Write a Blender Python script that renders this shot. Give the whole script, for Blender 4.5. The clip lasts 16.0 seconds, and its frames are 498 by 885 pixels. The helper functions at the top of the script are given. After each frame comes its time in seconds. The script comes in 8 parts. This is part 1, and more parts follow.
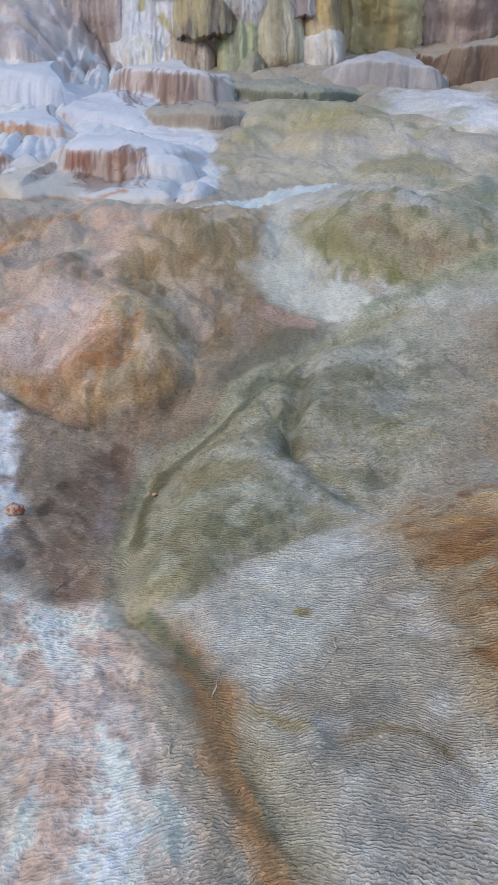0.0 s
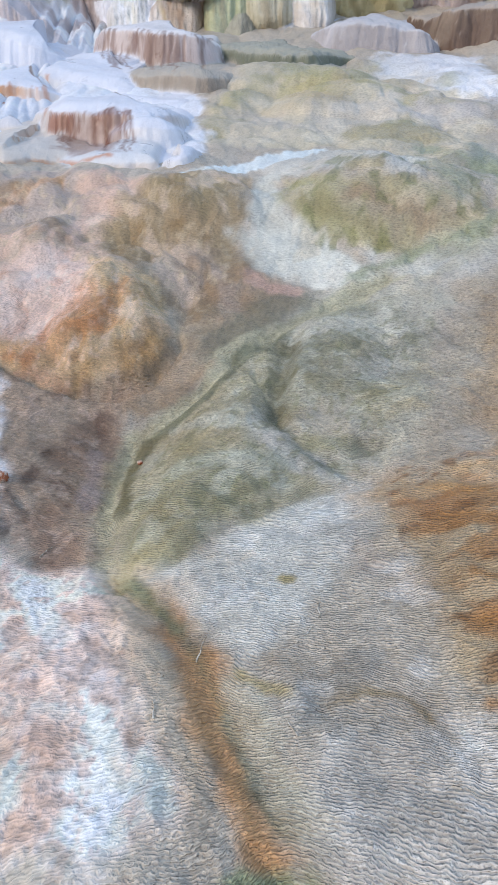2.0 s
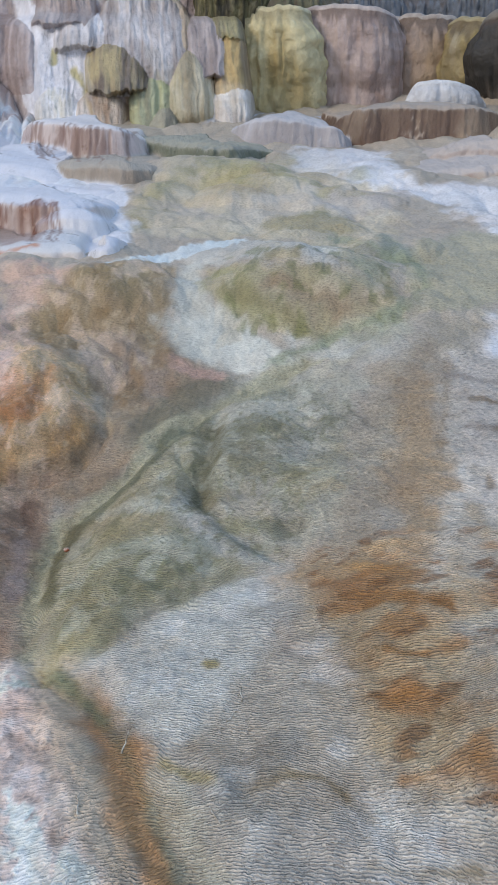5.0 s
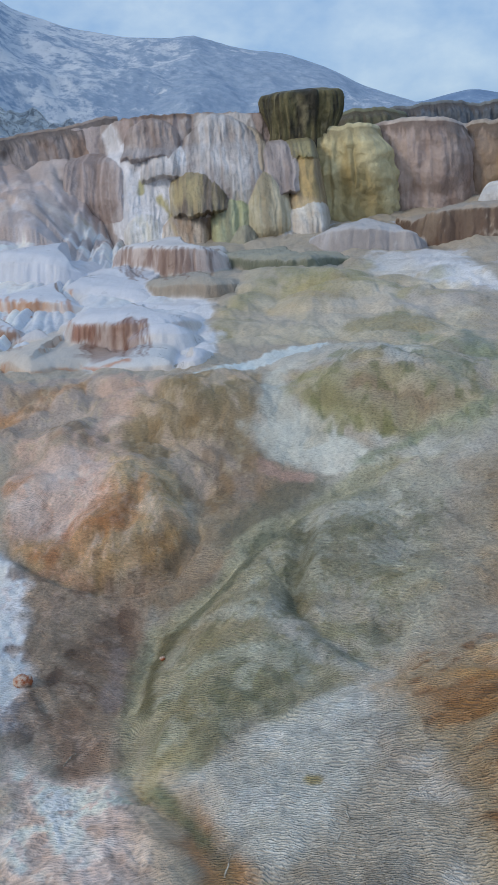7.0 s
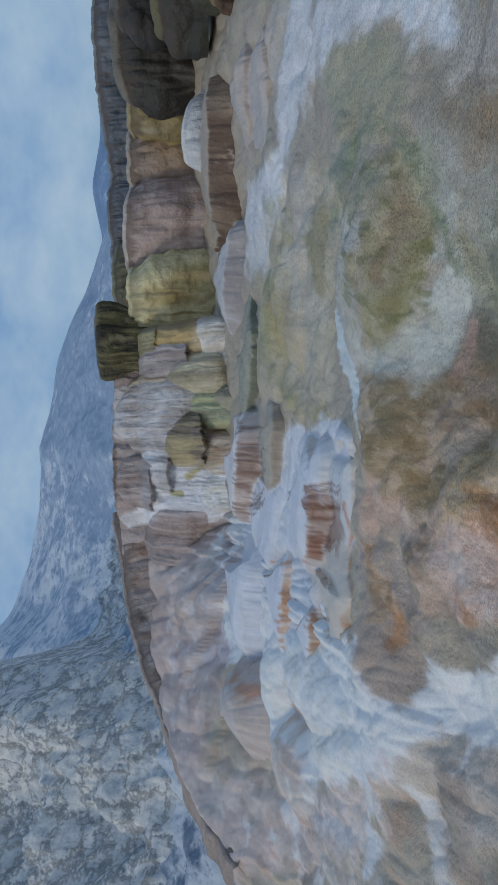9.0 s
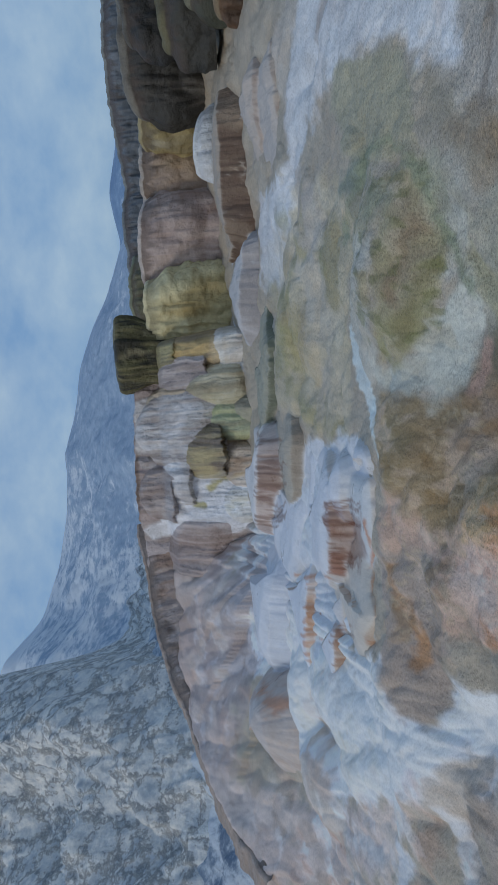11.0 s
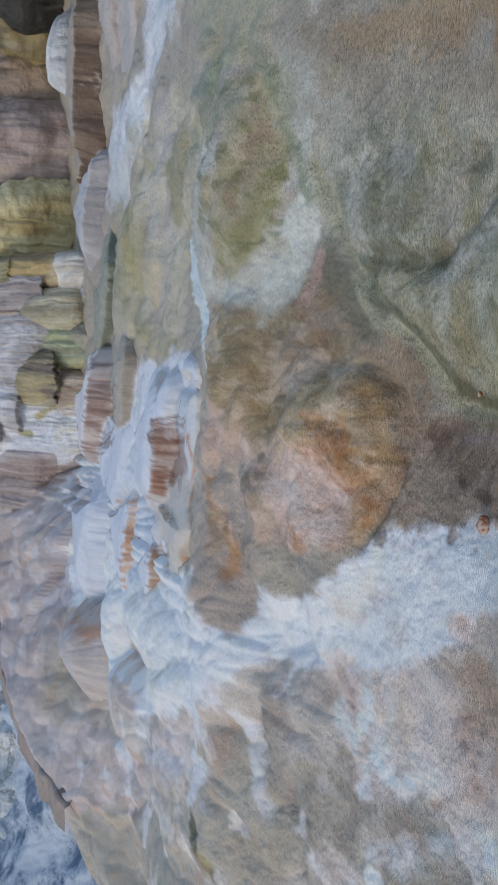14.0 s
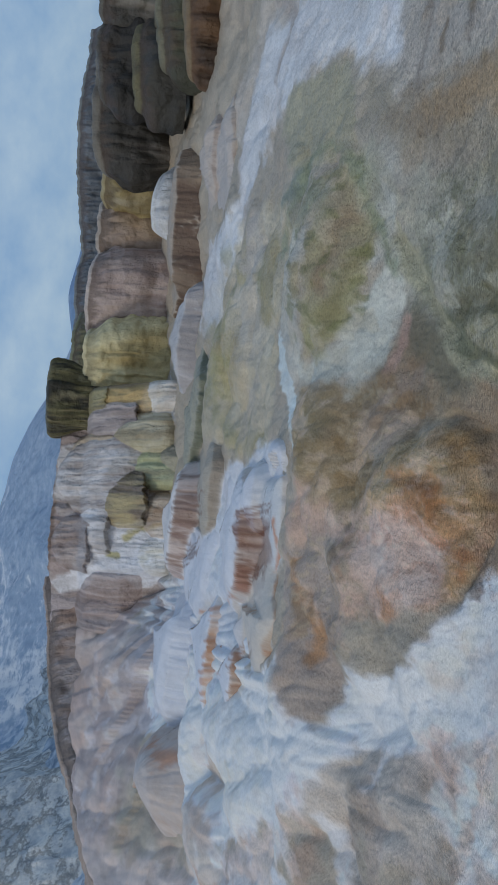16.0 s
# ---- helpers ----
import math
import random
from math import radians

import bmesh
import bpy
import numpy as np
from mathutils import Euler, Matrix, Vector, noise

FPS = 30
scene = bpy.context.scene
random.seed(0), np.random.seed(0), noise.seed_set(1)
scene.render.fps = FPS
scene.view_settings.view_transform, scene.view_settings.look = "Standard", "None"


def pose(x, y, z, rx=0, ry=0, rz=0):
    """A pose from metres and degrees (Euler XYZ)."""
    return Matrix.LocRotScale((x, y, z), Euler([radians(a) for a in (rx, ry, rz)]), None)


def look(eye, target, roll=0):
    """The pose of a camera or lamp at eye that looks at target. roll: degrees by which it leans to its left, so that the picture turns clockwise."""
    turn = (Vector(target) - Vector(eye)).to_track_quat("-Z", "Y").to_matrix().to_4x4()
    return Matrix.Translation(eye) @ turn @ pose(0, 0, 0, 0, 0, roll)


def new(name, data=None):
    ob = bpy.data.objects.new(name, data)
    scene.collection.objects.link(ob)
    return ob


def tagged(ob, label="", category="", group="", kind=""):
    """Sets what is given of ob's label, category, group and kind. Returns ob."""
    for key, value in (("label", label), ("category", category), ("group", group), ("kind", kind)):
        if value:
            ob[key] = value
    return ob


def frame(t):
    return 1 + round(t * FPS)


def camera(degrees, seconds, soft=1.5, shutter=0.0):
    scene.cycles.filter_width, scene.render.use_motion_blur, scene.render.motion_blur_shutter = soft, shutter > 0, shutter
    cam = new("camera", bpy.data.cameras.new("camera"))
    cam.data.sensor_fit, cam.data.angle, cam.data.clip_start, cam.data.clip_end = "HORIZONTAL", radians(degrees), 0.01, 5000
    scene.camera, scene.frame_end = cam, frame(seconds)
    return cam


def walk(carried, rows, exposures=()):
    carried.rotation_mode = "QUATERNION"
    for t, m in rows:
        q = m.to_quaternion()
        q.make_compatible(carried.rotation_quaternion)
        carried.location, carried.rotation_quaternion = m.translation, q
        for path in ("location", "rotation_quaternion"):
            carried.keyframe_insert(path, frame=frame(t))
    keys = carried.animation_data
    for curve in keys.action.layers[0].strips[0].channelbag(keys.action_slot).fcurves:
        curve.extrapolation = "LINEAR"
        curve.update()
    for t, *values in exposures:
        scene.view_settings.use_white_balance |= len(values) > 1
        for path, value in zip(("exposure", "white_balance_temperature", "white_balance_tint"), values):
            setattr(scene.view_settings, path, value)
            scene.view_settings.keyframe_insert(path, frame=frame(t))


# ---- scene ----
cam = camera(35.529, 16.0, soft=0.85, shutter=0.15)
PATH = [  # seconds, eye, heading, tilt, roll
    (0, -0.049, 0.113, 2.442, -0.02, -28.58, -1.79),
    (0.5, -0.048, 0.121, 2.430, -0.10, -29.32, -1.58),
    (1, -0.045, 0.119, 2.427, 0.13, -29.75, -1.44),
    (1.5, -0.044, 0.122, 2.425, 0.51, -30.26, -1.27),
    (2, -0.041, 0.118, 2.422, 1.04, -30.79, -1.05),
    (2.5, -0.040, 0.133, 2.420, 3.70, -32.31, 0.64),
    (3, -0.022, 0.139, 2.397, 6.02, -32.34, 2.00),
    (3.2, -0.019, 0.139, 2.399, 6.51, -32.24, 2.12),
    (5.3, 0.021, 0.000, 2.581, 6.28, -24.92, -0.22),
    (5.5, 0.013, -0.001, 2.581, 5.76, -24.73, -0.36),
    (6, 0.012, -0.003, 2.584, 3.88, -24.06, -0.87),
    (6.5, 0.008, -0.010, 2.596, 1.40, -21.39, -1.29),
    (7, 0.000, 0.000, 2.600, -0.00, -18.00, -4.50),
    (7.5, 0.003, -0.020, 2.629, -0.13, -15.84, -25.45),
    (8, -0.011, -0.070, 2.695, -0.27, -8.73, -65.83),
    (8.5, -0.229, -0.227, 2.782, -0.66, -6.03, -86.96),
    (8.7, -0.266, -0.230, 2.789, -1.14, -6.37, -90.74),
    (10.8, -0.019, -0.191, 2.696, -2.96, -3.24, -94.75),
    (11, -0.019, -0.212, 2.696, -1.66, -3.54, -94.08),
    (11.5, -0.035, -0.212, 2.669, 1.67, -4.75, -93.12),
    (12, -0.022, -0.245, 2.641, 5.95, -8.31, -92.64),
    (12.5, -0.014, -0.210, 2.571, 6.09, -13.20, -91.89),
    (13, -0.110, -0.087, 2.524, -1.20, -16.64, -91.15),
    (13.5, -0.394, -0.073, 2.513, -7.20, -17.47, -91.45),
    (14, -0.603, -0.150, 2.550, -4.95, -15.23, -89.83),
    (14.5, -0.843, -0.098, 2.577, -1.96, -10.80, -89.76),
    (15, -1.111, -0.046, 2.537, 2.23, -12.28, -88.62),
    (15.5, -1.331, -0.144, 2.498, 6.99, -11.65, -87.22),
    (16, -1.467, -0.066, 2.499, 6.77, -8.49, -86.65),
]


def aim(t, x, y, z, heading, tilt, roll):
    a, b = radians(heading), radians(tilt)
    way = Vector((math.sin(a) * math.cos(b), math.cos(a) * math.cos(b), math.sin(b)))
    return t, look((x, y, z), Vector((x, y, z)) + way, roll)


walk(cam, [aim(*row) for row in PATH], [
    (0, -0.15, 7250, 13), (0.5, 0.1, 7250, 13), (1.0, 0.26, 7250, 13), (1.7, 0.25, 7250, 13), (3.2, 0.31, 7200, 13), (5.3, -0.13, 7150, 11),
    (7, -0.36, 7070, 8), (8.5, -0.79, 6900, 6), (11, -0.84, 6720, 5), (12.5, -0.56, 7150, 8), (13.5, -0.3, 7300, 11), (14.5, -0.6, 7000, 7),
    (15.5, -0.58, 7150, 8), (16, -0.78, 6950, 6)])

# ---- light ----
world = bpy.data.worlds.new("sky")
scene.world = world
world.use_nodes = True
wn, wl = world.node_tree.nodes, world.node_tree.links
wn.clear()
sky_out = wn.new("ShaderNodeOutputWorld")
sky_back = wn.new("ShaderNodeBackground")
sky_tex = wn.new("ShaderNodeTexSky")
sky_tex.sky_type = "NISHITA"
sky_tex.sun_disc = False
sky_tex.sun_elevation = radians(24)
sky_tex.sun_rotation = radians(200)
sky_tex.air_density, sky_tex.dust_density, sky_tex.ozone_density = 1.0, 2.0, 1.5
sky_at = wn.new("ShaderNodeTexCoord")
sky_map = wn.new("ShaderNodeMapping")
sky_map.inputs["Scale"].default_value = (2.6, 2.6, 4.2)
cloud = wn.new("ShaderNodeTexNoise")
cloud.inputs["Scale"].default_value, cloud.inputs["Detail"].default_value, cloud.inputs["Roughness"].default_value = 4.2, 6, 0.55
cloud.inputs["Distortion"].default_value = 0.1
cover = wn.new("ShaderNodeMapRange")
cover.inputs["From Min"].default_value, cover.inputs["From Max"].default_value = 0.3, 0.76
cover.inputs["To Min"].default_value, cover.inputs["To Max"].default_value = 0.0, 1.0
sheet_cloud = wn.new("ShaderNodeMix")
sheet_cloud.data_type = "RGBA"
sheet_cloud.inputs["A"].default_value, sheet_cloud.inputs["B"].default_value = (2.0, 3.7, 6.9, 1), (4.5, 6.0, 8.2, 1)
veil = wn.new("ShaderNodeMix")
veil.data_type = "RGBA"
veil.inputs["Factor"].default_value = 0.8
sky_back.inputs["Strength"].default_value = 0.15
wl.new(sky_at.outputs["Generated"], sky_map.inputs["Vector"])
wl.new(sky_map.outputs["Vector"], cloud.inputs["Vector"])
wl.new(cloud.outputs["Fac"], cover.inputs["Value"])
wl.new(cover.outputs["Result"], sheet_cloud.inputs["Factor"])
wl.new(sheet_cloud.outputs["Result"], veil.inputs["B"])
wl.new(sky_tex.outputs["Color"], veil.inputs["A"])
wl.new(veil.outputs["Result"], sky_back.inputs["Color"])
wl.new(sky_back.outputs["Background"], sky_out.inputs["Surface"])

sun = new("sun", bpy.data.lights.new("sun", "SUN"))
sun.data.energy, sun.data.angle, sun.data.color = 1.6, radians(14), (1.0, 0.9, 0.78)
sun.matrix_world = look((-16, 0, 13), (0, 8, 0))


# ---- materials ----
def srgb(r, g, b):
    return tuple(((c / 255 + 0.055) / 1.055) ** 2.4 if c > 10 else c / 255 / 12.92 for c in (r, g, b))


def knot(tree, kind, **values):
    n = tree.nodes.new(kind)
    for key, value in values.items():
        n.inputs[key.replace("_", " ")].default_value = value
    return n


def stone(name, ripple, drip, rough=0.7, relief_tone=0.5, lumps=1.0):
    """Travertine: its tint comes from the mineral tint stored on the mesh, its relief from fine ripples or drip marks.
    Shade in the ripple troughs is put into the colour too.
    """
    m = bpy.data.materials.new(name)
    m.use_nodes = True
    t = m.node_tree
    t.nodes.clear()
    link = t.links.new
    out, skin = knot(t, "ShaderNodeOutputMaterial"), knot(t, "ShaderNodeBsdfPrincipled")
    tint = knot(t, "ShaderNodeAttribute")
    tint.attribute_name = "tint"
    where = knot(t, "ShaderNodeTexCoord")
    fine = knot(t, "ShaderNodeTexNoise", Scale=60.0, Detail=4.0, Roughness=0.65)
    broad = knot(t, "ShaderNodeTexNoise", Scale=3.1, Detail=6.0, Roughness=0.6)
    link(where.outputs["Object"], fine.inputs["Vector"])
    link(where.outputs["Object"], broad.inputs["Vector"])
    run = knot(t, "ShaderNodeAttribute")
    run.attribute_name = "run"
    relief_strength = knot(t, "ShaderNodeAttribute")
    relief_strength.attribute_name = "relief_strength"
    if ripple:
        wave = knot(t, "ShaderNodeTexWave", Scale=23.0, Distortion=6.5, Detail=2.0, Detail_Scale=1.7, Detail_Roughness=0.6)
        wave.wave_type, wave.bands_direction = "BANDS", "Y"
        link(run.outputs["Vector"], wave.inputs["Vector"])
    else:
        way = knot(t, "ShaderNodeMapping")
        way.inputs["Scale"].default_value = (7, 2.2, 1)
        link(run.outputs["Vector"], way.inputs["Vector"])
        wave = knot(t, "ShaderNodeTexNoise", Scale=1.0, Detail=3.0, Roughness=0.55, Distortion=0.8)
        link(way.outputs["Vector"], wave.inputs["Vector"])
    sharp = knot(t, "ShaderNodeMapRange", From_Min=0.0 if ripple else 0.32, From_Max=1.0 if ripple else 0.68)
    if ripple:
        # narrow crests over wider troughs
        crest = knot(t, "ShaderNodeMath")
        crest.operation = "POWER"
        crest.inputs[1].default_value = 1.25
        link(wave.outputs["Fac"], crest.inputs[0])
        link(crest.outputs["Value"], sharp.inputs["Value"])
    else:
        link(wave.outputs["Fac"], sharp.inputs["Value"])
    # ripple shading put into the colour: crests lightened, troughs darkened
    shade = knot(t, "ShaderNodeMapRange", To_Min=1 - relief_tone * 0.5, To_Max=1 + relief_tone * 0.5)
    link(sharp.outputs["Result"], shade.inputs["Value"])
    spot = knot(t, "ShaderNodeMapRange", From_Min=0.3, From_Max=0.7, To_Min=0.88, To_Max=1.16)
    link(broad.outputs["Fac"], spot.inputs["Value"])
    dust = knot(t, "ShaderNodeMapRange", From_Min=0.3, From_Max=0.7, To_Min=0.88 if ripple else 0.87, To_Max=1.14 if ripple else 1.13)
    link(fine.outputs["Fac"], dust.inputs["Value"])
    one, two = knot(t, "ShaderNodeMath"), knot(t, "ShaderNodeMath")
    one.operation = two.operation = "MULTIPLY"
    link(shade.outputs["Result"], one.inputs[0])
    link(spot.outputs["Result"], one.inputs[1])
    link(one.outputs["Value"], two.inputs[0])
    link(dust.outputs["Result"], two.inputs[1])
    knobs = knot(t, "ShaderNodeTexNoise", Scale=19.0 if ripple else 7.0, Detail=5.0, Roughness=0.62)
    link(where.outputs["Object"], knobs.inputs["Vector"])
    patch = knot(t, "ShaderNodeMapRange", From_Min=0.33, From_Max=0.67, To_Min=0.89 if ripple else 1 - 0.14 * lumps, To_Max=1.12 if ripple else 1 + 0.16 * lumps)
    link(knobs.outputs["Fac"], patch.inputs["Value"])
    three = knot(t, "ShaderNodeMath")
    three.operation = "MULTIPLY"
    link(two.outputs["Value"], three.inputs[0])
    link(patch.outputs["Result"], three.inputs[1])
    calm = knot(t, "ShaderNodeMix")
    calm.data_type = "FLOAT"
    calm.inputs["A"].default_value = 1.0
    link(relief_strength.outputs["Fac"], calm.inputs["Factor"])
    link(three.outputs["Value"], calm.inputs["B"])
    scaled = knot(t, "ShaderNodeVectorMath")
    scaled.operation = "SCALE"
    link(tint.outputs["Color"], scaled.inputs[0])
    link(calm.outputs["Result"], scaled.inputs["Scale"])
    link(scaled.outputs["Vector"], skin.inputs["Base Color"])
    gloss = knot(t, "ShaderNodeMapRange", From_Min=0.3, From_Max=0.7, To_Min=rough - 0.18, To_Max=rough + 0.12)
    link(broad.outputs["Fac"], gloss.inputs["Value"])
    link(gloss.outputs["Result"], skin.inputs["Roughness"])
    skin.inputs["Specular IOR Level"].default_value = 0.42
    low = knot(t, "ShaderNodeBump", Strength=0.7, Distance=ripple if ripple else drip)
    link(sharp.outputs["Result"], low.inputs["Height"])
    mid = knot(t, "ShaderNodeBump", Strength=0.75, Distance=0.04 if ripple else 0.14 * lumps)
    link(knobs.outputs["Fac"], mid.inputs["Height"])
    link(mid.outputs["Normal"], low.inputs["Normal"])
    high = knot(t, "ShaderNodeBump", Strength=0.6, Distance=0.007 if ripple else 0.026)
    link(fine.outputs["Fac"], high.inputs["Height"])
    link(low.outputs["Normal"], high.inputs["Normal"])
    if ripple:
        # crumbly crust where the ripples fade; its pits darker, its cell edges paler
        scales = knot(t, "ShaderNodeMapping")
        scales.inputs["Scale"].default_value = (30, 40, 1)
        link(run.outputs["Vector"], scales.inputs["Vector"])
        crumb = knot(t, "ShaderNodeTexVoronoi", Scale=1.0, Randomness=1.0)
        crumb.feature = "SMOOTH_F1"
        crumb.inputs["Smoothness"].default_value = 0.5
        link(scales.outputs["Vector"], crumb.inputs["Vector"])
        share = knot(t, "ShaderNodeMapRange")
        link(tint.outputs["Alpha"], share.inputs["Value"])
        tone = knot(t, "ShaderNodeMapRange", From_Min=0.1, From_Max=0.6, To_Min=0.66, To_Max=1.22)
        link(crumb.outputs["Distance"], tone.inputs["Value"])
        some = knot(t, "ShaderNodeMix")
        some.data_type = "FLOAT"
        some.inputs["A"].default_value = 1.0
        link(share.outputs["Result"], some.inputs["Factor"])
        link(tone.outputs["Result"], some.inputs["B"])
        crumb_tinted = knot(t, "ShaderNodeVectorMath")
        crumb_tinted.operation = "SCALE"
        link(scaled.outputs["Vector"], crumb_tinted.inputs[0])
        link(some.outputs["Result"], crumb_tinted.inputs["Scale"])
        link(crumb_tinted.outputs["Vector"], skin.inputs["Base Color"])
        pits = knot(t, "ShaderNodeBump", Distance=0.016)
        link(crumb.outputs["Distance"], pits.inputs["Height"])
        link(share.outputs["Result"], pits.inputs["Strength"])
        link(pits.outputs["Normal"], mid.inputs["Normal"])
    for bump, strength in ((low, 0.8), (mid, 0.9), (high, 0.5)):
        amount = knot(t, "ShaderNodeMath")
        amount.operation = "MULTIPLY"
        amount.inputs[1].default_value = strength
        link(relief_strength.outputs["Fac"], amount.inputs[0])
        link(amount.outputs["Value"], bump.inputs["Strength"])
    link(high.outputs["Normal"], skin.inputs["Normal"])
    link(skin.outputs["BSDF"], out.inputs["Surface"])
    return m


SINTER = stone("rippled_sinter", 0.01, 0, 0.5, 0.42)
FACE = stone("dripstone", 0, 0.03, 0.6, 0.14)
FLOW = stone("flowstone", 0, 0.01, 0.42, 0.1, 0.35)


def mountain_rock(name, dark, pale, snow_amount, scale, west=0.0, crack=0.0):
    """Rock with ledges; west: more snow towards the west; crack: dark joints."""
    m = bpy.data.materials.new(name)
    m.use_nodes = True
    t = m.node_tree
    t.nodes.clear()
    link = t.links.new
    out, skin = knot(t, "ShaderNodeOutputMaterial"), knot(t, "ShaderNodeBsdfPrincipled", Roughness=0.9)
    where = knot(t, "ShaderNodeTexCoord")
    a = knot(t, "ShaderNodeTexNoise", Scale=scale, Detail=9.0, Roughness=0.75, Distortion=0.15)
    b = knot(t, "ShaderNodeTexNoise", Scale=scale * 0.16, Detail=8.0, Roughness=0.72, Distortion=0.1)
    link(where.outputs["Object"], a.inputs["Vector"])
    link(where.outputs["Object"], b.inputs["Vector"])
    rock = knot(t, "ShaderNodeMix")
    rock.data_type = "RGBA"
    rock.inputs["A"].default_value, rock.inputs["B"].default_value = (*dark, 1), (*pale, 1)
    ar = knot(t, "ShaderNodeMapRange", From_Min=0.41, From_Max=0.6)
    link(a.outputs["Fac"], ar.inputs["Value"])
    link(ar.outputs["Result"], rock.inputs["Factor"])
    both = knot(t, "ShaderNodeMath")
    both.operation = "ADD"
    link(a.outputs["Fac"], both.inputs[0])
    link(b.outputs["Fac"], both.inputs[1])
    axes = knot(t, "ShaderNodeSeparateXYZ")
    link(where.outputs["Object"], axes.inputs["Vector"])
    side = knot(t, "ShaderNodeMapRange", From_Min=-240.0, From_Max=10.0, To_Min=west, To_Max=0.0)
    link(axes.outputs["X"], side.inputs["Value"])
    more = knot(t, "ShaderNodeMath")
    more.operation = "ADD"
    link(both.outputs["Value"], more.inputs[0])
    link(side.outputs["Result"], more.inputs[1])
    sn = knot(t, "ShaderNodeMapRange", From_Min=1.1 - snow_amount, From_Max=1.22 - snow_amount)
    link(more.outputs["Value"], sn.inputs["Value"])
    snow = knot(t, "ShaderNodeMix")
    snow.data_type = "RGBA"
    snow.inputs["B"].default_value = (0.6, 0.66, 0.74, 1)
    link(sn.outputs["Result"], snow.inputs["Factor"])
    joints = knot(t, "ShaderNodeTexVoronoi", Scale=scale * 0.5)
    joints.feature = "DISTANCE_TO_EDGE"
    bent = knot(t, "ShaderNodeVectorMath")
    bent.operation = "MULTIPLY_ADD"
    bent.inputs[1].default_value = (14, 14, 26)
    link(a.outputs["Color"], bent.inputs[0])
    link(where.outputs["Object"], bent.inputs[2])
    link(bent.outputs["Vector"], joints.inputs["Vector"])
    seam = knot(t, "ShaderNodeMapRange", From_Min=0.0, From_Max=0.12, To_Min=1 - crack, To_Max=1.0)
    link(joints.outputs["Distance"], seam.inputs["Value"])
    cut = knot(t, "ShaderNodeVectorMath")
    cut.operation = "SCALE"
    link(rock.outputs["Result"], cut.inputs[0])
    link(seam.outputs["Result"], cut.inputs["Scale"])
    link(cut.outputs["Vector"], snow.inputs["A"])
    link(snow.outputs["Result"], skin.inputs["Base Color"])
    bump = knot(t, "ShaderNodeBump", Strength=0.6, Distance=5.0)
    link(a.outputs["Fac"], bump.inputs["Height"])
    link(bump.outputs["Normal"], skin.inputs["Normal"])
    link(skin.outputs["BSDF"], out.inputs["Surface"])
    return m


# ---- the lie of the land ----
def lattice(ix, iy, seed):
    h = (ix * 374761393 + iy * 668265263 + seed * 974711) & 0xFFFFFFFF
    h = ((h ^ (h >> 13)) * 1274126177) & 0xFFFFFFFF
    return ((h ^ (h >> 16)) & 0xFFFF) / 65535.0


def grain(x, y, seed=0, octaves=4):
    """Smooth fractal noise from about -1 to 1."""
    x, y = np.asarray(x, float), np.asarray(y, float)
    total, size, norm = 0.0, 1.0, 0.0
    for o in range(octaves):
        c, s = math.cos(0.6 + 1.1 * o), math.sin(0.6 + 1.1 * o)
        u, v = (x * c - y * s) * 2 ** o + 17.3 * o, (x * s + y * c) * 2 ** o - 9.1 * o
        iu, iv = np.floor(u).astype(np.int64), np.floor(v).astype(np.int64)
        a, b = u - iu, v - iv
        a, b = a * a * (3 - 2 * a), b * b * (3 - 2 * b)
        top = lattice(iu, iv, seed + o) * (1 - a) + lattice(iu + 1, iv, seed + o) * a
        low = lattice(iu, iv + 1, seed + o) * (1 - a) + lattice(iu + 1, iv + 1, seed + o) * a
        total, norm, size = total + size * (top * (1 - b) + low * b), norm + size, size * 0.5
    return total / norm * 2 - 1


def cells(x, y, seed=0):
    """Rounded cushions with creases between them, from 0 in the creases to 1."""
    x, y = np.asarray(x, float), np.asarray(y, float)
    iu, iv = np.floor(x).astype(np.int64), np.floor(y).astype(np.int64)
    best = np.full(np.shape(x), 9.0)
    for i in (-1, 0, 1):
        for j in (-1, 0, 1):
            u, v = iu + i, iv + j
            best = np.minimum(best, (u + lattice(u, v, seed) - x) ** 2 + (v + lattice(u, v, seed + 5) - y) ** 2)
    return np.clip(1 - best, 0, 1)


def smooth(a, b, x):
    t = np.clip((x - a) / (b - a), 0, 1)
    return t * t * (3 - 2 * t)


def table(knots, blur):
    """A smooth curve through rough knots."""
    k = np.array(knots, float).reshape(-1, 2)
    fine = np.arange(k[0, 0], k[-1, 0], 0.05)
    n = int(blur / 0.05)
    w = np.exp(-0.5 * (np.arange(-3 * n, 3 * n + 1) / n) ** 2)
    v = np.convolve(np.pad(np.interp(fine, k[:, 0], k[:, 1]), 3 * n, mode="edge"), w / w.sum(), mode="valid")
    return lambda q: np.interp(q, fine, v)


RISE = table((-40, 0.3, 0, 0.25, 2, 0.12, 3, 0.02, 4, -0.05, 5.5, -0.03, 6.5, 0.08, 7.3, 0.27, 8.2, 0.56, 9, 0.61, 10.2, 0.64, 11.2, 0.68, 12, 0.78,
              14, 0.92, 16, 1.0, 17.5, 1.2, 20, 1.5, 24, 1.9, 60, 3.0), 0.3)


def swell(x, y, cx, cy, rx, ry, turn, height, power=2.0):
    c, s = math.cos(radians(turn)), math.sin(radians(turn))
    u, v = ((x - cx) * c + (y - cy) * s) / rx, (-(x - cx) * s + (y - cy) * c) / ry
    return height * np.exp(-np.power(u * u + v * v, power / 2))


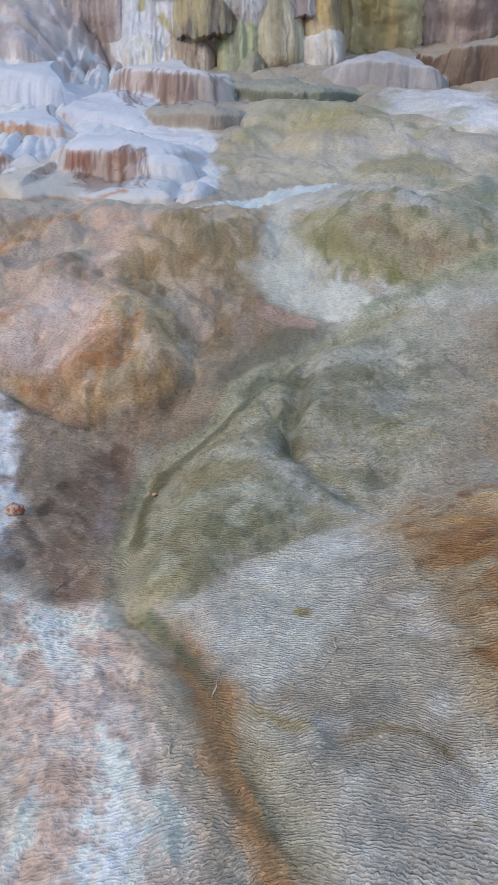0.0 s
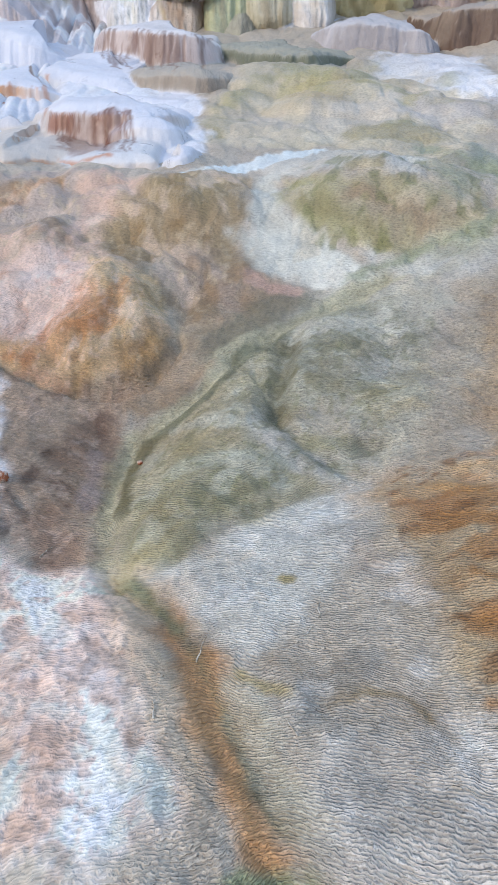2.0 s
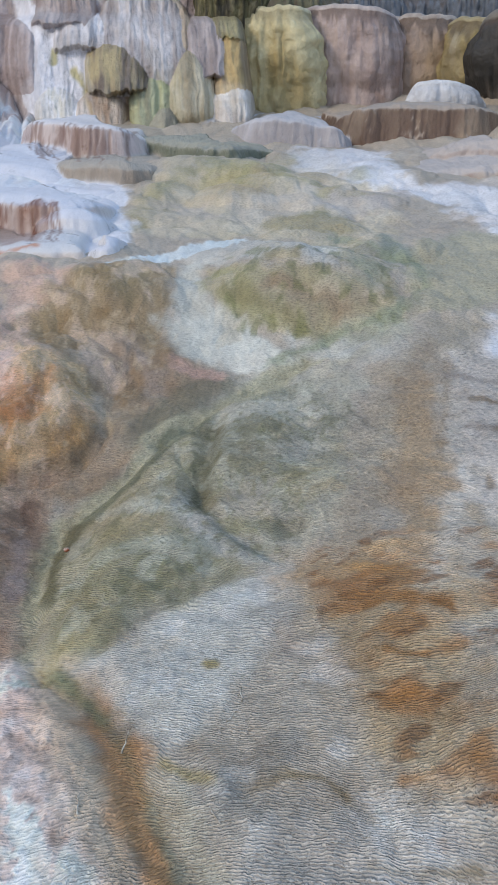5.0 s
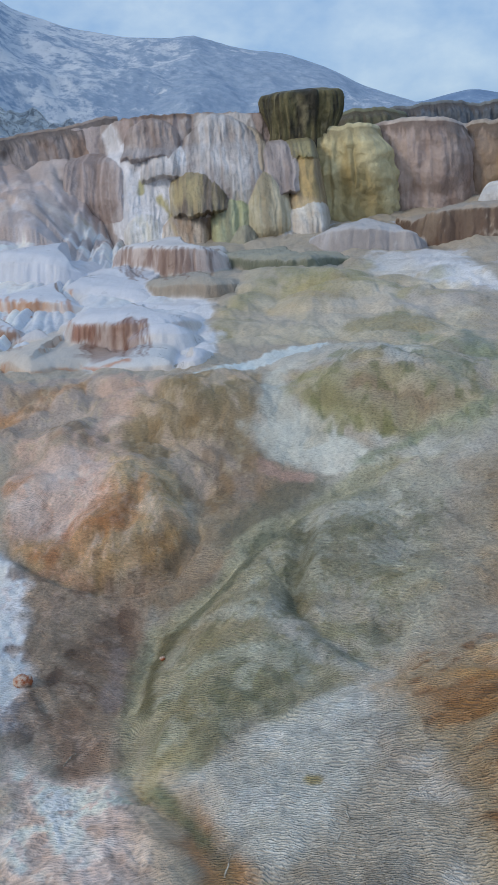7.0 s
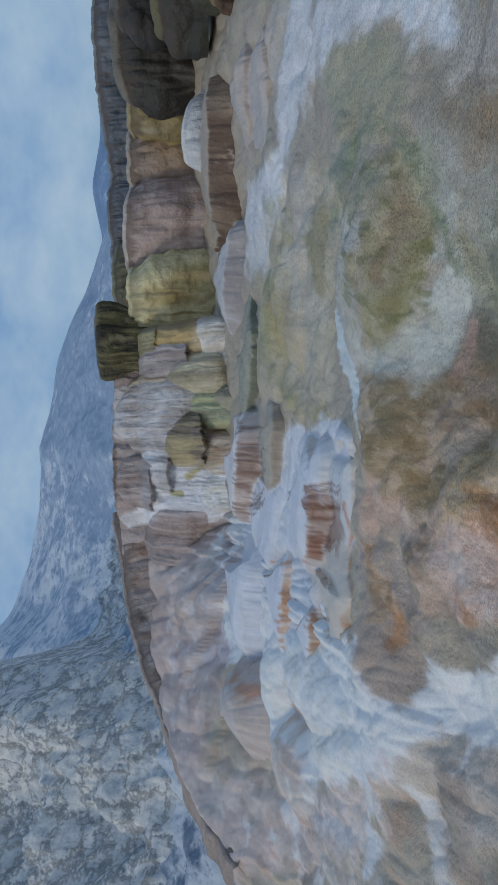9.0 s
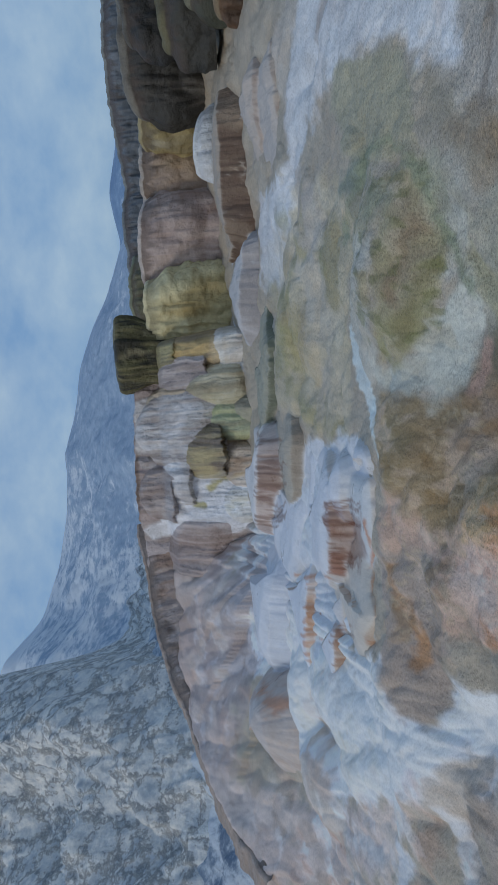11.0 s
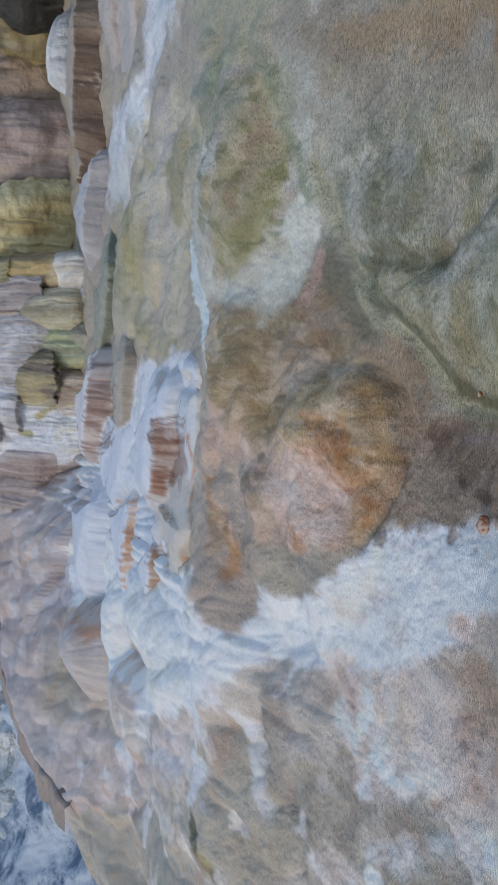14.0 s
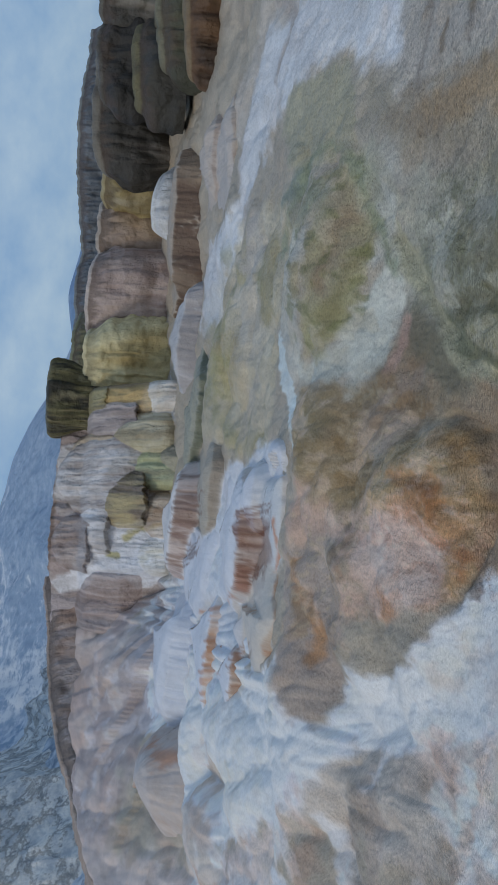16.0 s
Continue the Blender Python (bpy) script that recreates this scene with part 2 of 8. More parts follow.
def dome(x, y, cx, cy, rx, ry, turn, height, edge=0.5):
    """A cushion with a clear foot towards the stream and a soft back."""
    c, s = math.cos(radians(turn)), math.sin(radians(turn))
    u, v = ((x - cx) * c + (y - cy) * s) / rx, (-(x - cx) * s + (y - cy) * c) / ry
    v = np.where(v > 0, v * 0.62, v)
    return height * np.power(np.clip(1 - u * u - v * v, 0, 1), edge + 1.3 * smooth(-0.3, 0.5, v))


def along(x, y, pts):
    """Distance to a line on the plan and the share of the way along it."""
    p = np.array(pts, float).reshape(-1, 2)
    best, where = np.full(np.shape(x), 1e9), np.zeros(np.shape(x))
    run = np.concatenate([[0], np.cumsum(np.hypot(*np.diff(p, axis=0).T))])
    for i in range(len(p) - 1):
        d = p[i + 1] - p[i]
        t = np.clip(((x - p[i, 0]) * d[0] + (y - p[i, 1]) * d[1]) / max(d @ d, 1e-9), 0, 1)
        q = np.hypot(x - p[i, 0] - t * d[0], y - p[i, 1] - t * d[1])
        near = q < best
        best, where = np.where(near, q, best), np.where(near, (run[i] + t * (run[i + 1] - run[i])) / run[-1], where)
    return best, where


def groove(x, y, pts, width, depth):
    d, _ = along(x, y, pts)
    return -depth * np.exp(-(d / width) ** 2)


BANK_LINE = (-2.6, 23.6, -4.1, 23.1, -5.6, 22.3, -6.9, 21.2, -8.0, 19.8, -8.8, 17.0, -8.9, 14.5, -10.0, 11.0)
BANK_TOP = (4.6, 4.5, 4.3, 3.95, 3.5, 2.75, 2.1, 1.2)
RUNNEL = (2.5, 7.1, 1.9, 6.75, 1.24, 6.5, 0.37, 5.87, -0.04, 5.45, -0.41, 4.94, -0.72, 4.66, -0.82, 4.18, -0.73, 3.24, -0.65, 3.0)
GULLY = (-0.65, 3.0, -0.38, 2.67, -0.27, 2.43, -0.13, 2.06, 0.02, 1.66, 0.2, 1.0)


def rims(x, y):
    """Low uneven steps that face the stream on the ochre shelf."""
    k = smooth(0.55, 0.95, x) * smooth(2.6, 2.0, x) * smooth(1.3, 1.7, y) * smooth(4.2, 3.4, y)
    u = (y + 0.32 * (x - 1.0) + 0.2 * grain(x * 1.9, y * 1.1, 141, 3) + 0.03 * grain(x * 11, y * 9, 143, 2)) / 0.36
    f = u - np.floor(u)
    return 0.06 * k * (0.5 + 0.5 * grain(x * 1.7, y * 2.2, 145, 2)) * (smooth(0.0, 0.16, f) - f)


def land(x, y):
    x, y = np.asarray(x, float), np.asarray(y, float)
    z = RISE(y)
    d, share = along(x, y, BANK_LINE)
    bank = np.interp(share, np.linspace(0, 1, len(BANK_TOP)), BANK_TOP) - 0.8 - 0.42 * d + 0.011 * d * d
    bank = np.where(d < 12, bank, -9) - 3.2 * smooth(-4.6, -0.6, x)
    z = np.logaddexp(z * 9, bank * 9) / 9
    z = z + 0.26 * smooth(0.6, 2.4, x) * smooth(9.5, 6, y) + 0.12 * smooth(0.2, 1.2, x) * smooth(4.5, 3, y)
    z = z + 0.35 * smooth(4.5, 8.5, x) * smooth(12, 17, y) - 6 * smooth(-10.5, -15, x)
    z = z + swell(x, y, -0.9, 4.2, 0.55, 1.5, -8, -0.3)
    # cushions and lobes
    z = z + dome(x, y, -1.6, 6.4, 1.2, 1.2, 0, 0.2, 0.8) + dome(x, y, -0.98, 5.85, 0.52, 0.66, 0, 0.2, 0.75) + dome(x, y, -2.2, 7.3, 0.9, 0.8, 0, 0.1, 0.8)
    z = z + dome(x, y, 1.4, 7.9, 1.15, 0.85, -4, 0.26, 0.9) + dome(x, y, -0.45, 8.0, 0.85, 0.85, 0, 0.2, 0.9) + dome(x, y, 2.75, 8.9, 0.55, 0.6, 0, 0.18, 0.7)
    z = z + dome(x, y, -1.4, 8.2, 0.7, 0.6, 0, 0.12, 0.8) + dome(x, y, -2.6, 8.5, 0.8, 0.6, 0, 0.12, 0.8)
    z = z + dome(x, y, 0.62, 5.3, 0.5, 0.7, -15, 0.12, 0.9) + dome(x, y, 1.0, 4.5, 0.55, 0.45, 10, 0.11, 0.9) + dome(x, y, -0.28, 3.95, 0.56, 0.85, -12, 0.1, 0.9)
    z = z + dome(x, y, 0.3, 4.15, 0.5, 0.45, 30, 0.07, 0.9) + dome(x, y, 1.15, 2.3, 1.45, 1.25, 12, 0.1) + dome(x, y, -1.3, 1.9, 1.15, 1.25, 20, 0.08, 0.8)
    z = z + dome(x, y, 0.9, 13.6, 1.5, 1.2, 0, 0.24) + dome(x, y, -0.1, 12.1, 0.7, 0.7, 0, 0.12) + dome(x, y, 1.7, 11.9, 1.3, 0.9, 0, 0.16)
    z = z + dome(x, y, 2.7, 11.2, 0.9, 0.6, 0, 0.12) + dome(x, y, 3.4, 13.0, 1.2, 0.9, 0, 0.15) + dome(x, y, 0.6, 15.4, 1.4, 0.9, 0, 0.12)
    z = z + groove(x, y, RUNNEL, 0.07, 0.05) + groove(x, y, GULLY, 0.1, 0.07)
    z = z + groove(x, y, (-1.90, 5.47, -1.63, 5.29, -1.40, 5.21, -1.21, 5.18, -0.93, 5.19, -0.65, 5.38, -0.47, 5.75), 0.06, 0.07) + groove(x, y, (0.42, 5.69, 0.32, 5.17, 0.21, 4.63, 0.35, 4.13, 0.58, 3.83, 0.80, 3.65), 0.07, 0.05) + groove(x, y, (-0.46, 2.99, -0.13, 3.27, 0.17, 3.52, 0.42, 3.61, 0.71, 3.66), 0.06, 0.035)
    z = z + groove(x, y, (0.32, 5.5, 0.24, 4.95, 0.19, 4.5), 0.1, 0.06)
    # smooth lobes at the terraces' foot
    z = z + dome(x, y, -4.5, 10.5, 0.85, 1.9, 0, 0.3, 0.9) + dome(x, y, -5.95, 12.4, 0.7, 1.4, 0, 0.28, 0.9) + dome(x, y, -3.5, 8.2, 0.95, 1.0, 0, 0.2, 0.9) + dome(x, y, -5.0, 13.8, 0.9, 0.9, 0, 0.25, 0.9)
    # ribs of the orange mound
    z = z + groove(x, y, (-1.2, 5.12, -1.19, 5.33, -1.18, 5.57), 0.045, 0.035) + groove(x, y, (-1.47, 5.26, -1.33, 5.44, -1.18, 5.57, -1.02, 5.68, -0.93, 6.01, -1.0, 6.5), 0.06, 0.035)
    # rims of the ochre shelf
    z = z + rims(x, y)
    return z


# ---- terraces: shelves that rise from the land, each with a rim line and a height ----
TERRACES = []


def flowing(pts, n):
    """A smooth curve of n points through a few."""
    p = np.array(pts, float)
    q = np.vstack([2 * p[0] - p[1], p, 2 * p[-1] - p[-2]])
    u = np.linspace(0, len(p) - 1, n)
    i = np.minimum(u.astype(int), len(p) - 2)
    t = (u - i).reshape(-1, *[1] * (p.ndim - 1))
    a, b, c, d = q[i], q[i + 1], q[i + 2], q[i + 3]
    return 0.5 * (2 * b + (c - a) * t + (2 * a - 5 * b + 4 * c - d) * t ** 2 + (3 * b - a - 3 * c + d) * t ** 3)


def shelf(front, tops, depth, near, fall=3.0, rough=0.0):
    """The plan outline of a shelf: its rim line, rounded at both ends, and a back line behind it."""
    f = flowing(np.array(front, float).reshape(-1, 2), 22)
    back = f[::-1] + [0, depth] + np.outer(np.sin(np.linspace(0, math.pi, 22)), [0, 0.3 * depth])
    return dict(front=f, outline=np.vstack([f, back[::2]]), tops=flowing(np.array(tops, float)[:, None], 22)[:, 0], near=near, fall=fall, rough=rough)


def rise(x, y, s):
    """The height of a shelf's surface and the share along its rim."""
    f = s["outline"]
    z, share, edge = np.full(np.shape(x), -9.0), np.zeros(np.shape(x)), np.full(np.shape(x), 9.0)
    k = (x > f[:, 0].min() - 0.6) & (x < f[:, 0].max() + 0.6) & (y > f[:, 1].min() - 0.6) & (y < f[:, 1].max() + 0.6)
    if not k.any():
        return z, share, edge
    a, b = x[k], y[k]
    d = inside(a, b, f) + 0.05 * grain(a * 2.3, b * 2.3, 91, 3)
    d = d + s["rough"] * (0.1 * grain(a * 2.6, b * 2.6, 87, 4) + 0.06 * cells(a * 3.4, b * 3.4, 89))
    _, w = along(a, b, s["front"])
    run = w * np.hypot(*np.diff(s["front"], axis=0).T).sum()
    d = d - smooth(-0.12, 0.04, d) * (0.035 * (1 - np.abs(grain(run * 3.1, d * 0.6, 93, 2)) * 2) + 0.014 * (1 - np.abs(grain(run * 9, d * 0.8, 95, 2)) * 2)) + 0.004 * grain(a * 22, b * 22, 96, 2)
    top = np.interp(w, np.linspace(0, 1, len(s["tops"])), s["tops"]) + 0.03 * grain(a * 1.6, b * 1.6, 97, 3) + s["rough"] * 0.08 * (cells(a * 2.2, b * 2.2, 98) - 0.5)
    r = s["near"] * 1.3
    q = np.clip(d / r + 1, 0, None)
    z[k] = top - 0.5 * r * np.minimum(q, 1) ** 2.2 - np.maximum(d, 0) * s["fall"] + 0.03 * np.minimum(-d, 1)
    share[k], edge[k] = w, d
    return z, share, edge


def inside(x, y, pts):
    """Signed distance to a closed outline on the plan, negative inside."""
    p = np.array(pts, float).reshape(-1, 2)
    d, _ = along(x, y, np.vstack([p, p[:1]]))
    odd = np.zeros(np.shape(x), bool)
    for a, b in zip(p, np.roll(p, -1, axis=0)):
        cross = (a[1] > y) != (b[1] > y)
        odd ^= cross & (x < (b[0] - a[0]) * (y - a[1]) / (b[1] - a[1] + 1e-12) + a[0])
    return np.where(odd, -d, d)


# ---- the cliff front: how far it stands back at each height ----
HOODS = []
LEAN = table((0.0, 18.2, 1.3, 19.1, 2.0, 19.5, 2.6, 19.9, 3.2, 20.4, 3.6, 20.8, 3.75, 21.5, 4.2, 21.7, 4.8, 21.9, 6.0, 22.4), 0.06)


def hood(x, z, h, seed):
    """How far a draped hood stands out of the cliff: a rounded lip, a fluted curtain that widens, and an undercut or a spread foot."""
    x0, x1, top, foot, depth, under = h[:6]
    x = x + 0.08 * grain(x * 2.2, z * 1.6, seed, 3) + 0.02 * grain(x * 9, z * 3, seed + 2, 2)
    hem = foot + 0.14 * grain(x * 2.6, 0 * x, seed + 4, 2) + 0.1 * np.abs(grain(x * 9, 0 * x, seed + 6, 2))
    f = np.clip((top - z) / (top - foot), 0, 1.6)
    half = (x1 - x0) / 2 * (0.72 + 0.28 * smooth(0, 0.5, f) + (0.0 if under else 0.1 * f))
    u = np.clip(np.abs(x - (x0 + x1) / 2) / half, 0, 1)
    lip = top - 0.28 * (top - foot) * u ** 2.4 + 0.05 * grain(x * 3, 0 * x, seed + 8, 3)
    cap = np.clip((lip - z) / 0.3, 0, 1)
    out = depth * (1 - u ** 2.6) ** 0.5 * np.sqrt(1 - (1 - cap) ** 2) * (0.82 + 0.3 * np.minimum(f, 1))
    out = out - (cap > 0) * smooth(0.05, 0.3, out) * 0.05 * np.abs(grain(x * 4.5, z * 0.35, seed + 10, 2)) * 2
    return out * (smooth(hem - 0.09, hem + 0.05, z) if under else smooth(foot - 0.7, foot + 0.2, z))


def front_at(x, z, fine=True):
    """The cliff's front, and which hood it shows."""
    x, z = np.asarray(x, float), np.asarray(z, float)
    y = LEAN(z) + 2.6 * smooth(2.0, 2.8, x) + 1.2 * smooth(-2.4, -3.4, x)
    out, which = np.zeros(np.shape(x)), np.full(np.shape(x), -1)
    for i, h in enumerate(HOODS):
        o = hood(x, z, h, 600 + 20 * i)
        up = o > np.maximum(out, 0.03)
        out, which = np.maximum(out, o), np.where(up, i, which)
    y = y - out
    if fine:
        w = x + 0.12 * grain(x * 2, z * 2, 223, 3)
        y = y - 0.1 * cells(w * 1.6, z * 0.9, 225) - 0.05 * (1 - 2 * np.abs(grain(w * 3.2, z * 0.45, 229, 3))) - 0.1 * grain(x * 1.3, z * 1.3, 201, 5)
        y = y - 0.025 * (1 - 2 * np.abs(grain(w * 9, z * 0.8, 203, 2))) - 0.02 * grain(x * 9, z * 5, 205, 3)
    return y, which


TERRACES.append(shelf((-2.39, 16.22, -2.13, 15.31, -1.70, 14.99, -1.23, 14.65, -0.68, 14.56, -0.36, 14.78, -0.22, 15.07), (1.48, 1.69, 1.76, 1.76, 1.72, 1.66, 1.52), 2.0, 0.10))
TERRACES.append(shelf((-2.90, 15.06, -2.64, 14.57, -2.16, 14.25, -1.72, 14.09, -1.60, 14.36), (1.23, 1.33, 1.38, 1.32, 1.18), 2.0, 0.20))
TERRACES.append(shelf((-5.46, 16.11, -5.15, 15.60, -4.33, 15.17, -3.59, 14.89, -3.01, 14.79, -2.74, 15.17), (1.47, 1.70, 1.79, 1.76, 1.64, 1.40), 2.0, 0.25))
TERRACES.append(shelf((-4.46, 13.23, -4.20, 12.84, -3.56, 12.61, -2.96, 12.48, -2.59, 12.50, -2.42, 12.76), (1.07, 1.19, 1.25, 1.24, 1.15, 0.99), 2.0, 0.12))
TERRACES.append(shelf((-2.56, 11.18, -2.20, 10.41, -1.76, 10.07, -1.29, 9.94, -0.91, 10.00, -0.66, 10.29, -0.53, 11.11), (1.00, 1.14, 1.19, 1.19, 1.15, 1.07, 0.88), 2.0, 0.16))
TERRACES.append(shelf((-4.04, 11.19, -3.83, 10.92, -3.42, 10.77, -3.08, 10.75, -3.00, 11.08), (0.93, 1.05, 1.10, 1.06, 0.91), 2.0, 0.10))
TERRACES.append(shelf((-3.21, 10.77, -3.02, 10.51, -2.76, 10.41, -2.53, 10.44, -2.47, 10.72), (0.85, 0.95, 0.99, 0.92, 0.78), 2.0, 0.16))
TERRACES.append(shelf((-1.50, 9.99, -1.29, 9.66, -0.96, 9.58, -0.67, 9.65, -0.48, 10.16), (0.88, 1.02, 1.06, 1.01, 0.85), 2.0, 0.14))
TERRACES.append(shelf((-1.21, 9.34, -0.92, 9.09, -0.53, 8.41, -0.34, 9.31), (0.71, 0.78, 0.94, 0.76), 2.0, 0.10))
TERRACES.append(shelf((-2.99, 9.44, -2.50, 8.79, -2.14, 8.97, -1.74, 9.06, -1.41, 9.12, -1.23, 9.24), (0.80, 0.95, 0.91, 0.87, 0.79, 0.70), 2.0, 0.15))
TERRACES.append(shelf((-7.00, 15.17, -6.47, 14.80, -5.85, 14.93, -5.60, 15.70, -5.44, 16.59), (1.78, 2.02, 2.11, 2.01, 1.72), 2.0, 0.30, 1.3))
TERRACES.append(shelf((-5.67, 16.95, -5.04, 17.23, -4.39, 17.50, -3.70, 17.71, -3.36, 18.05), (1.77, 1.73, 1.66, 1.54, 1.41), 2.0, 0.15))
TERRACES.append(shelf((-2.22, 12.84, -1.74, 12.44, -1.08, 12.14, -0.63, 11.75, -0.44, 11.78), (0.90, 0.98, 0.99, 0.97, 0.88), 2.0, 0.12))
TERRACES.append(shelf((-4.31, 12.31, -3.71, 12.06, -3.14, 11.86, -2.78, 11.79, -2.56, 11.88), (0.98, 0.99, 0.95, 0.90, 0.83), 2.0, 0.12))
TERRACES.append(shelf((-3.48, 9.64, -2.97, 9.31, -2.46, 8.95, -2.16, 9.07, -1.97, 9.33), (0.83, 0.89, 0.94, 0.84, 0.70), 2.0, 0.20))
TERRACES.append(shelf((-2.02, 9.18, -1.64, 8.77, -1.23, 8.69, -0.84, 8.66), (0.75, 0.84, 0.85, 0.86), 2.0, 0.12))
TERRACES.append(shelf((-2.92, 13.61, -2.49, 13.21, -1.98, 12.94, -1.49, 12.76, -1.12, 12.86), (1.33, 1.24, 1.21, 1.14, 1.01), 2.0, 0.20))
TERRACES.append(shelf((-1.65, 13.75, -1.41, 13.04, -0.91, 12.76, -0.42, 12.51, -0.09, 12.73, 0.20, 13.12), (1.18, 1.29, 1.31, 1.31, 1.26, 1.18), 2.0, 0.15))
TERRACES.append(shelf((-0.49, 16.23, -0.02, 15.06, 0.52, 14.55, 0.91, 13.98, 1.11, 13.90, 1.41, 13.87, 1.98, 15.11, 2.34, 15.24, 2.73, 15.73), (1.35, 1.42, 1.42, 1.42, 1.41, 1.43, 1.30, 1.24, 1.10), 2.0, 0.12, 3.0, 1.0))
TERRACES.append(shelf((1.64, 17.30, 1.98, 16.82, 2.55, 16.53, 3.23, 16.30, 3.70, 16.28, 4.11, 16.74), (1.49, 1.68, 1.70, 1.64, 1.54, 1.29), 2.0, 0.12, 3.0, 1.0))
TERRACES.append(shelf((3.99, 17.75, 4.22, 17.16, 4.84, 16.91, 5.37, 16.67, 5.94, 16.56, 6.51, 16.48, 7.14, 16.80), (1.68, 1.85, 1.89, 1.91, 1.91, 1.91, 1.81), 2.0, 0.10, 3.0, 1.0))
TERRACES.append(shelf((4.76, 15.02, 5.15, 14.40, 5.77, 14.11, 6.32, 13.99, 6.80, 14.33), (1.17, 1.31, 1.43, 1.44, 1.31), 2.0, 0.25, 3.0, 1.0))
TERRACES.append(shelf((4.27, 12.85, 4.86, 12.93, 5.42, 12.79, 5.92, 12.76, 6.36, 12.98), (1.03, 1.06, 1.17, 1.21, 1.15), 2.0, 0.20, 3.0, 1.0))
KINDS = [
    dict(name="terrace_step", label="pale terrace step with brown drip streaks on its front", category="terrace", group="white terraces", face=((207, 197, 194), (184, 163, 155)), lid=(211, 208, 209), stain=(126, 96, 83), stain_at=(0.15, 0.75)),
    dict(name="terrace_step", label="smooth white upper terrace step", category="terrace", group="white terraces", face=((209, 213, 223), (198, 204, 216)), lid=(209, 212, 221), stain=None, stain_at=None),
    dict(name="terrace_step", label="smooth blue-white rounded terrace step", category="terrace", group="white terraces", face=((203, 209, 221), (187, 195, 210)), lid=(209, 212, 221), stain=None, stain_at=None),
    dict(name="terrace_step", label="white terrace step with orange drip streaks", category="terrace", group="white terraces", face=((209, 208, 210), (202, 194, 185)), lid=(209, 212, 221), stain=(177, 127, 90), stain_at=(0.1, 0.8)),
    dict(name="terrace_step", label="white terrace step with a rust-red drip curtain", category="terrace", group="white terraces", face=((205, 203, 203), (189, 176, 165)), lid=(209, 212, 221), stain=(144, 86, 54), stain_at=(0.22, 0.68)),
    dict(name="terrace_step", label="small terrace step with brown drip streaks", category="terrace", group="white terraces", face=((198, 186, 176), (180, 159, 144)), lid=(209, 212, 221), stain=(144, 100, 74), stain_at=None),
    dict(name="terrace_step", label="rounded grey-white terrace lump", category="terrace", group="white terraces", face=((195, 190, 191), (177, 168, 167)), lid=(204, 203, 207), stain=None, stain_at=None),
    dict(name="terrace_step", label="low white terrace step under trickling water", category="terrace", group="white terraces", face=((209, 212, 218), (195, 194, 196)), lid=(209, 212, 221), stain=None, stain_at=None),
    dict(name="terrace_step", label="low white terrace step at the pool's edge", category="terrace", group="white terraces", face=((207, 210, 216), (195, 192, 192)), lid=(209, 212, 221), stain=None, stain_at=None),
    dict(name="terrace_step", label="tan terrace slope with orange seams", category="terrace", group="white terraces", face=((195, 177, 160), (177, 152, 133)), lid=(202, 194, 185), stain=(189, 129, 92), stain_at=None),
    dict(name="terrace_step", label="fan-shaped pale terrace lobe with orange streaks", category="terrace", group="white terraces", face=((188, 172, 162), (166, 140, 124)), lid=(192, 182, 178), stain=(178, 128, 100), stain_at=(0.2, 1.0)),
    dict(name="terrace_step", label="long low white terrace step", category="terrace", group="white terraces", face=((204, 207, 216), (193, 197, 207)), lid=(209, 212, 221), stain=None, stain_at=None),
    dict(name="terrace_step", label="low white terrace step over the red fall", category="terrace", group="white terraces", face=((207, 210, 216), (195, 197, 203)), lid=(209, 212, 221), stain=None, stain_at=None),
    dict(name="terrace_step", label="narrow white terrace step", category="terrace", group="white terraces", face=((205, 207, 212), (191, 188, 189)), lid=(209, 212, 221), stain=None, stain_at=None),
    dict(name="terrace_step", label="tan terrace step with pale seams", category="terrace", group="white terraces", face=((196, 185, 173), (180, 161, 146)), lid=(202, 194, 185), stain=None, stain_at=None),
    dict(name="terrace_step", label="pale terrace step by the pool", category="terrace", group="white terraces", face=((204, 201, 200), (193, 181, 171)), lid=(207, 208, 210), stain=None, stain_at=None),
    dict(name="terrace_step", label="white terrace step of smooth lumps", category="terrace", group="white terraces", face=((209, 212, 219), (198, 203, 210)), lid=(209, 212, 221), stain=None, stain_at=None),
    dict(name="rock_ledge", label="rounded brown rock ledge with fine drip marks", category="ledge", group="ledges", face=((160, 149, 135), (139, 125, 111)), lid=(169, 161, 149), stain=None, stain_at=None),
    dict(name="rock_ledge", label="dark green algae-stained ledge", category="ledge", group="ledges", face=((119, 122, 104), (88, 95, 81)), lid=(153, 152, 138), stain=None, stain_at=None),
    dict(name="rock_ledge", label="grey-white fan ledge with thin drip lines", category="ledge", group="ledges", face=((178, 174, 176), (146, 141, 142)), lid=(184, 182, 184), stain=None, stain_at=None),
    dict(name="rock_ledge", label="brown pitted rock ledge", category="ledge", group="ledges", face=((153, 134, 115), (105, 87, 74)), lid=(166, 154, 142), stain=(94, 73, 61), stain_at=None),
    dict(name="rock_ledge", label="pale brown lumpy ledge", category="ledge", group="ledges", face=((177, 163, 155), (151, 134, 124)), lid=(182, 172, 165), stain=None, stain_at=None),
    dict(name="rock_ledge", label="pale weathered ledge over the white flat", category="ledge", group="ledges", face=((178, 167, 158), (153, 136, 126)), lid=(184, 176, 171), stain=None, stain_at=None),
]

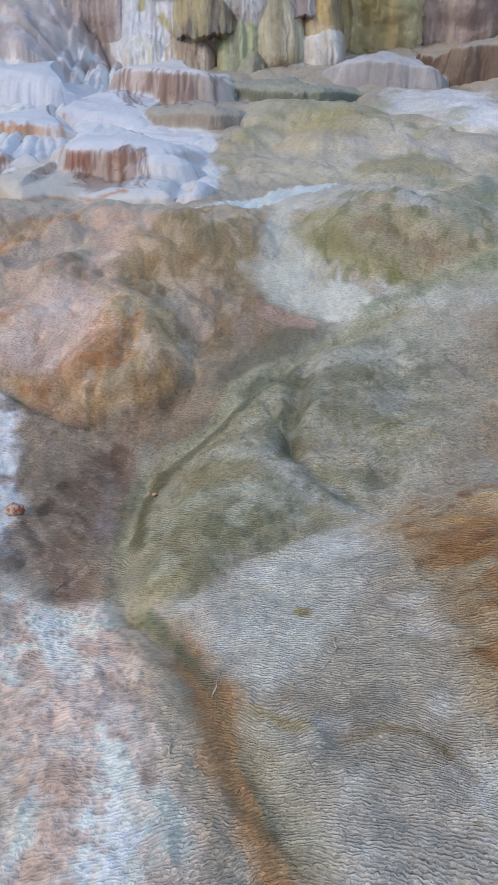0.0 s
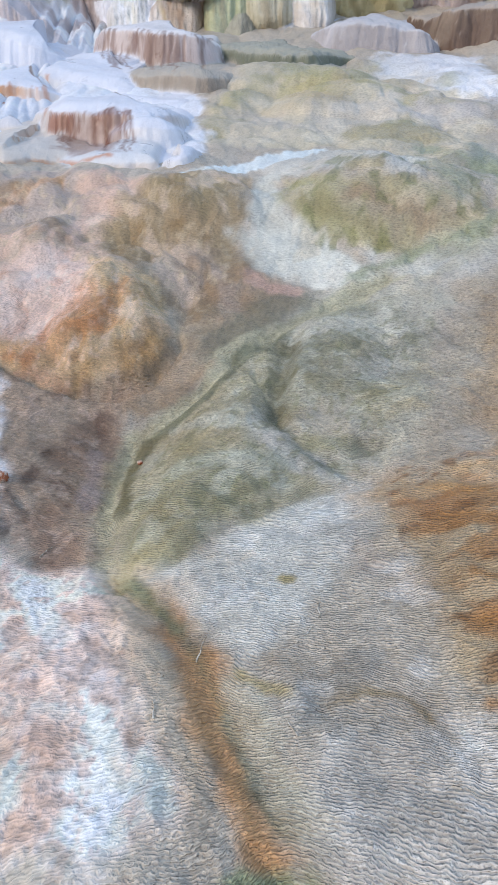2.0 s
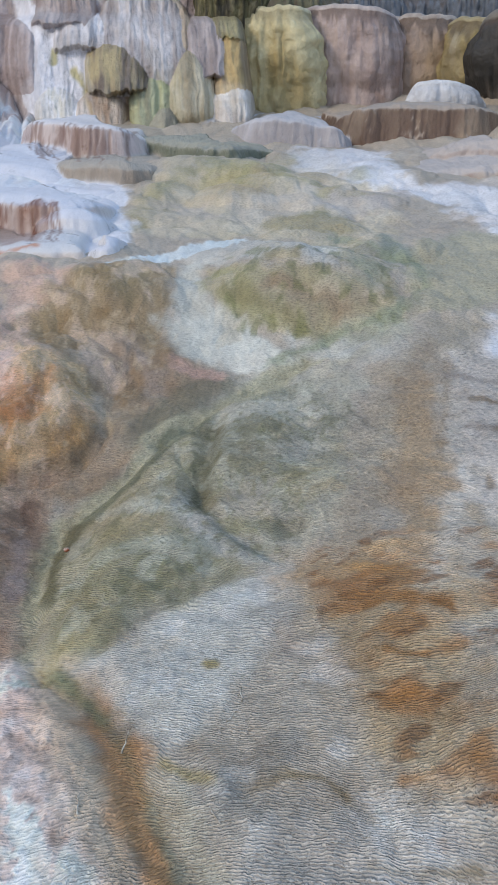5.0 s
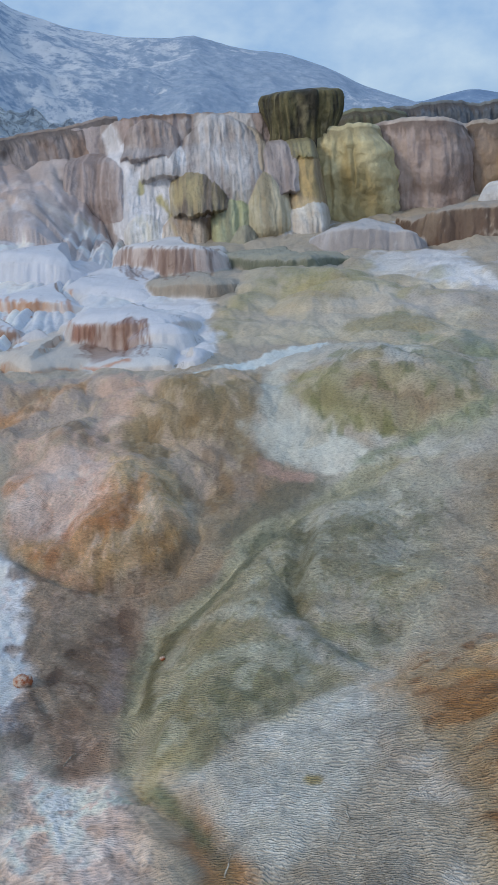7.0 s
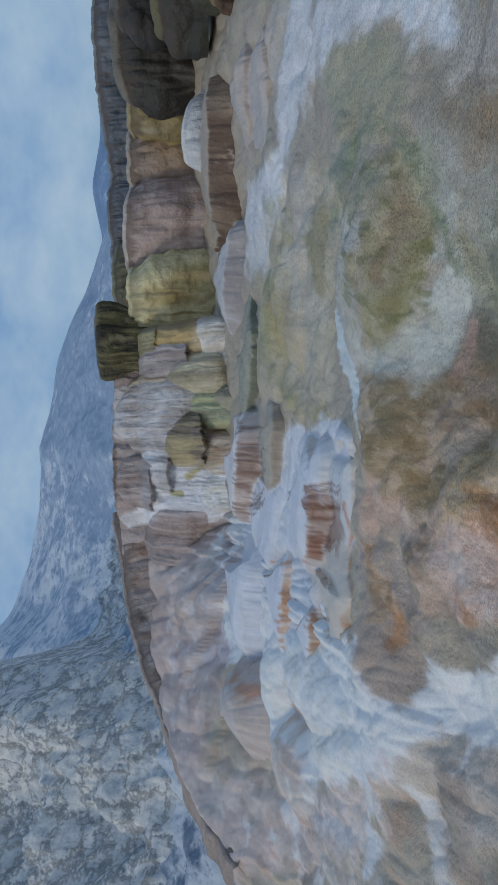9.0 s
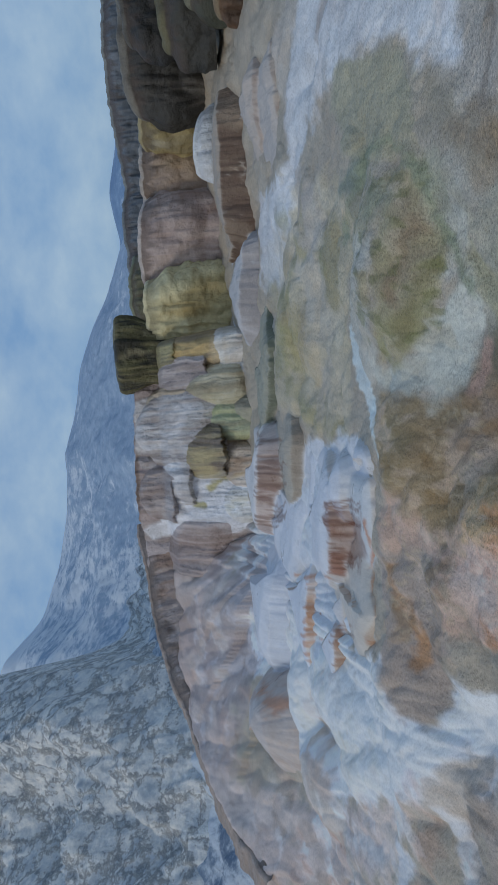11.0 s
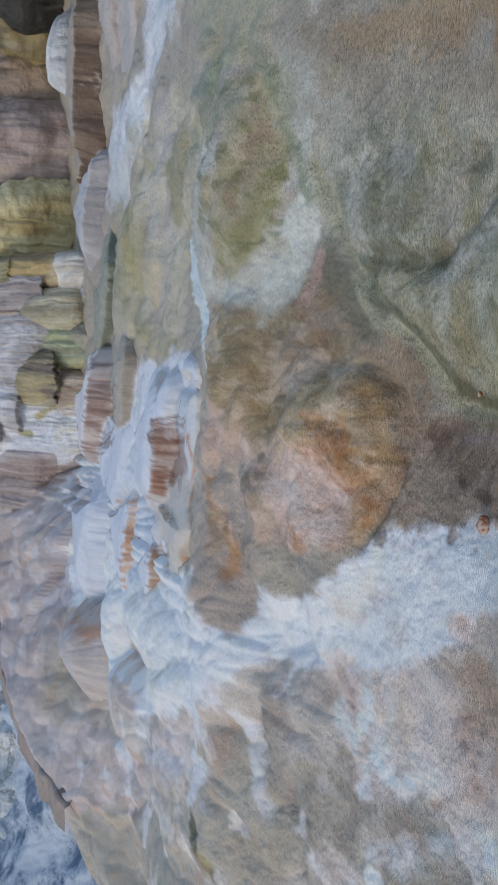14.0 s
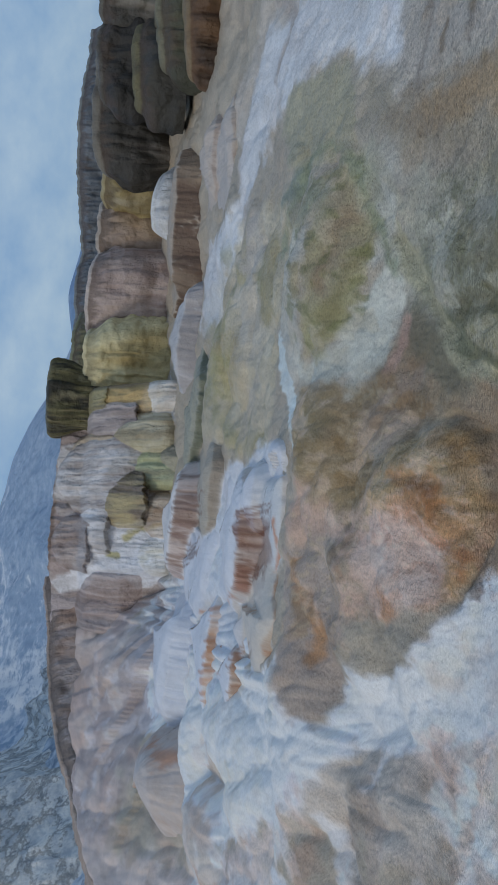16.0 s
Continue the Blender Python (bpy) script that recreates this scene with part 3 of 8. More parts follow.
# hoods of the cliff: left, right, top, foot, how far it stands out, whether it is undercut, pale and dark tints
HOODS.extend((
    (-4.6, -2.7, 3.84, 2.60, 0.45, 0, (172, 156, 152), (132, 114, 108)),
    (-2.65, -1.15, 4.52, 3.52, 0.42, 1, (178, 164, 158), (124, 108, 102)),
    (-1.12, 0.90, 4.50, 2.60, 0.50, 0, (206, 202, 202), (148, 138, 134)),
    (-2.14, -0.68, 3.79, 3.02, 0.36, 1, (222, 220, 222), (170, 162, 158)),
    (-1.48, 0.08, 3.23, 2.14, 0.62, 1, (176, 160, 112), (92, 80, 62)),
    (0.20, 1.00, 4.15, 3.05, 0.34, 0, (204, 186, 160), (168, 148, 122)),
    (0.78, 1.84, 3.80, 2.36, 0.55, 1, (184, 174, 172), (132, 122, 120)),
    (1.45, 2.55, 3.63, 1.80, 0.50, 0, (188, 162, 112), (132, 112, 76)),
    (1.26, 2.64, 3.85, 3.12, 0.50, 1, (158, 150, 100), (96, 90, 60)),
    (0.43, 1.40, 3.02, 1.66, 0.72, 0, (206, 198, 170), (158, 148, 116)),
    (1.31, 2.62, 2.32, 1.50, 0.75, 0, (226, 222, 216), (188, 176, 160)),
    (-0.45, 0.55, 2.50, 1.30, 0.50, 0, (176, 182, 144), (122, 126, 102)),
    (-0.20, 0.76, 1.85, 0.90, 0.85, 0, (166, 162, 142), (104, 102, 88)),
    (0.70, 1.90, 1.66, 0.80, 0.95, 0, (196, 194, 190), (140, 138, 132)),
    (-1.70, -0.55, 2.20, 1.20, 0.35, 0, (206, 192, 176), (150, 128, 108)),
    (-2.60, -1.60, 2.25, 1.20, 0.25, 0, (228, 228, 230), (196, 190, 178)),
    (2.70, 4.10, 3.60, 1.60, 0.50, 0, (176, 164, 120), (130, 118, 84)),
))

def paint(t):
    # white and pink crust of the near bank
    t.lay((219, 203, 192), 0.075, 1.00, (-1.43, 3.55, -1.18, 3.24, -0.92, 3.23, -0.67, 3.07, -0.43, 2.61, -0.27, 2.09, -0.13, 1.54, -0.83, 1.52))
    t.lay((199, 168, 151), 0.063, 0.70, (-0.57, 1.52, -0.58, 1.79, -0.82, 2.22, -0.97, 2.43, -1.13, 2.46, -1.07, 2.23, -0.95, 2.08, -0.74, 1.75, -0.73, 1.55, -0.65, 1.46))
    t.lay((200, 173, 157), 0.062, 0.60, (-1.25, 2.95, -0.98, 2.51, -0.96, 2.21, -0.89, 2.09, -0.82, 2.14, -0.85, 2.54, -1.17, 3.15, -1.29, 3.18))
    t.lay((225, 214, 207), 0.065, 0.80, (-1.25, 3.06, -0.86, 2.46, -0.58, 1.85, -0.55, 1.54, -0.49, 1.49, -0.45, 1.53, -0.48, 1.87, -0.77, 2.57, -1.19, 3.29, -1.29, 3.27))
    t.lay((180, 163, 140), 0.067, 0.80, (-0.66, 2.73, -0.40, 2.09, -0.25, 1.53, -0.16, 1.47, -0.10, 1.57, -0.23, 2.24, -0.48, 2.92, -0.67, 3.13))
    t.lay((148, 115, 94), 0.024, 0.80, (-0.47, 1.91, -0.45, 1.86, -0.41, 1.84, -0.40, 1.89, -0.42, 1.94, -0.46, 1.96))
    t.lay((178, 151, 133), 0.026, 0.55, (-1.00, 2.12, -0.95, 2.07, -0.91, 2.07, -0.93, 2.13, -0.98, 2.18, -1.02, 2.18))
    t.lay((178, 151, 133), 0.030, 0.55, (-1.02, 2.58, -0.96, 2.50, -0.91, 2.50, -0.94, 2.59, -1.01, 2.67, -1.05, 2.67))
    t.lay((178, 151, 133), 0.030, 0.55, (-0.83, 2.71, -0.77, 2.62, -0.72, 2.62, -0.74, 2.71, -0.81, 2.80, -0.86, 2.81))
    t.lay((178, 151, 133), 0.025, 0.55, (-0.89, 1.87, -0.84, 1.83, -0.81, 1.83, -0.82, 1.88, -0.87, 1.92, -0.90, 1.92))
    t.lay((178, 151, 133), 0.023, 0.55, (-0.71, 1.67, -0.67, 1.63, -0.64, 1.64, -0.65, 1.67, -0.69, 1.71, -0.72, 1.70))
    t.lay((178, 151, 133), 0.023, 0.55, (-0.75, 1.55, -0.71, 1.52, -0.68, 1.53, -0.69, 1.56, -0.73, 1.59, -0.76, 1.59))
    t.lay((178, 151, 133), 0.026, 0.55, (-0.73, 2.20, -0.68, 2.15, -0.64, 2.15, -0.65, 2.21, -0.70, 2.27, -0.74, 2.27))
    t.lay((178, 151, 133), 0.032, 0.55, (-1.17, 2.83, -1.10, 2.75, -1.06, 2.75, -1.09, 2.86, -1.16, 2.94, -1.20, 2.93))
    t.lay((178, 151, 133), 0.028, 0.55, (-0.68, 2.42, -0.62, 2.35, -0.58, 2.35, -0.60, 2.42, -0.65, 2.49, -0.69, 2.49))
    t.lay((174, 162, 149), 0.019, 0.60, (-0.57, 2.36, -0.44, 1.96, -0.43, 1.75, -0.42, 1.73, -0.41, 1.75, -0.41, 1.97, -0.54, 2.38, -0.57, 2.40))
    # rust and moss along the near gully
    t.lay((189, 144, 104), 0.046, 0.95, (-0.42, 2.57, -0.28, 2.13, -0.19, 1.84, -0.10, 1.53, -0.07, 1.39, 0.03, 1.35, 0.09, 1.45, 0.07, 1.58, -0.01, 1.92, -0.09, 2.22, -0.20, 2.64, -0.37, 2.81))
    t.lay((126, 118, 93), 0.036, 0.90, (-0.67, 3.06, -0.42, 2.70, -0.31, 2.47, -0.17, 2.08, -0.02, 1.66, 0.05, 1.55, 0.10, 1.53, 0.11, 1.56, 0.05, 1.69, -0.09, 2.11, -0.23, 2.51, -0.35, 2.77, -0.61, 3.12, -0.70, 3.17))
    t.lay((115, 119, 95), 0.026, 0.90, (-0.63, 3.06, -0.47, 2.82, -0.34, 2.56, -0.29, 2.54, -0.29, 2.59, -0.42, 2.85, -0.59, 3.08, -0.64, 3.12))
    t.lay((179, 178, 164), 0.060, 0.70, (-0.17, 2.18, 0.00, 1.74, 0.13, 1.51, 0.21, 1.47, 0.23, 1.54, 0.11, 1.77, -0.04, 2.20, -0.15, 2.29))
    # bluish ripple field
    t.lay((205, 202, 193), 0.079, 0.90, (-0.46, 3.03, -0.13, 3.29, 0.43, 3.65, 0.73, 3.75, 0.73, 3.29, 0.44, 2.88, 0.19, 2.38, -0.06, 2.30, -0.25, 2.52))
    t.lay((199, 193, 184), 0.074, 0.80, (0.16, 1.92, 0.68, 1.84, 0.99, 1.75, 0.80, 1.21, 0.24, 1.32))
    # ochre shelf
    t.lay((179, 157, 127), 0.101, 0.90, (0.68, 3.73, 0.96, 3.63, 1.38, 3.58, 1.58, 3.31, 0.99, 1.75, 0.68, 1.84, 0.65, 2.21, 0.64, 2.62, 0.66, 3.10))
    t.lay((154, 119, 84), 0.025, 0.85, (0.83, 3.03, 1.00, 2.91, 1.17, 2.80, 1.28, 2.65, 1.33, 2.67, 1.34, 2.74, 1.21, 2.90, 1.04, 3.02, 0.86, 3.15, 0.81, 3.11))
    t.lay((164, 121, 82), 0.026, 0.85, (0.79, 2.33, 0.93, 2.36, 1.00, 2.25, 1.07, 2.15, 0.95, 2.10, 0.78, 2.23))
    t.lay((168, 125, 84), 0.024, 0.85, (0.75, 1.84, 0.87, 1.83, 1.01, 1.81, 1.05, 1.84, 1.03, 1.88, 0.89, 1.90, 0.76, 1.92, 0.72, 1.88))
    t.lay((183, 150, 107), 0.072, 0.80, (0.93, 3.19, 1.07, 3.14, 1.20, 3.05, 1.33, 3.17, 1.33, 3.42, 1.18, 3.54, 1.01, 3.60, 0.89, 3.41))
    t.lay((162, 123, 84), 0.018, 0.85, (0.90, 2.53, 1.06, 2.44, 1.09, 2.47, 1.08, 2.50, 0.92, 2.60, 0.90, 2.57))
    t.lay((149, 131, 102), 0.018, 0.85, (0.23, 2.00, 0.38, 1.99, 0.50, 1.92, 0.63, 1.73, 0.66, 1.73, 0.66, 1.77, 0.53, 1.97, 0.40, 2.06, 0.23, 2.07, 0.20, 2.03))
    t.lay((164, 149, 111), 0.019, 0.80, (-0.07, 2.21, 0.02, 2.11, 0.12, 2.03, 0.15, 2.05, 0.13, 2.09, 0.04, 2.16, -0.04, 2.25, -0.08, 2.26))
    t.lay((149, 135, 111), 0.015, 0.80, (0.58, 1.57, 0.73, 1.50, 0.88, 1.45, 0.90, 1.46, 0.89, 1.48, 0.75, 1.53, 0.59, 1.60, 0.57, 1.59))
    t.lay((186, 177, 164), 0.068, 0.60, (0.61, 2.80, 0.63, 2.43, 0.62, 2.17, 0.68, 2.08, 0.74, 2.17, 0.77, 2.45, 0.76, 2.85, 0.68, 2.97))
    # brown bench and white streaks beyond it
    t.lay((173, 162, 144), 0.141, 0.90, (2.77, 7.02, 1.76, 6.01, 1.29, 4.98, 0.85, 3.84, 0.83, 3.37, 1.02, 3.46, 1.52, 4.61, 1.90, 5.39, 2.76, 6.20, 3.06, 6.90))
    t.lay((207, 202, 193), 0.176, 0.60, (2.38, 6.16, 2.70, 6.38, 1.83, 3.93, 1.39, 2.98, 1.21, 2.91, 1.15, 2.96, 1.65, 4.20, 2.01, 5.25))
    t.lay((164, 149, 130), 0.033, 0.70, (2.45, 6.08, 2.10, 5.24, 1.78, 4.48, 1.78, 4.40, 1.82, 4.43, 2.14, 5.19, 2.52, 6.04, 2.52, 6.14))
    t.lay((164, 149, 130), 0.023, 0.70, (1.60, 3.96, 1.36, 3.42, 1.20, 3.00, 1.20, 2.96, 1.22, 2.98, 1.39, 3.39, 1.63, 3.93, 1.63, 3.99))
    # olive flow field
    t.lay((173, 165, 141), 0.090, 1.00, (-0.68, 3.13, -0.82, 3.77, -0.78, 4.43, -0.50, 4.93, 0.00, 5.57, 0.54, 6.29, 1.22, 6.36, 1.64, 6.14, 1.45, 5.51, 1.02, 4.10, 0.73, 3.75, 0.43, 3.65, -0.13, 3.29, -0.46, 3.03))
    t.lay((187, 183, 169), 0.131, 0.90, (0.43, 5.23, 0.86, 5.56, 1.44, 5.57, 1.69, 5.90, 1.58, 6.38, 0.92, 6.56, 0.36, 6.22, 0.22, 5.77))
    t.lay((183, 178, 164), 0.117, 0.80, (0.59, 4.27, 1.05, 4.83, 1.41, 5.36, 1.52, 5.84, 1.29, 5.96, 0.95, 5.45, 0.47, 4.80, 0.40, 4.40))
    t.lay((189, 184, 173), 0.071, 0.90, (0.03, 4.15, 0.29, 3.86, 0.63, 3.55, 0.76, 3.71, 0.75, 3.88, 0.39, 4.18, 0.15, 4.72, 0.01, 4.48))
    t.lay((179, 174, 159), 0.100, 0.80, (0.48, 4.00, 0.76, 3.76, 1.02, 3.93, 1.12, 4.27, 0.90, 4.40, 0.85, 4.29, 0.68, 4.61, 0.42, 4.43))
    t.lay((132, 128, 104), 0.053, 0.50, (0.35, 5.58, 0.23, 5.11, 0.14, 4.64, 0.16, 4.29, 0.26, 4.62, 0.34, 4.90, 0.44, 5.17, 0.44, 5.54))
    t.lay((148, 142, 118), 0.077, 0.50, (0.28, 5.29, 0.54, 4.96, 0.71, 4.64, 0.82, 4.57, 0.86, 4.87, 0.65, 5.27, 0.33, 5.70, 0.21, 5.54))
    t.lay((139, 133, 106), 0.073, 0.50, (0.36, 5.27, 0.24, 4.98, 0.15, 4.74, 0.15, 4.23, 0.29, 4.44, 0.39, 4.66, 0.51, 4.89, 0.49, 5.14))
    t.lay((137, 131, 98), 0.085, 0.50, (-0.15, 3.76, -0.33, 3.49, -0.50, 3.33, -0.50, 3.10, -0.34, 3.04, -0.17, 3.26, 0.01, 3.48, 0.02, 3.75))
    t.lay((141, 135, 102), 0.061, 0.50, (-0.35, 4.37, -0.47, 3.91, -0.64, 3.34, -0.59, 3.13, -0.49, 3.12, -0.31, 3.64, -0.19, 4.04, -0.23, 4.32))
    t.lay((164, 163, 135), 0.052, 0.70, (0.33, 4.04, 0.49, 4.00, 0.56, 4.03, 0.53, 4.15, 0.37, 4.27, 0.30, 4.22))
    t.lay((166, 149, 104), 0.015, 0.90, (0.13, 2.78, 0.18, 2.78, 0.19, 2.81, 0.18, 2.84, 0.13, 2.85, 0.11, 2.82))
    t.lay((187, 186, 173), 0.028, 0.60, (-0.61, 4.76, -0.13, 4.33, 0.14, 4.18, 0.18, 4.24, 0.16, 4.32, -0.13, 4.49, -0.62, 4.84, -0.64, 4.80))
    t.lay((174, 174, 156), 0.038, 0.60, (-0.41, 3.82, -0.09, 3.86, 0.19, 3.79, 0.24, 3.87, 0.20, 3.95, -0.10, 4.02, -0.45, 4.08, -0.48, 3.96))
    t.lay((129, 125, 98), 0.029, 0.70, (-0.18, 3.41, 0.04, 3.56, 0.20, 3.75, 0.22, 3.81, 0.17, 3.80, 0.01, 3.64, -0.20, 3.50, -0.22, 3.44))
    t.lay((187, 182, 169), 0.036, 0.60, (0.71, 4.64, 1.11, 5.15, 1.48, 5.53, 1.51, 5.63, 1.46, 5.67, 1.09, 5.28, 0.69, 4.75, 0.67, 4.69))
    t.lay((151, 145, 125), 0.033, 0.60, (0.67, 3.99, 0.89, 4.06, 0.93, 4.09, 0.89, 4.14, 0.68, 4.14, 0.63, 4.04))
    t.lay((156, 155, 137), 0.036, 0.60, (0.66, 5.93, 1.09, 6.08, 1.13, 6.16, 1.10, 6.23, 0.67, 6.18, 0.63, 6.12))
    t.lay((139, 136, 113), 0.017, 0.70, (0.16, 4.57, 0.34, 4.14, 0.57, 3.85, 0.60, 3.85, 0.60, 3.87, 0.36, 4.18, 0.19, 4.73, 0.16, 4.66))
    # brown slope beside the runnel
    t.lay((166, 145, 122), 0.108, 1.00, (-0.99, 6.54, 0.19, 6.88, 0.55, 6.39, 0.00, 5.63, -0.42, 5.03, -0.70, 4.91, -0.95, 5.04, -0.47, 5.84, -0.59, 6.15))
    t.lay((129, 125, 106), 0.097, 0.80, (0.51, 6.60, 0.09, 6.30, -0.29, 5.91, -0.33, 5.59, -0.15, 5.45, 0.20, 5.81, 0.58, 6.11, 0.69, 6.44))
    t.lay((164, 152, 135), 0.104, 0.60, (-0.22, 6.58, -0.49, 5.81, -0.73, 5.39, -0.69, 5.11, -0.55, 5.09, -0.31, 5.60, -0.03, 6.31, -0.06, 6.62))
    # runnel and its dark edge
    t.lay((184, 178, 152), 0.050, 0.90, (2.26, 7.16, 1.80, 7.02, 1.23, 6.65, 0.70, 6.31, 0.34, 6.01, -0.09, 5.57, -0.46, 5.06, -0.77, 4.75, -0.88, 4.24, -0.80, 3.33, -0.74, 3.23, -0.69, 3.26, -0.76, 4.17, -0.67, 4.60, -0.37, 4.80, -0.00, 5.34, 0.40, 5.77, 0.73, 5.94, 1.25, 6.35, 1.82, 6.77, 2.21, 6.82, 2.34, 7.07))
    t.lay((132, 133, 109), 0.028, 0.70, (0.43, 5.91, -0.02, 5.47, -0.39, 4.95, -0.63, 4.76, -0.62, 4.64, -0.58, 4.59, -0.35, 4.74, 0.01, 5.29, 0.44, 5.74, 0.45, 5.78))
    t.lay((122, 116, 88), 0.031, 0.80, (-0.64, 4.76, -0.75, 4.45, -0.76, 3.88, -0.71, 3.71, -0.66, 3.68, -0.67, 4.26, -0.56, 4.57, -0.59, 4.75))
    t.lay((171, 163, 135), 0.053, 0.80, (-0.93, 4.59, -0.93, 4.04, -0.86, 3.33, -0.77, 3.17, -0.72, 3.30, -0.76, 3.93, -0.77, 4.58, -0.84, 4.70))
    t.lay((174, 175, 156), 0.109, 0.70, (1.27, 6.52, 1.63, 6.40, 2.13, 6.51, 2.28, 6.78, 2.21, 7.01, 1.67, 6.83, 1.28, 6.84, 1.16, 6.64))
    t.lay((193, 188, 177), 0.086, 0.80, (1.66, 6.12, 2.07, 6.24, 2.18, 6.47, 2.11, 6.61, 1.68, 6.46, 1.59, 6.26))
    # brown hollow
    t.lay((174, 152, 132), 0.106, 1.00, (-1.87, 5.34, -1.21, 5.20, -0.82, 5.28, -0.87, 4.81, -0.90, 4.09, -0.79, 3.32, -1.09, 3.33, -1.33, 3.85, -1.52, 3.87))
    t.lay((143, 119, 102), 0.114, 0.80, (-1.16, 4.83, -1.26, 4.15, -1.22, 3.59, -1.04, 3.27, -0.88, 3.20, -0.93, 3.53, -1.03, 3.69, -1.05, 4.09, -0.92, 4.70, -0.99, 4.97))
    t.lay((164, 149, 144), 0.042, 0.70, (-1.02, 4.50, -1.00, 4.02, -0.95, 3.92, -0.90, 4.00, -0.92, 4.49, -0.97, 4.58))
    t.lay((212, 214, 218), 0.068, 0.80, (-1.91, 5.10, -1.73, 4.69, -1.69, 4.27, -1.60, 4.13, -1.54, 4.24, -1.58, 4.73, -1.76, 5.19, -1.88, 5.24))
    # orange mound
    t.lay((202, 175, 139), 0.062, 1.00, (-2.12, 6.41, -1.78, 6.74, -1.36, 6.87, -1.04, 6.62, -0.70, 6.53, -0.47, 5.92, -0.47, 5.80, -0.66, 5.47, -1.02, 5.24, -1.21, 5.20, -1.62, 5.32, -1.91, 5.53))
    t.lay((211, 188, 177), 0.101, 0.95, (-2.14, 6.52, -1.78, 6.74, -1.36, 6.87, -1.10, 6.47, -1.19, 5.90, -1.48, 5.58, -1.92, 5.62))
    t.lay((199, 155, 120), 0.103, 0.75, (-1.82, 5.46, -1.32, 5.41, -1.03, 5.71, -0.89, 5.99, -0.91, 6.26, -1.04, 6.19, -1.15, 5.90, -1.38, 5.64, -1.84, 5.68, -1.92, 5.57))
    t.lay((202, 163, 139), 0.041, 0.80, (-1.62, 5.31, -1.44, 5.29, -1.29, 5.20, -1.22, 5.21, -1.20, 5.24, -1.39, 5.39, -1.62, 5.39, -1.69, 5.37))
    t.lay((189, 153, 113), 0.082, 0.70, (-1.06, 5.26, -0.84, 5.40, -0.66, 5.51, -0.56, 5.65, -0.65, 5.65, -0.88, 5.56, -1.12, 5.38, -1.18, 5.26))
    t.lay((194, 149, 118), 0.055, 0.80, (-1.99, 5.99, -1.78, 6.06, -1.77, 6.21, -1.87, 6.33, -2.10, 6.29, -2.09, 6.10))
    t.lay((218, 202, 193), 0.037, 0.60, (-1.95, 5.84, -1.74, 6.13, -1.39, 6.51, -1.38, 6.65, -1.46, 6.71, -1.83, 6.34, -2.03, 6.00, -2.02, 5.88))
    t.lay((205, 163, 135), 0.035, 0.70, (-1.50, 5.54, -1.29, 5.83, -1.14, 6.10, -1.15, 6.19, -1.20, 6.19, -1.34, 5.92, -1.55, 5.62, -1.55, 5.55))
    t.lay((189, 131, 93), 0.033, 0.70, (-1.77, 5.46, -1.50, 5.39, -1.47, 5.44, -1.51, 5.48, -1.77, 5.52, -1.80, 5.50))
    t.lay((205, 180, 159), 0.021, 0.70, (-1.44, 5.29, -1.25, 5.44, -1.20, 5.54, -1.20, 5.58, -1.23, 5.57, -1.28, 5.48, -1.46, 5.31, -1.47, 5.29))
    t.lay((197, 167, 133), 0.024, 0.70, (-1.19, 5.23, -1.15, 5.39, -1.13, 5.54, -1.14, 5.58, -1.17, 5.55, -1.20, 5.39, -1.23, 5.23, -1.22, 5.22))
    # darker line along the mound's foot
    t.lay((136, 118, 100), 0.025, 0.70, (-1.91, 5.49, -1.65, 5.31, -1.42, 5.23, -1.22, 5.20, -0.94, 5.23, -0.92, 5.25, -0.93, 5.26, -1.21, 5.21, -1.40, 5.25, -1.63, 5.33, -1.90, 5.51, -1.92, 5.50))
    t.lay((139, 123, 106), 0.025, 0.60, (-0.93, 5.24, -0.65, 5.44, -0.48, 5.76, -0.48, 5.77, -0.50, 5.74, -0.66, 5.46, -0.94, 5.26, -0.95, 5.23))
    # pink and brown bank above it
    t.lay((202, 175, 159), 0.132, 1.00, (-2.55, 8.25, -1.11, 8.44, -0.78, 7.93, -0.94, 6.57, -1.36, 6.87, -1.89, 6.77, -2.16, 6.60))
    t.lay((194, 149, 116), 0.056, 0.80, (-2.34, 7.45, -2.21, 7.57, -2.01, 7.65, -2.01, 7.89, -2.12, 8.00, -2.32, 7.86, -2.46, 7.70, -2.45, 7.52))
    t.lay((193, 157, 133), 0.047, 0.80, (-2.49, 8.00, -1.93, 8.09, -1.91, 8.23, -1.99, 8.35, -2.54, 8.21, -2.56, 8.09))
    t.lay((164, 144, 115), 0.115, 1.00, (-1.24, 7.23, -1.04, 7.76, -0.83, 7.92, 0.19, 8.41, 0.14, 7.58, -0.01, 7.27, 0.08, 6.84, -0.32, 6.74, -0.95, 6.69))
    t.lay((158, 138, 106), 0.101, 0.70, (-1.18, 6.80, -0.80, 6.84, -0.69, 7.10, -0.78, 7.25, -1.21, 7.40, -1.30, 7.12))
    t.lay((164, 144, 129), 0.125, 0.70, (-0.60, 6.51, -0.02, 6.30, 0.14, 6.44, 0.07, 6.75, -0.55, 7.10, -0.70, 6.82))
    t.lay((151, 135, 102), 0.110, 0.70, (-0.76, 7.56, -0.31, 7.53, -0.06, 7.73, 0.00, 8.09, -0.15, 8.11, -0.34, 7.85, -0.78, 7.93, -0.88, 7.76))
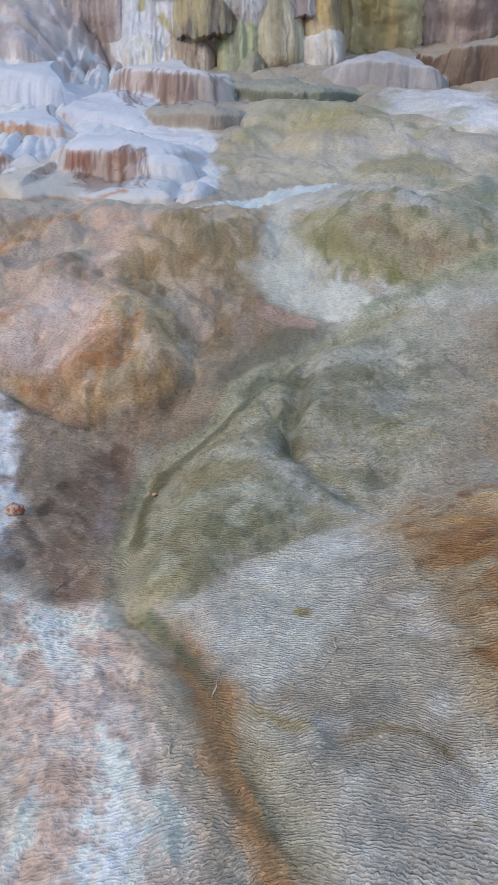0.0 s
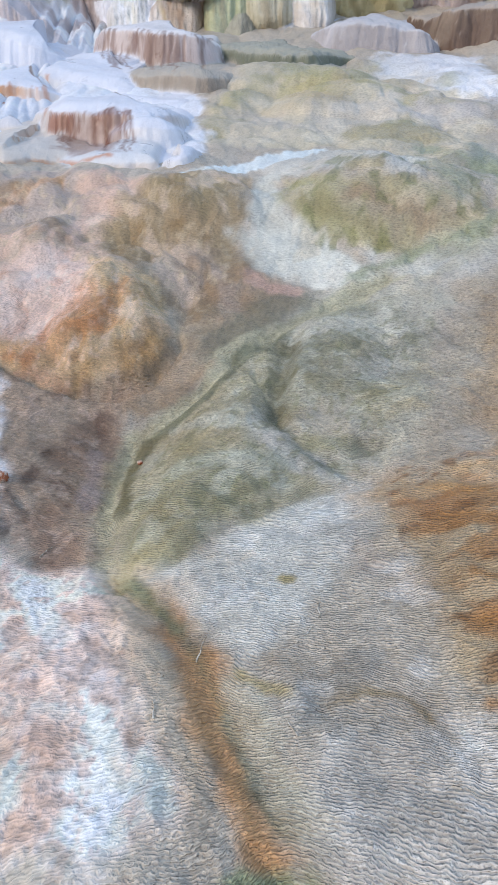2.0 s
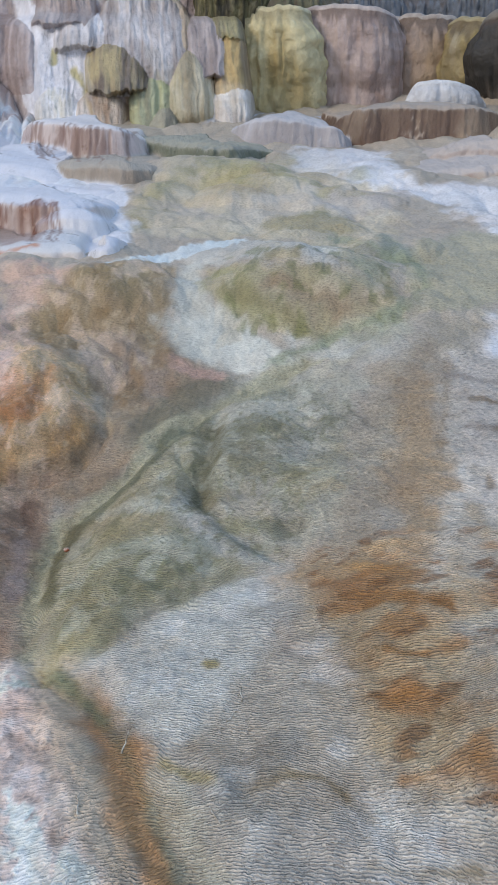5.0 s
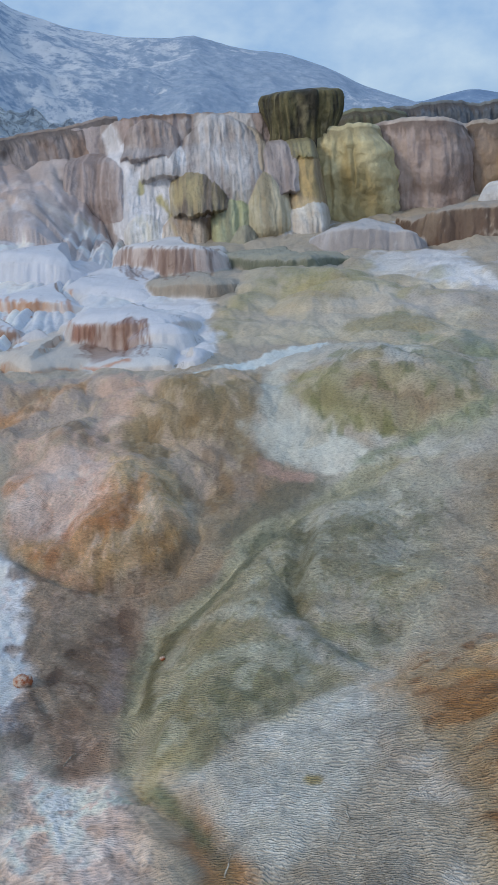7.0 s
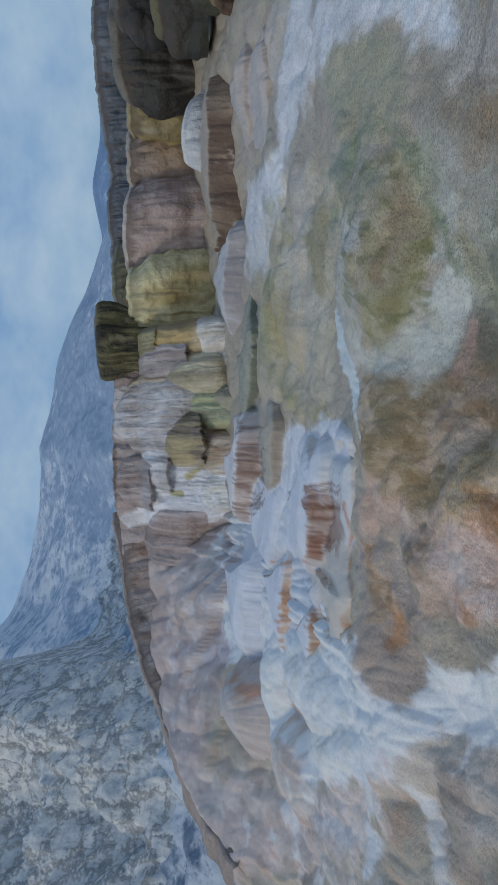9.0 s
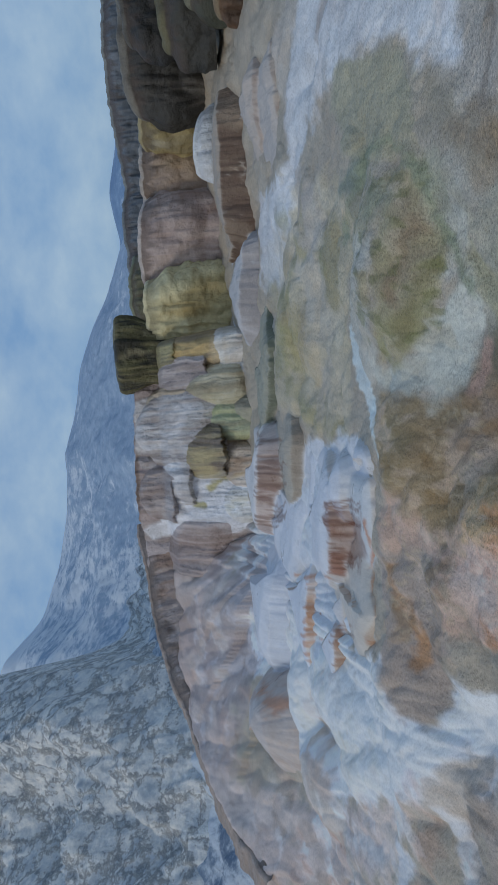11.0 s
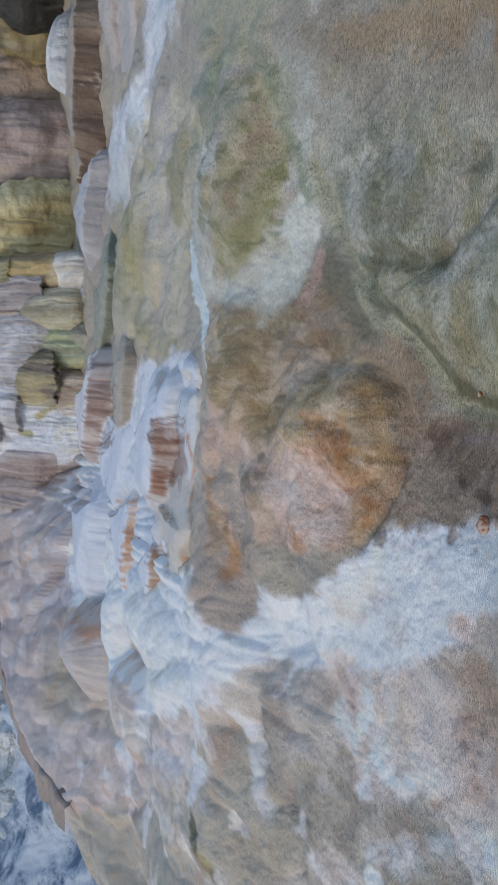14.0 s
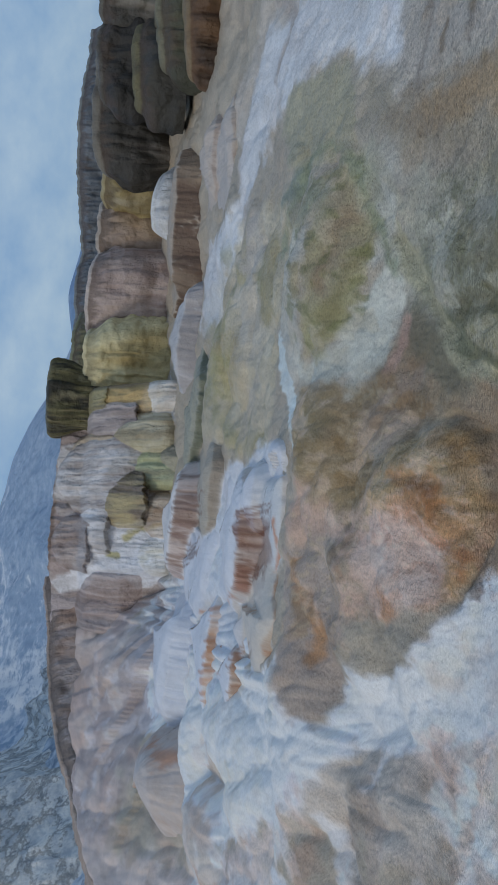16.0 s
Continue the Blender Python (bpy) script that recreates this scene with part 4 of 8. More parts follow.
    # white cascade
    t.lay((199, 198, 188), 0.063, 1.00, (0.26, 8.54, 0.56, 8.61, 0.46, 7.90, 0.64, 7.38, 1.01, 6.97, 1.25, 6.55, 0.76, 6.55, 0.38, 6.68, 0.04, 7.07, -0.01, 7.32, 0.16, 7.60))
    t.lay((202, 170, 156), 0.043, 0.80, (0.11, 6.61, 0.30, 6.45, 0.55, 6.39, 0.61, 6.46, 0.57, 6.58, 0.34, 6.63, 0.15, 6.79, 0.08, 6.74))
    # green bank
    t.lay((171, 163, 135), 0.085, 1.00, (0.54, 8.26, 1.01, 7.84, 1.62, 7.58, 2.07, 7.40, 2.16, 7.09, 1.73, 7.00, 1.30, 6.87, 0.93, 7.17, 0.64, 7.41, 0.51, 7.81))
    t.lay((162, 157, 120), 0.096, 0.80, (0.54, 7.63, 0.79, 7.36, 0.86, 7.26, 1.02, 7.19, 1.03, 7.34, 0.92, 7.54, 0.66, 8.10, 0.49, 8.09))
    t.lay((162, 147, 127), 0.094, 0.70, (1.22, 7.17, 1.52, 7.09, 1.82, 7.02, 2.01, 7.19, 1.90, 7.28, 1.60, 7.33, 1.30, 7.45, 1.13, 7.36))
    t.lay((153, 140, 122), 0.064, 0.70, (1.06, 7.46, 1.36, 7.34, 1.45, 7.41, 1.40, 7.53, 1.10, 7.67, 1.01, 7.59))
    t.lay((143, 144, 130), 0.110, 0.75, (2.01, 7.81, 2.44, 8.42, 2.54, 8.20, 2.69, 8.31, 2.67, 8.45, 2.54, 8.77, 2.30, 9.12, 2.12, 8.69))
    t.lay((164, 163, 142), 0.093, 0.70, (1.69, 7.90, 2.03, 7.44, 2.22, 7.31, 2.32, 7.29, 2.38, 7.52, 2.25, 7.95, 2.13, 9.47, 1.98, 9.36))
    t.lay((202, 202, 195), 0.072, 0.70, (0.38, 8.56, 1.12, 7.84, 1.73, 7.63, 1.84, 7.80, 2.03, 8.93, 1.32, 9.21, 0.41, 9.20, 0.31, 8.86))
    t.lay((146, 138, 107), 0.044, 0.80, (1.12, 7.83, 1.43, 7.73, 1.48, 7.80, 1.45, 7.90, 1.14, 8.03, 1.09, 7.95))
    # tan flats behind the pool
    t.lay((187, 177, 156), 0.164, 1.00, (-0.44, 9.63, -0.25, 11.48, 0.01, 13.22, 1.20, 13.66, 2.78, 15.31, 3.73, 12.21, 2.70, 8.68, 1.08, 9.42))
    t.lay((166, 159, 125), 0.135, 0.80, (0.06, 11.44, 0.47, 12.46, 0.77, 12.42, 0.90, 12.59, 0.77, 12.98, 0.38, 12.91, -0.08, 11.86, -0.12, 11.47))
    t.lay((166, 157, 124), 0.115, 0.80, (-0.32, 9.56, 0.02, 10.13, 0.10, 10.90, -0.07, 11.24, -0.44, 10.64, -0.49, 9.89))
    t.lay((179, 165, 133), 0.153, 0.80, (0.71, 11.55, 1.49, 11.50, 1.79, 12.42, 1.63, 12.95, 0.76, 12.79, 0.55, 12.45))
    t.lay((156, 152, 116), 0.090, 0.80, (1.87, 10.10, 2.35, 10.36, 2.70, 10.61, 2.77, 10.72, 2.71, 10.84, 2.40, 10.73, 1.96, 10.75, 1.84, 10.37))
    t.lay((194, 185, 173), 0.157, 0.70, (0.19, 10.66, 1.19, 10.19, 2.48, 10.90, 2.69, 11.39, 2.70, 12.30, 1.27, 11.16, 0.24, 11.62, 0.06, 11.37))
    t.lay((181, 175, 171), 0.202, 0.80, (2.37, 10.36, 3.38, 10.82, 3.90, 11.91, 3.73, 12.37, 2.51, 11.42, 2.22, 10.87))
    t.lay((209, 210, 213), 0.175, 0.80, (2.48, 13.80, 3.07, 12.45, 3.58, 11.83, 3.89, 12.18, 3.90, 12.61, 3.78, 15.05, 2.97, 16.21, 2.56, 15.21))
    # milky overflow from the pool
    t.lay((212, 220, 220), 0.024, 1.00, (-0.52, 8.08, -0.10, 8.65, 0.41, 9.18, 1.11, 9.42, 1.09, 9.24, 0.53, 8.96, 0.02, 8.52, -0.49, 8.01))
    # white terraces
    t.lay((215, 218, 221), 0.158, 1.00, (-2.72, 8.92, -1.48, 8.96, -0.50, 9.49, -0.67, 12.30, -1.78, 14.91, -3.00, 20.65, -3.76, 19.18, -5.02, 18.29))
    t.lay((197, 178, 164), 0.083, 0.80, (-2.76, 9.06, -1.63, 9.09, -2.16, 9.87, -2.62, 10.09, -3.01, 9.99))
    t.lay((197, 147, 120), 0.040, 0.80, (-2.07, 9.11, -1.84, 9.23, -1.83, 9.40, -1.91, 9.57, -2.15, 9.46, -2.15, 9.27))
    # pale slope and white sheet round the terraces
    t.lay((193, 180, 175), 0.218, 1.00, (-27.12, 53.10, -13.05, 21.16, -6.09, 9.46, -4.70, 8.70, -7.28, 13.95, -8.07, 17.06, -5.96, 18.02, -3.04, 19.91, -3.24, 21.58))
    t.lay((213, 217, 224), 0.079, 1.00, (-3.33, 18.45, -3.60, 18.91, -5.92, 17.86, -5.66, 16.50, -6.34, 14.22, -6.51, 12.56, -4.86, 9.18, -3.09, 8.96, -3.24, 10.18, -1.15, 8.68, -0.30, 9.20, -0.41, 12.00, -1.71, 16.31))
    t.lay((198, 192, 190), 0.163, 0.70, (-4.13, 19.73, -3.60, 18.91, -5.76, 17.77, -6.04, 18.75))
    t.lay((201, 196, 193), 0.170, 0.70, (-5.93, 19.57, -6.68, 18.43, -6.59, 17.78, -6.31, 17.66, -5.53, 18.84, -5.08, 21.62, -5.24, 22.43))
    t.lay((178, 163, 159), 0.183, 0.70, (-5.10, 22.16, -6.31, 21.42, -6.34, 20.79, -6.00, 20.38, -4.74, 21.11))
    t.lay((178, 161, 149), 0.123, 0.70, (-7.83, 17.82, -7.99, 16.08, -8.05, 13.87, -7.92, 13.57, -7.75, 13.58, -7.69, 15.78, -7.47, 17.40, -7.64, 17.90))
    # left bank: white apron
    t.lay((195, 184, 174), 0.117, 1.00, (-7.12, 19.36, -3.23, 7.51, -2.44, 5.71, -1.72, 4.66, -1.41, 3.64, -3.28, 3.24))
    t.lay((212, 215, 220), 0.062, 1.00, (-2.83, 7.38, -2.80, 7.09, -2.52, 5.89, -2.11, 5.39, -1.85, 5.13, -1.62, 4.69, -1.35, 3.68, -1.70, 3.45, -2.01, 3.88, -2.78, 4.97, -3.22, 6.46, -3.34, 7.45))
    t.lay((212, 214, 218), 0.059, 1.00, (-3.37, 9.74, -2.93, 8.69, -3.13, 8.22, -3.37, 8.14, -3.31, 7.56, -4.06, 7.88, -4.03, 8.14, -4.90, 9.25, -4.38, 9.75))
    t.lay((176, 161, 150), 0.058, 1.00, (-1.58, 8.62, -2.86, 8.19, -3.35, 8.07, -3.30, 7.61, -3.16, 7.46, -2.67, 7.26, -1.64, 6.98, -1.44, 7.51))
    t.lay((187, 145, 109), 0.052, 0.90, (-2.14, 8.04, -2.40, 7.79, -2.70, 7.81, -2.73, 7.70, -2.63, 7.57, -2.32, 7.56, -2.07, 7.86, -2.07, 8.03))
    t.lay((186, 149, 116), 0.041, 0.80, (-1.73, 8.31, -2.15, 8.14, -2.17, 8.05, -2.12, 8.03, -1.68, 8.03, -1.66, 8.17))
    t.lay((178, 157, 137), 0.112, 0.60, (-3.29, 5.73, -3.12, 5.44, -3.00, 5.05, -3.49, 5.11, -3.68, 5.40, -3.74, 5.71))
    t.lay((189, 163, 146), 0.123, 0.70, (-2.45, 4.26, -2.27, 3.72, -2.51, 3.45, -2.93, 3.47, -3.27, 3.91, -2.91, 4.23))
    t.lay((197, 159, 139), 0.058, 0.50, (-2.17, 4.25, -2.09, 4.04, -2.03, 3.97, -2.01, 4.06, -2.08, 4.25, -2.15, 4.33))
    t.lay((212, 212, 213), 0.059, 0.80, (-4.24, 7.49, -4.58, 7.26, -4.67, 7.04, -4.61, 6.89, -4.51, 6.86, -4.45, 7.07, -4.12, 7.29, -4.13, 7.42))
    t.lay((108, 103, 82), 0.042, 0.90, (-5.79, 8.46, -6.16, 8.10, -6.38, 7.69, -6.33, 7.59, -6.25, 7.56, -6.02, 7.93, -5.63, 8.21, -5.67, 8.36))
    t.lay((139, 121, 97), 0.056, 0.80, (-6.12, 8.26, -6.30, 7.97, -6.23, 7.81, -6.11, 7.75, -5.91, 7.99, -5.97, 8.17))
    t.lay((164, 149, 137), 0.051, 0.70, (-4.01, 5.48, -4.63, 5.66, -5.06, 5.84, -5.09, 5.78, -4.97, 5.65, -4.52, 5.46, -3.92, 5.29, -3.91, 5.37))
    t.lay((211, 212, 213), 0.090, 0.70, (-4.22, 4.83, -3.61, 4.04, -3.33, 3.43, -3.15, 3.25, -3.10, 3.34, -3.39, 4.02, -4.05, 4.93, -4.31, 5.12))
    t.lay((164, 150, 139), 0.078, 0.60, (-3.61, 6.93, -4.56, 7.23, -4.68, 6.55, -4.55, 6.30, -4.42, 6.29, -4.37, 6.89, -3.52, 6.61, -3.46, 6.74))
    t.lay((204, 204, 205), 0.127, 0.60, (-6.87, 14.76, -7.32, 13.13, -5.22, 8.42, -5.00, 8.14, -4.97, 8.31, -6.74, 12.39, -6.30, 13.57, -6.58, 14.51))
    # right flats: white sheet and ribs
    t.lay((194, 185, 175), 0.138, 1.00, (4.26, 12.37, 6.27, 12.86, 7.18, 9.61, 2.52, 3.04, 1.76, 3.29, 2.14, 4.81, 2.45, 5.80, 2.72, 6.49, 3.51, 7.33, 3.99, 8.48, 4.18, 10.83))
    t.lay((211, 211, 213), 0.155, 1.00, (3.83, 12.22, 4.98, 12.20, 6.17, 10.75, 4.92, 7.87, 4.31, 6.51, 3.32, 6.13, 2.73, 6.23, 3.20, 6.95, 3.56, 7.38, 3.96, 8.49, 4.26, 10.38, 3.23, 12.87, 3.49, 15.87, 4.57, 16.28))
    t.lay((173, 150, 122), 0.132, 0.90, (1.84, 5.60, 1.53, 4.59, 1.26, 3.64, 1.27, 3.27, 1.49, 3.52, 1.81, 4.45, 2.18, 5.43, 2.14, 5.91))
    t.lay((164, 147, 127), 0.094, 0.70, (2.44, 5.94, 2.37, 6.53, 1.77, 5.76, 1.72, 5.50, 1.84, 5.47, 2.29, 6.08, 2.20, 5.73, 2.31, 5.65))
    t.lay((164, 152, 141), 0.021, 0.70, (2.16, 4.85, 2.81, 4.61, 3.40, 4.60, 3.45, 4.64, 3.45, 4.68, 2.86, 4.69, 2.20, 4.94, 2.16, 4.90))
    t.lay((164, 152, 141), 0.024, 0.70, (2.34, 5.78, 2.80, 5.48, 3.21, 5.52, 3.25, 5.56, 3.25, 5.60, 2.84, 5.56, 2.38, 5.86, 2.34, 5.83))
    t.lay((162, 145, 127), 0.021, 0.70, (2.09, 3.83, 2.26, 3.64, 2.30, 3.67, 2.32, 3.72, 2.13, 3.91, 2.10, 3.89))
    t.lay((173, 155, 130), 0.046, 0.70, (1.70, 3.65, 1.64, 3.30, 1.67, 3.25, 1.75, 3.38, 1.81, 3.75, 1.77, 3.81))
    t.lay((186, 178, 171), 0.048, 0.70, (3.41, 5.12, 2.96, 4.02, 2.35, 3.24, 2.31, 3.14, 2.38, 3.18, 3.06, 4.03, 3.57, 5.21, 3.54, 5.28))
    t.lay((173, 167, 146), 0.076, 1.00, (4.10, 9.03, 3.84, 8.12, 3.57, 7.45, 3.09, 7.11, 2.38, 7.11, 2.56, 7.88, 2.83, 8.53, 3.77, 9.52))
    t.lay((129, 138, 127), 0.058, 0.80, (2.42, 8.58, 2.61, 8.38, 2.61, 8.12, 2.68, 8.04, 2.79, 8.31, 2.76, 8.61, 2.63, 9.22, 2.47, 8.99))
    t.lay((146, 153, 130), 0.052, 0.70, (1.90, 7.65, 2.21, 7.45, 2.29, 7.14, 2.37, 7.14, 2.41, 7.29, 2.36, 7.73, 2.19, 8.56, 1.95, 7.93))
    t.lay((194, 192, 184), 0.062, 0.80, (1.91, 6.71, 1.49, 6.75, 1.21, 6.98, 1.11, 6.90, 1.14, 6.72, 1.43, 6.48, 1.83, 6.35, 1.93, 6.47))
    # pale facets between the ribs of the orange mound
    t.lay((212, 180, 150), 0.03, 0.45, (-1.22, 5.18, -1.20, 5.35, -1.19, 5.55, -1.33, 5.44, -1.43, 5.27))
    t.lay((196, 140, 96), 0.07, 0.60, (-1.17, 5.60, -1.02, 5.68, -0.93, 5.98, -1.02, 6.12, -1.22, 5.95, -1.33, 5.66))
    # white flow from the terraces' foot into the apron
    t.lay((228, 231, 237), 0.09, 0.85, (-2.68, 7.12, -2.76, 6.77, -2.44, 5.89, -1.88, 5.45, -1.73, 5.07, -1.61, 4.53, -1.59, 3.99, -1.53, 3.51, -1.71, 3.39, -1.98, 4.11, -2.30, 4.59, -2.47, 5.36, -2.90, 6.05, -3.35, 7.02, -3.10, 7.31))
    t.lay((228, 231, 237), 0.12, 0.85, (-3.70, 11.62, -2.82, 8.35, -3.32, 8.02, -3.37, 7.80, -3.20, 7.23, -3.32, 6.93, -4.14, 7.70, -4.58, 8.61, -4.57, 10.29, -5.38, 11.51))
    t.lay((222, 220, 216), 0.12, 0.90, (-3.8, 10.3, -3.95, 8.8, -4.6, 9.0, -5.2, 9.9, -5.25, 11.8, -4.5, 11.6))
    t.lay((226, 229, 236), 0.12, 0.90, (-4.2, 13.7, -4.4, 12.2, -5.5, 12.9, -6.3, 13.4, -5.5, 14.4))
    t.lay((186, 168, 156), 0.12, 0.85, (-5.5, 12.7, -5.5, 11.4, -6.2, 11.2, -6.7, 12.2, -6.4, 13.2, -5.8, 12.9))
    # moss, seams and spots
    t.lay((139, 147, 113), 0.032, 0.85, (-0.09, 1.31, 0.03, 1.29, 0.11, 1.26, 0.20, 1.27, 0.18, 1.35, 0.08, 1.43, -0.07, 1.44, -0.14, 1.39))
    t.lay((146, 135, 86), 0.014, 0.80, (0.33, 1.27, 0.45, 1.24, 0.47, 1.26, 0.46, 1.28, 0.34, 1.31, 0.31, 1.30))
    t.lay((202, 170, 154), 0.065, 0.50, (-2.18, 4.35, -2.20, 4.17, -2.12, 3.97, -2.02, 4.00, -2.00, 4.18, -2.07, 4.39))
    t.lay((207, 204, 204), 0.071, 0.70, (-4.11, 7.44, -4.57, 7.23, -4.87, 6.99, -4.85, 6.89, -4.76, 6.84, -4.47, 7.06, -4.02, 7.28, -4.03, 7.38))
    t.lay((212, 212, 215), 0.055, 0.80, (-4.97, 8.42, -5.69, 8.59, -5.66, 8.39, -5.50, 8.21, -4.84, 8.10, -4.82, 8.23))
    t.lay((104, 100, 77), 0.035, 0.90, (-5.87, 8.44, -6.09, 8.29, -6.06, 8.16, -5.95, 8.08, -5.72, 8.20, -5.75, 8.34))
    t.lay((170, 157, 113), 0.041, 0.70, (-5.98, 8.14, -6.15, 7.92, -6.12, 7.82, -6.03, 7.77, -5.84, 7.96, -5.88, 8.08))
    t.lay((186, 159, 133), 0.113, 0.70, (-3.31, 5.84, -3.05, 5.17, -3.23, 5.06, -3.63, 5.32, -3.72, 5.71, -3.51, 5.78))
    t.lay((187, 161, 139), 0.071, 0.80, (-2.35, 4.09, -2.14, 3.70, -2.62, 3.65, -2.83, 4.19))
    t.lay((191, 155, 124), 0.046, 0.70, (-3.42, 4.25, -3.05, 3.73, -2.96, 3.67, -2.98, 3.78, -3.35, 4.31, -3.45, 4.38))
    t.lay((212, 212, 213), 0.045, 0.70, (-2.97, 5.10, -3.40, 5.16, -3.89, 5.41, -3.92, 5.33, -3.81, 5.18, -3.32, 4.94, -2.90, 4.88, -2.88, 4.98))
    t.lay((181, 165, 154), 0.066, 0.70, (-3.44, 6.93, -3.91, 6.69, -4.50, 6.76, -4.52, 6.63, -4.37, 6.48, -3.78, 6.41, -3.31, 6.65, -3.31, 6.82))
    t.lay((205, 198, 191), 0.106, 0.70, (-6.20, 13.79, -6.78, 11.16, -6.75, 9.59, -6.50, 9.09, -6.28, 8.90, -6.27, 10.30, -5.69, 12.66, -5.89, 13.42))
    t.lay((176, 161, 149), 0.089, 0.60, (-6.94, 13.03, -6.45, 9.89, -6.21, 9.40, -6.05, 9.32, -6.49, 12.29, -6.75, 12.92))
    t.lay((171, 153, 141), 0.089, 0.60, (-7.07, 16.19, -7.58, 14.54, -8.12, 12.99, -8.04, 12.73, -7.86, 12.60, -7.34, 14.12, -6.90, 15.90, -6.94, 16.17))
    t.lay((194, 155, 124), 0.099, 0.70, (-6.32, 17.62, -6.38, 16.63, -6.82, 16.13, -6.78, 15.84, -6.64, 15.83, -6.26, 16.60, -6.08, 17.35, -6.19, 17.74))
    t.lay((212, 212, 213), 0.031, 0.60, (4.53, 6.01, 3.98, 5.81, 3.50, 5.70, 3.44, 5.63, 3.44, 5.57, 3.91, 5.68, 4.46, 5.88, 4.54, 5.96))
    t.lay((173, 162, 149), 0.028, 0.60, (3.78, 5.18, 3.34, 5.16, 2.96, 5.22, 2.90, 5.16, 2.89, 5.10, 3.27, 5.04, 3.71, 5.06, 3.77, 5.12))
    t.lay((170, 157, 144), 0.026, 0.60, (3.63, 4.56, 3.21, 4.57, 2.83, 4.65, 2.78, 4.60, 2.78, 4.55, 3.15, 4.47, 3.56, 4.46, 3.62, 4.51))
    t.lay((211, 210, 210), 0.023, 0.60, (3.18, 4.05, 2.86, 4.03, 2.59, 4.08, 2.54, 4.03, 2.53, 3.97, 2.79, 3.91, 3.10, 3.93, 3.17, 3.99))
    t.lay((171, 157, 139), 0.021, 0.60, (2.85, 3.48, 2.47, 3.49, 2.15, 3.61, 2.11, 3.57, 2.10, 3.52, 2.41, 3.40, 2.78, 3.39, 2.83, 3.43))
    t.lay((176, 165, 152), 0.029, 0.60, (3.79, 5.66, 3.26, 5.66, 2.78, 5.75, 2.73, 5.69, 2.72, 5.62, 3.19, 5.53, 3.71, 5.52, 3.78, 5.59))
    t.lay((212, 212, 217), 0.034, 0.60, (4.98, 6.48, 4.48, 6.43, 4.06, 6.49, 3.99, 6.42, 3.98, 6.34, 4.40, 6.28, 4.88, 6.33, 4.97, 6.41))
    t.lay((173, 161, 144), 0.026, 0.60, (3.04, 4.87, 2.70, 4.85, 2.39, 4.89, 2.35, 4.84, 2.35, 4.78, 2.64, 4.74, 2.98, 4.76, 3.04, 4.82))
    t.lay((174, 163, 149), 0.024, 0.60, (2.96, 4.31, 2.64, 4.31, 2.36, 4.38, 2.32, 4.33, 2.31, 4.28, 2.58, 4.20, 2.90, 4.20, 2.95, 4.25))
    t.lay((211, 208, 205), 0.019, 0.60, (2.47, 3.23, 2.23, 3.24, 2.03, 3.33, 1.99, 3.30, 1.99, 3.25, 2.18, 3.16, 2.42, 3.15, 2.46, 3.19))
    t.lay((148, 153, 127), 0.053, 0.75, (2.05, 9.35, 2.41, 8.52, 2.67, 8.11, 2.67, 7.58, 2.37, 7.16, 1.85, 6.94, 1.38, 6.83, 1.02, 6.66, 0.99, 6.57, 1.03, 6.53, 1.38, 6.69, 1.85, 6.82, 2.39, 7.08, 2.75, 7.57, 2.79, 8.31, 2.48, 8.68, 2.17, 9.82, 2.07, 9.62))
    t.lay((186, 180, 162), 0.046, 0.60, (2.61, 7.38, 2.11, 6.70, 1.39, 6.38, 0.91, 6.04, 0.88, 5.89, 0.93, 5.87, 1.39, 6.22, 2.11, 6.54, 2.64, 7.24, 2.68, 7.39))
    t.lay((151, 131, 107), 0.023, 0.75, (2.31, 4.34, 2.32, 4.09, 2.35, 4.10, 2.38, 4.16, 2.37, 4.41, 2.34, 4.40))
    t.lay((151, 131, 107), 0.021, 0.75, (2.03, 3.87, 2.07, 3.73, 2.09, 3.74, 2.11, 3.80, 2.08, 3.94, 2.05, 3.93))
    t.lay((151, 131, 107), 0.019, 0.75, (1.90, 3.39, 1.96, 3.30, 1.99, 3.32, 2.00, 3.36, 1.94, 3.47, 1.91, 3.44))
    t.lay((151, 131, 107), 0.025, 0.75, (2.31, 4.80, 2.42, 4.68, 2.46, 4.71, 2.47, 4.76, 2.36, 4.89, 2.32, 4.86))
    t.lay((151, 131, 107), 0.022, 0.75, (2.03, 4.20, 1.99, 4.03, 2.00, 4.00, 2.03, 4.04, 2.07, 4.22, 2.06, 4.25))
    t.lay((151, 131, 107), 0.027, 0.75, (2.35, 5.32, 2.52, 5.18, 2.56, 5.22, 2.57, 5.28, 2.40, 5.42, 2.36, 5.38))
    t.lay((212, 212, 212), 0.085, 0.70, (5.23, 7.42, 4.48, 7.24, 3.82, 7.04, 3.65, 6.84, 3.68, 6.69, 4.30, 6.87, 5.02, 7.05, 5.23, 7.26))
    t.lay((212, 212, 212), 0.047, 0.70, (2.59, 3.51, 2.29, 3.45, 2.16, 3.46, 2.08, 3.38, 2.07, 3.29, 2.20, 3.28, 2.48, 3.32, 2.58, 3.42))
    t.lay((173, 162, 154), 0.085, 0.70, (6.52, 8.92, 5.44, 8.42, 4.80, 8.05, 4.65, 7.86, 4.68, 7.75, 5.22, 8.01, 6.10, 8.28, 6.39, 8.61))
    t.lay((174, 163, 156), 0.084, 0.70, (6.96, 10.90, 5.63, 9.93, 5.16, 10.48, 4.97, 10.23, 4.87, 9.90, 5.34, 9.37, 6.63, 10.30, 6.91, 10.67))
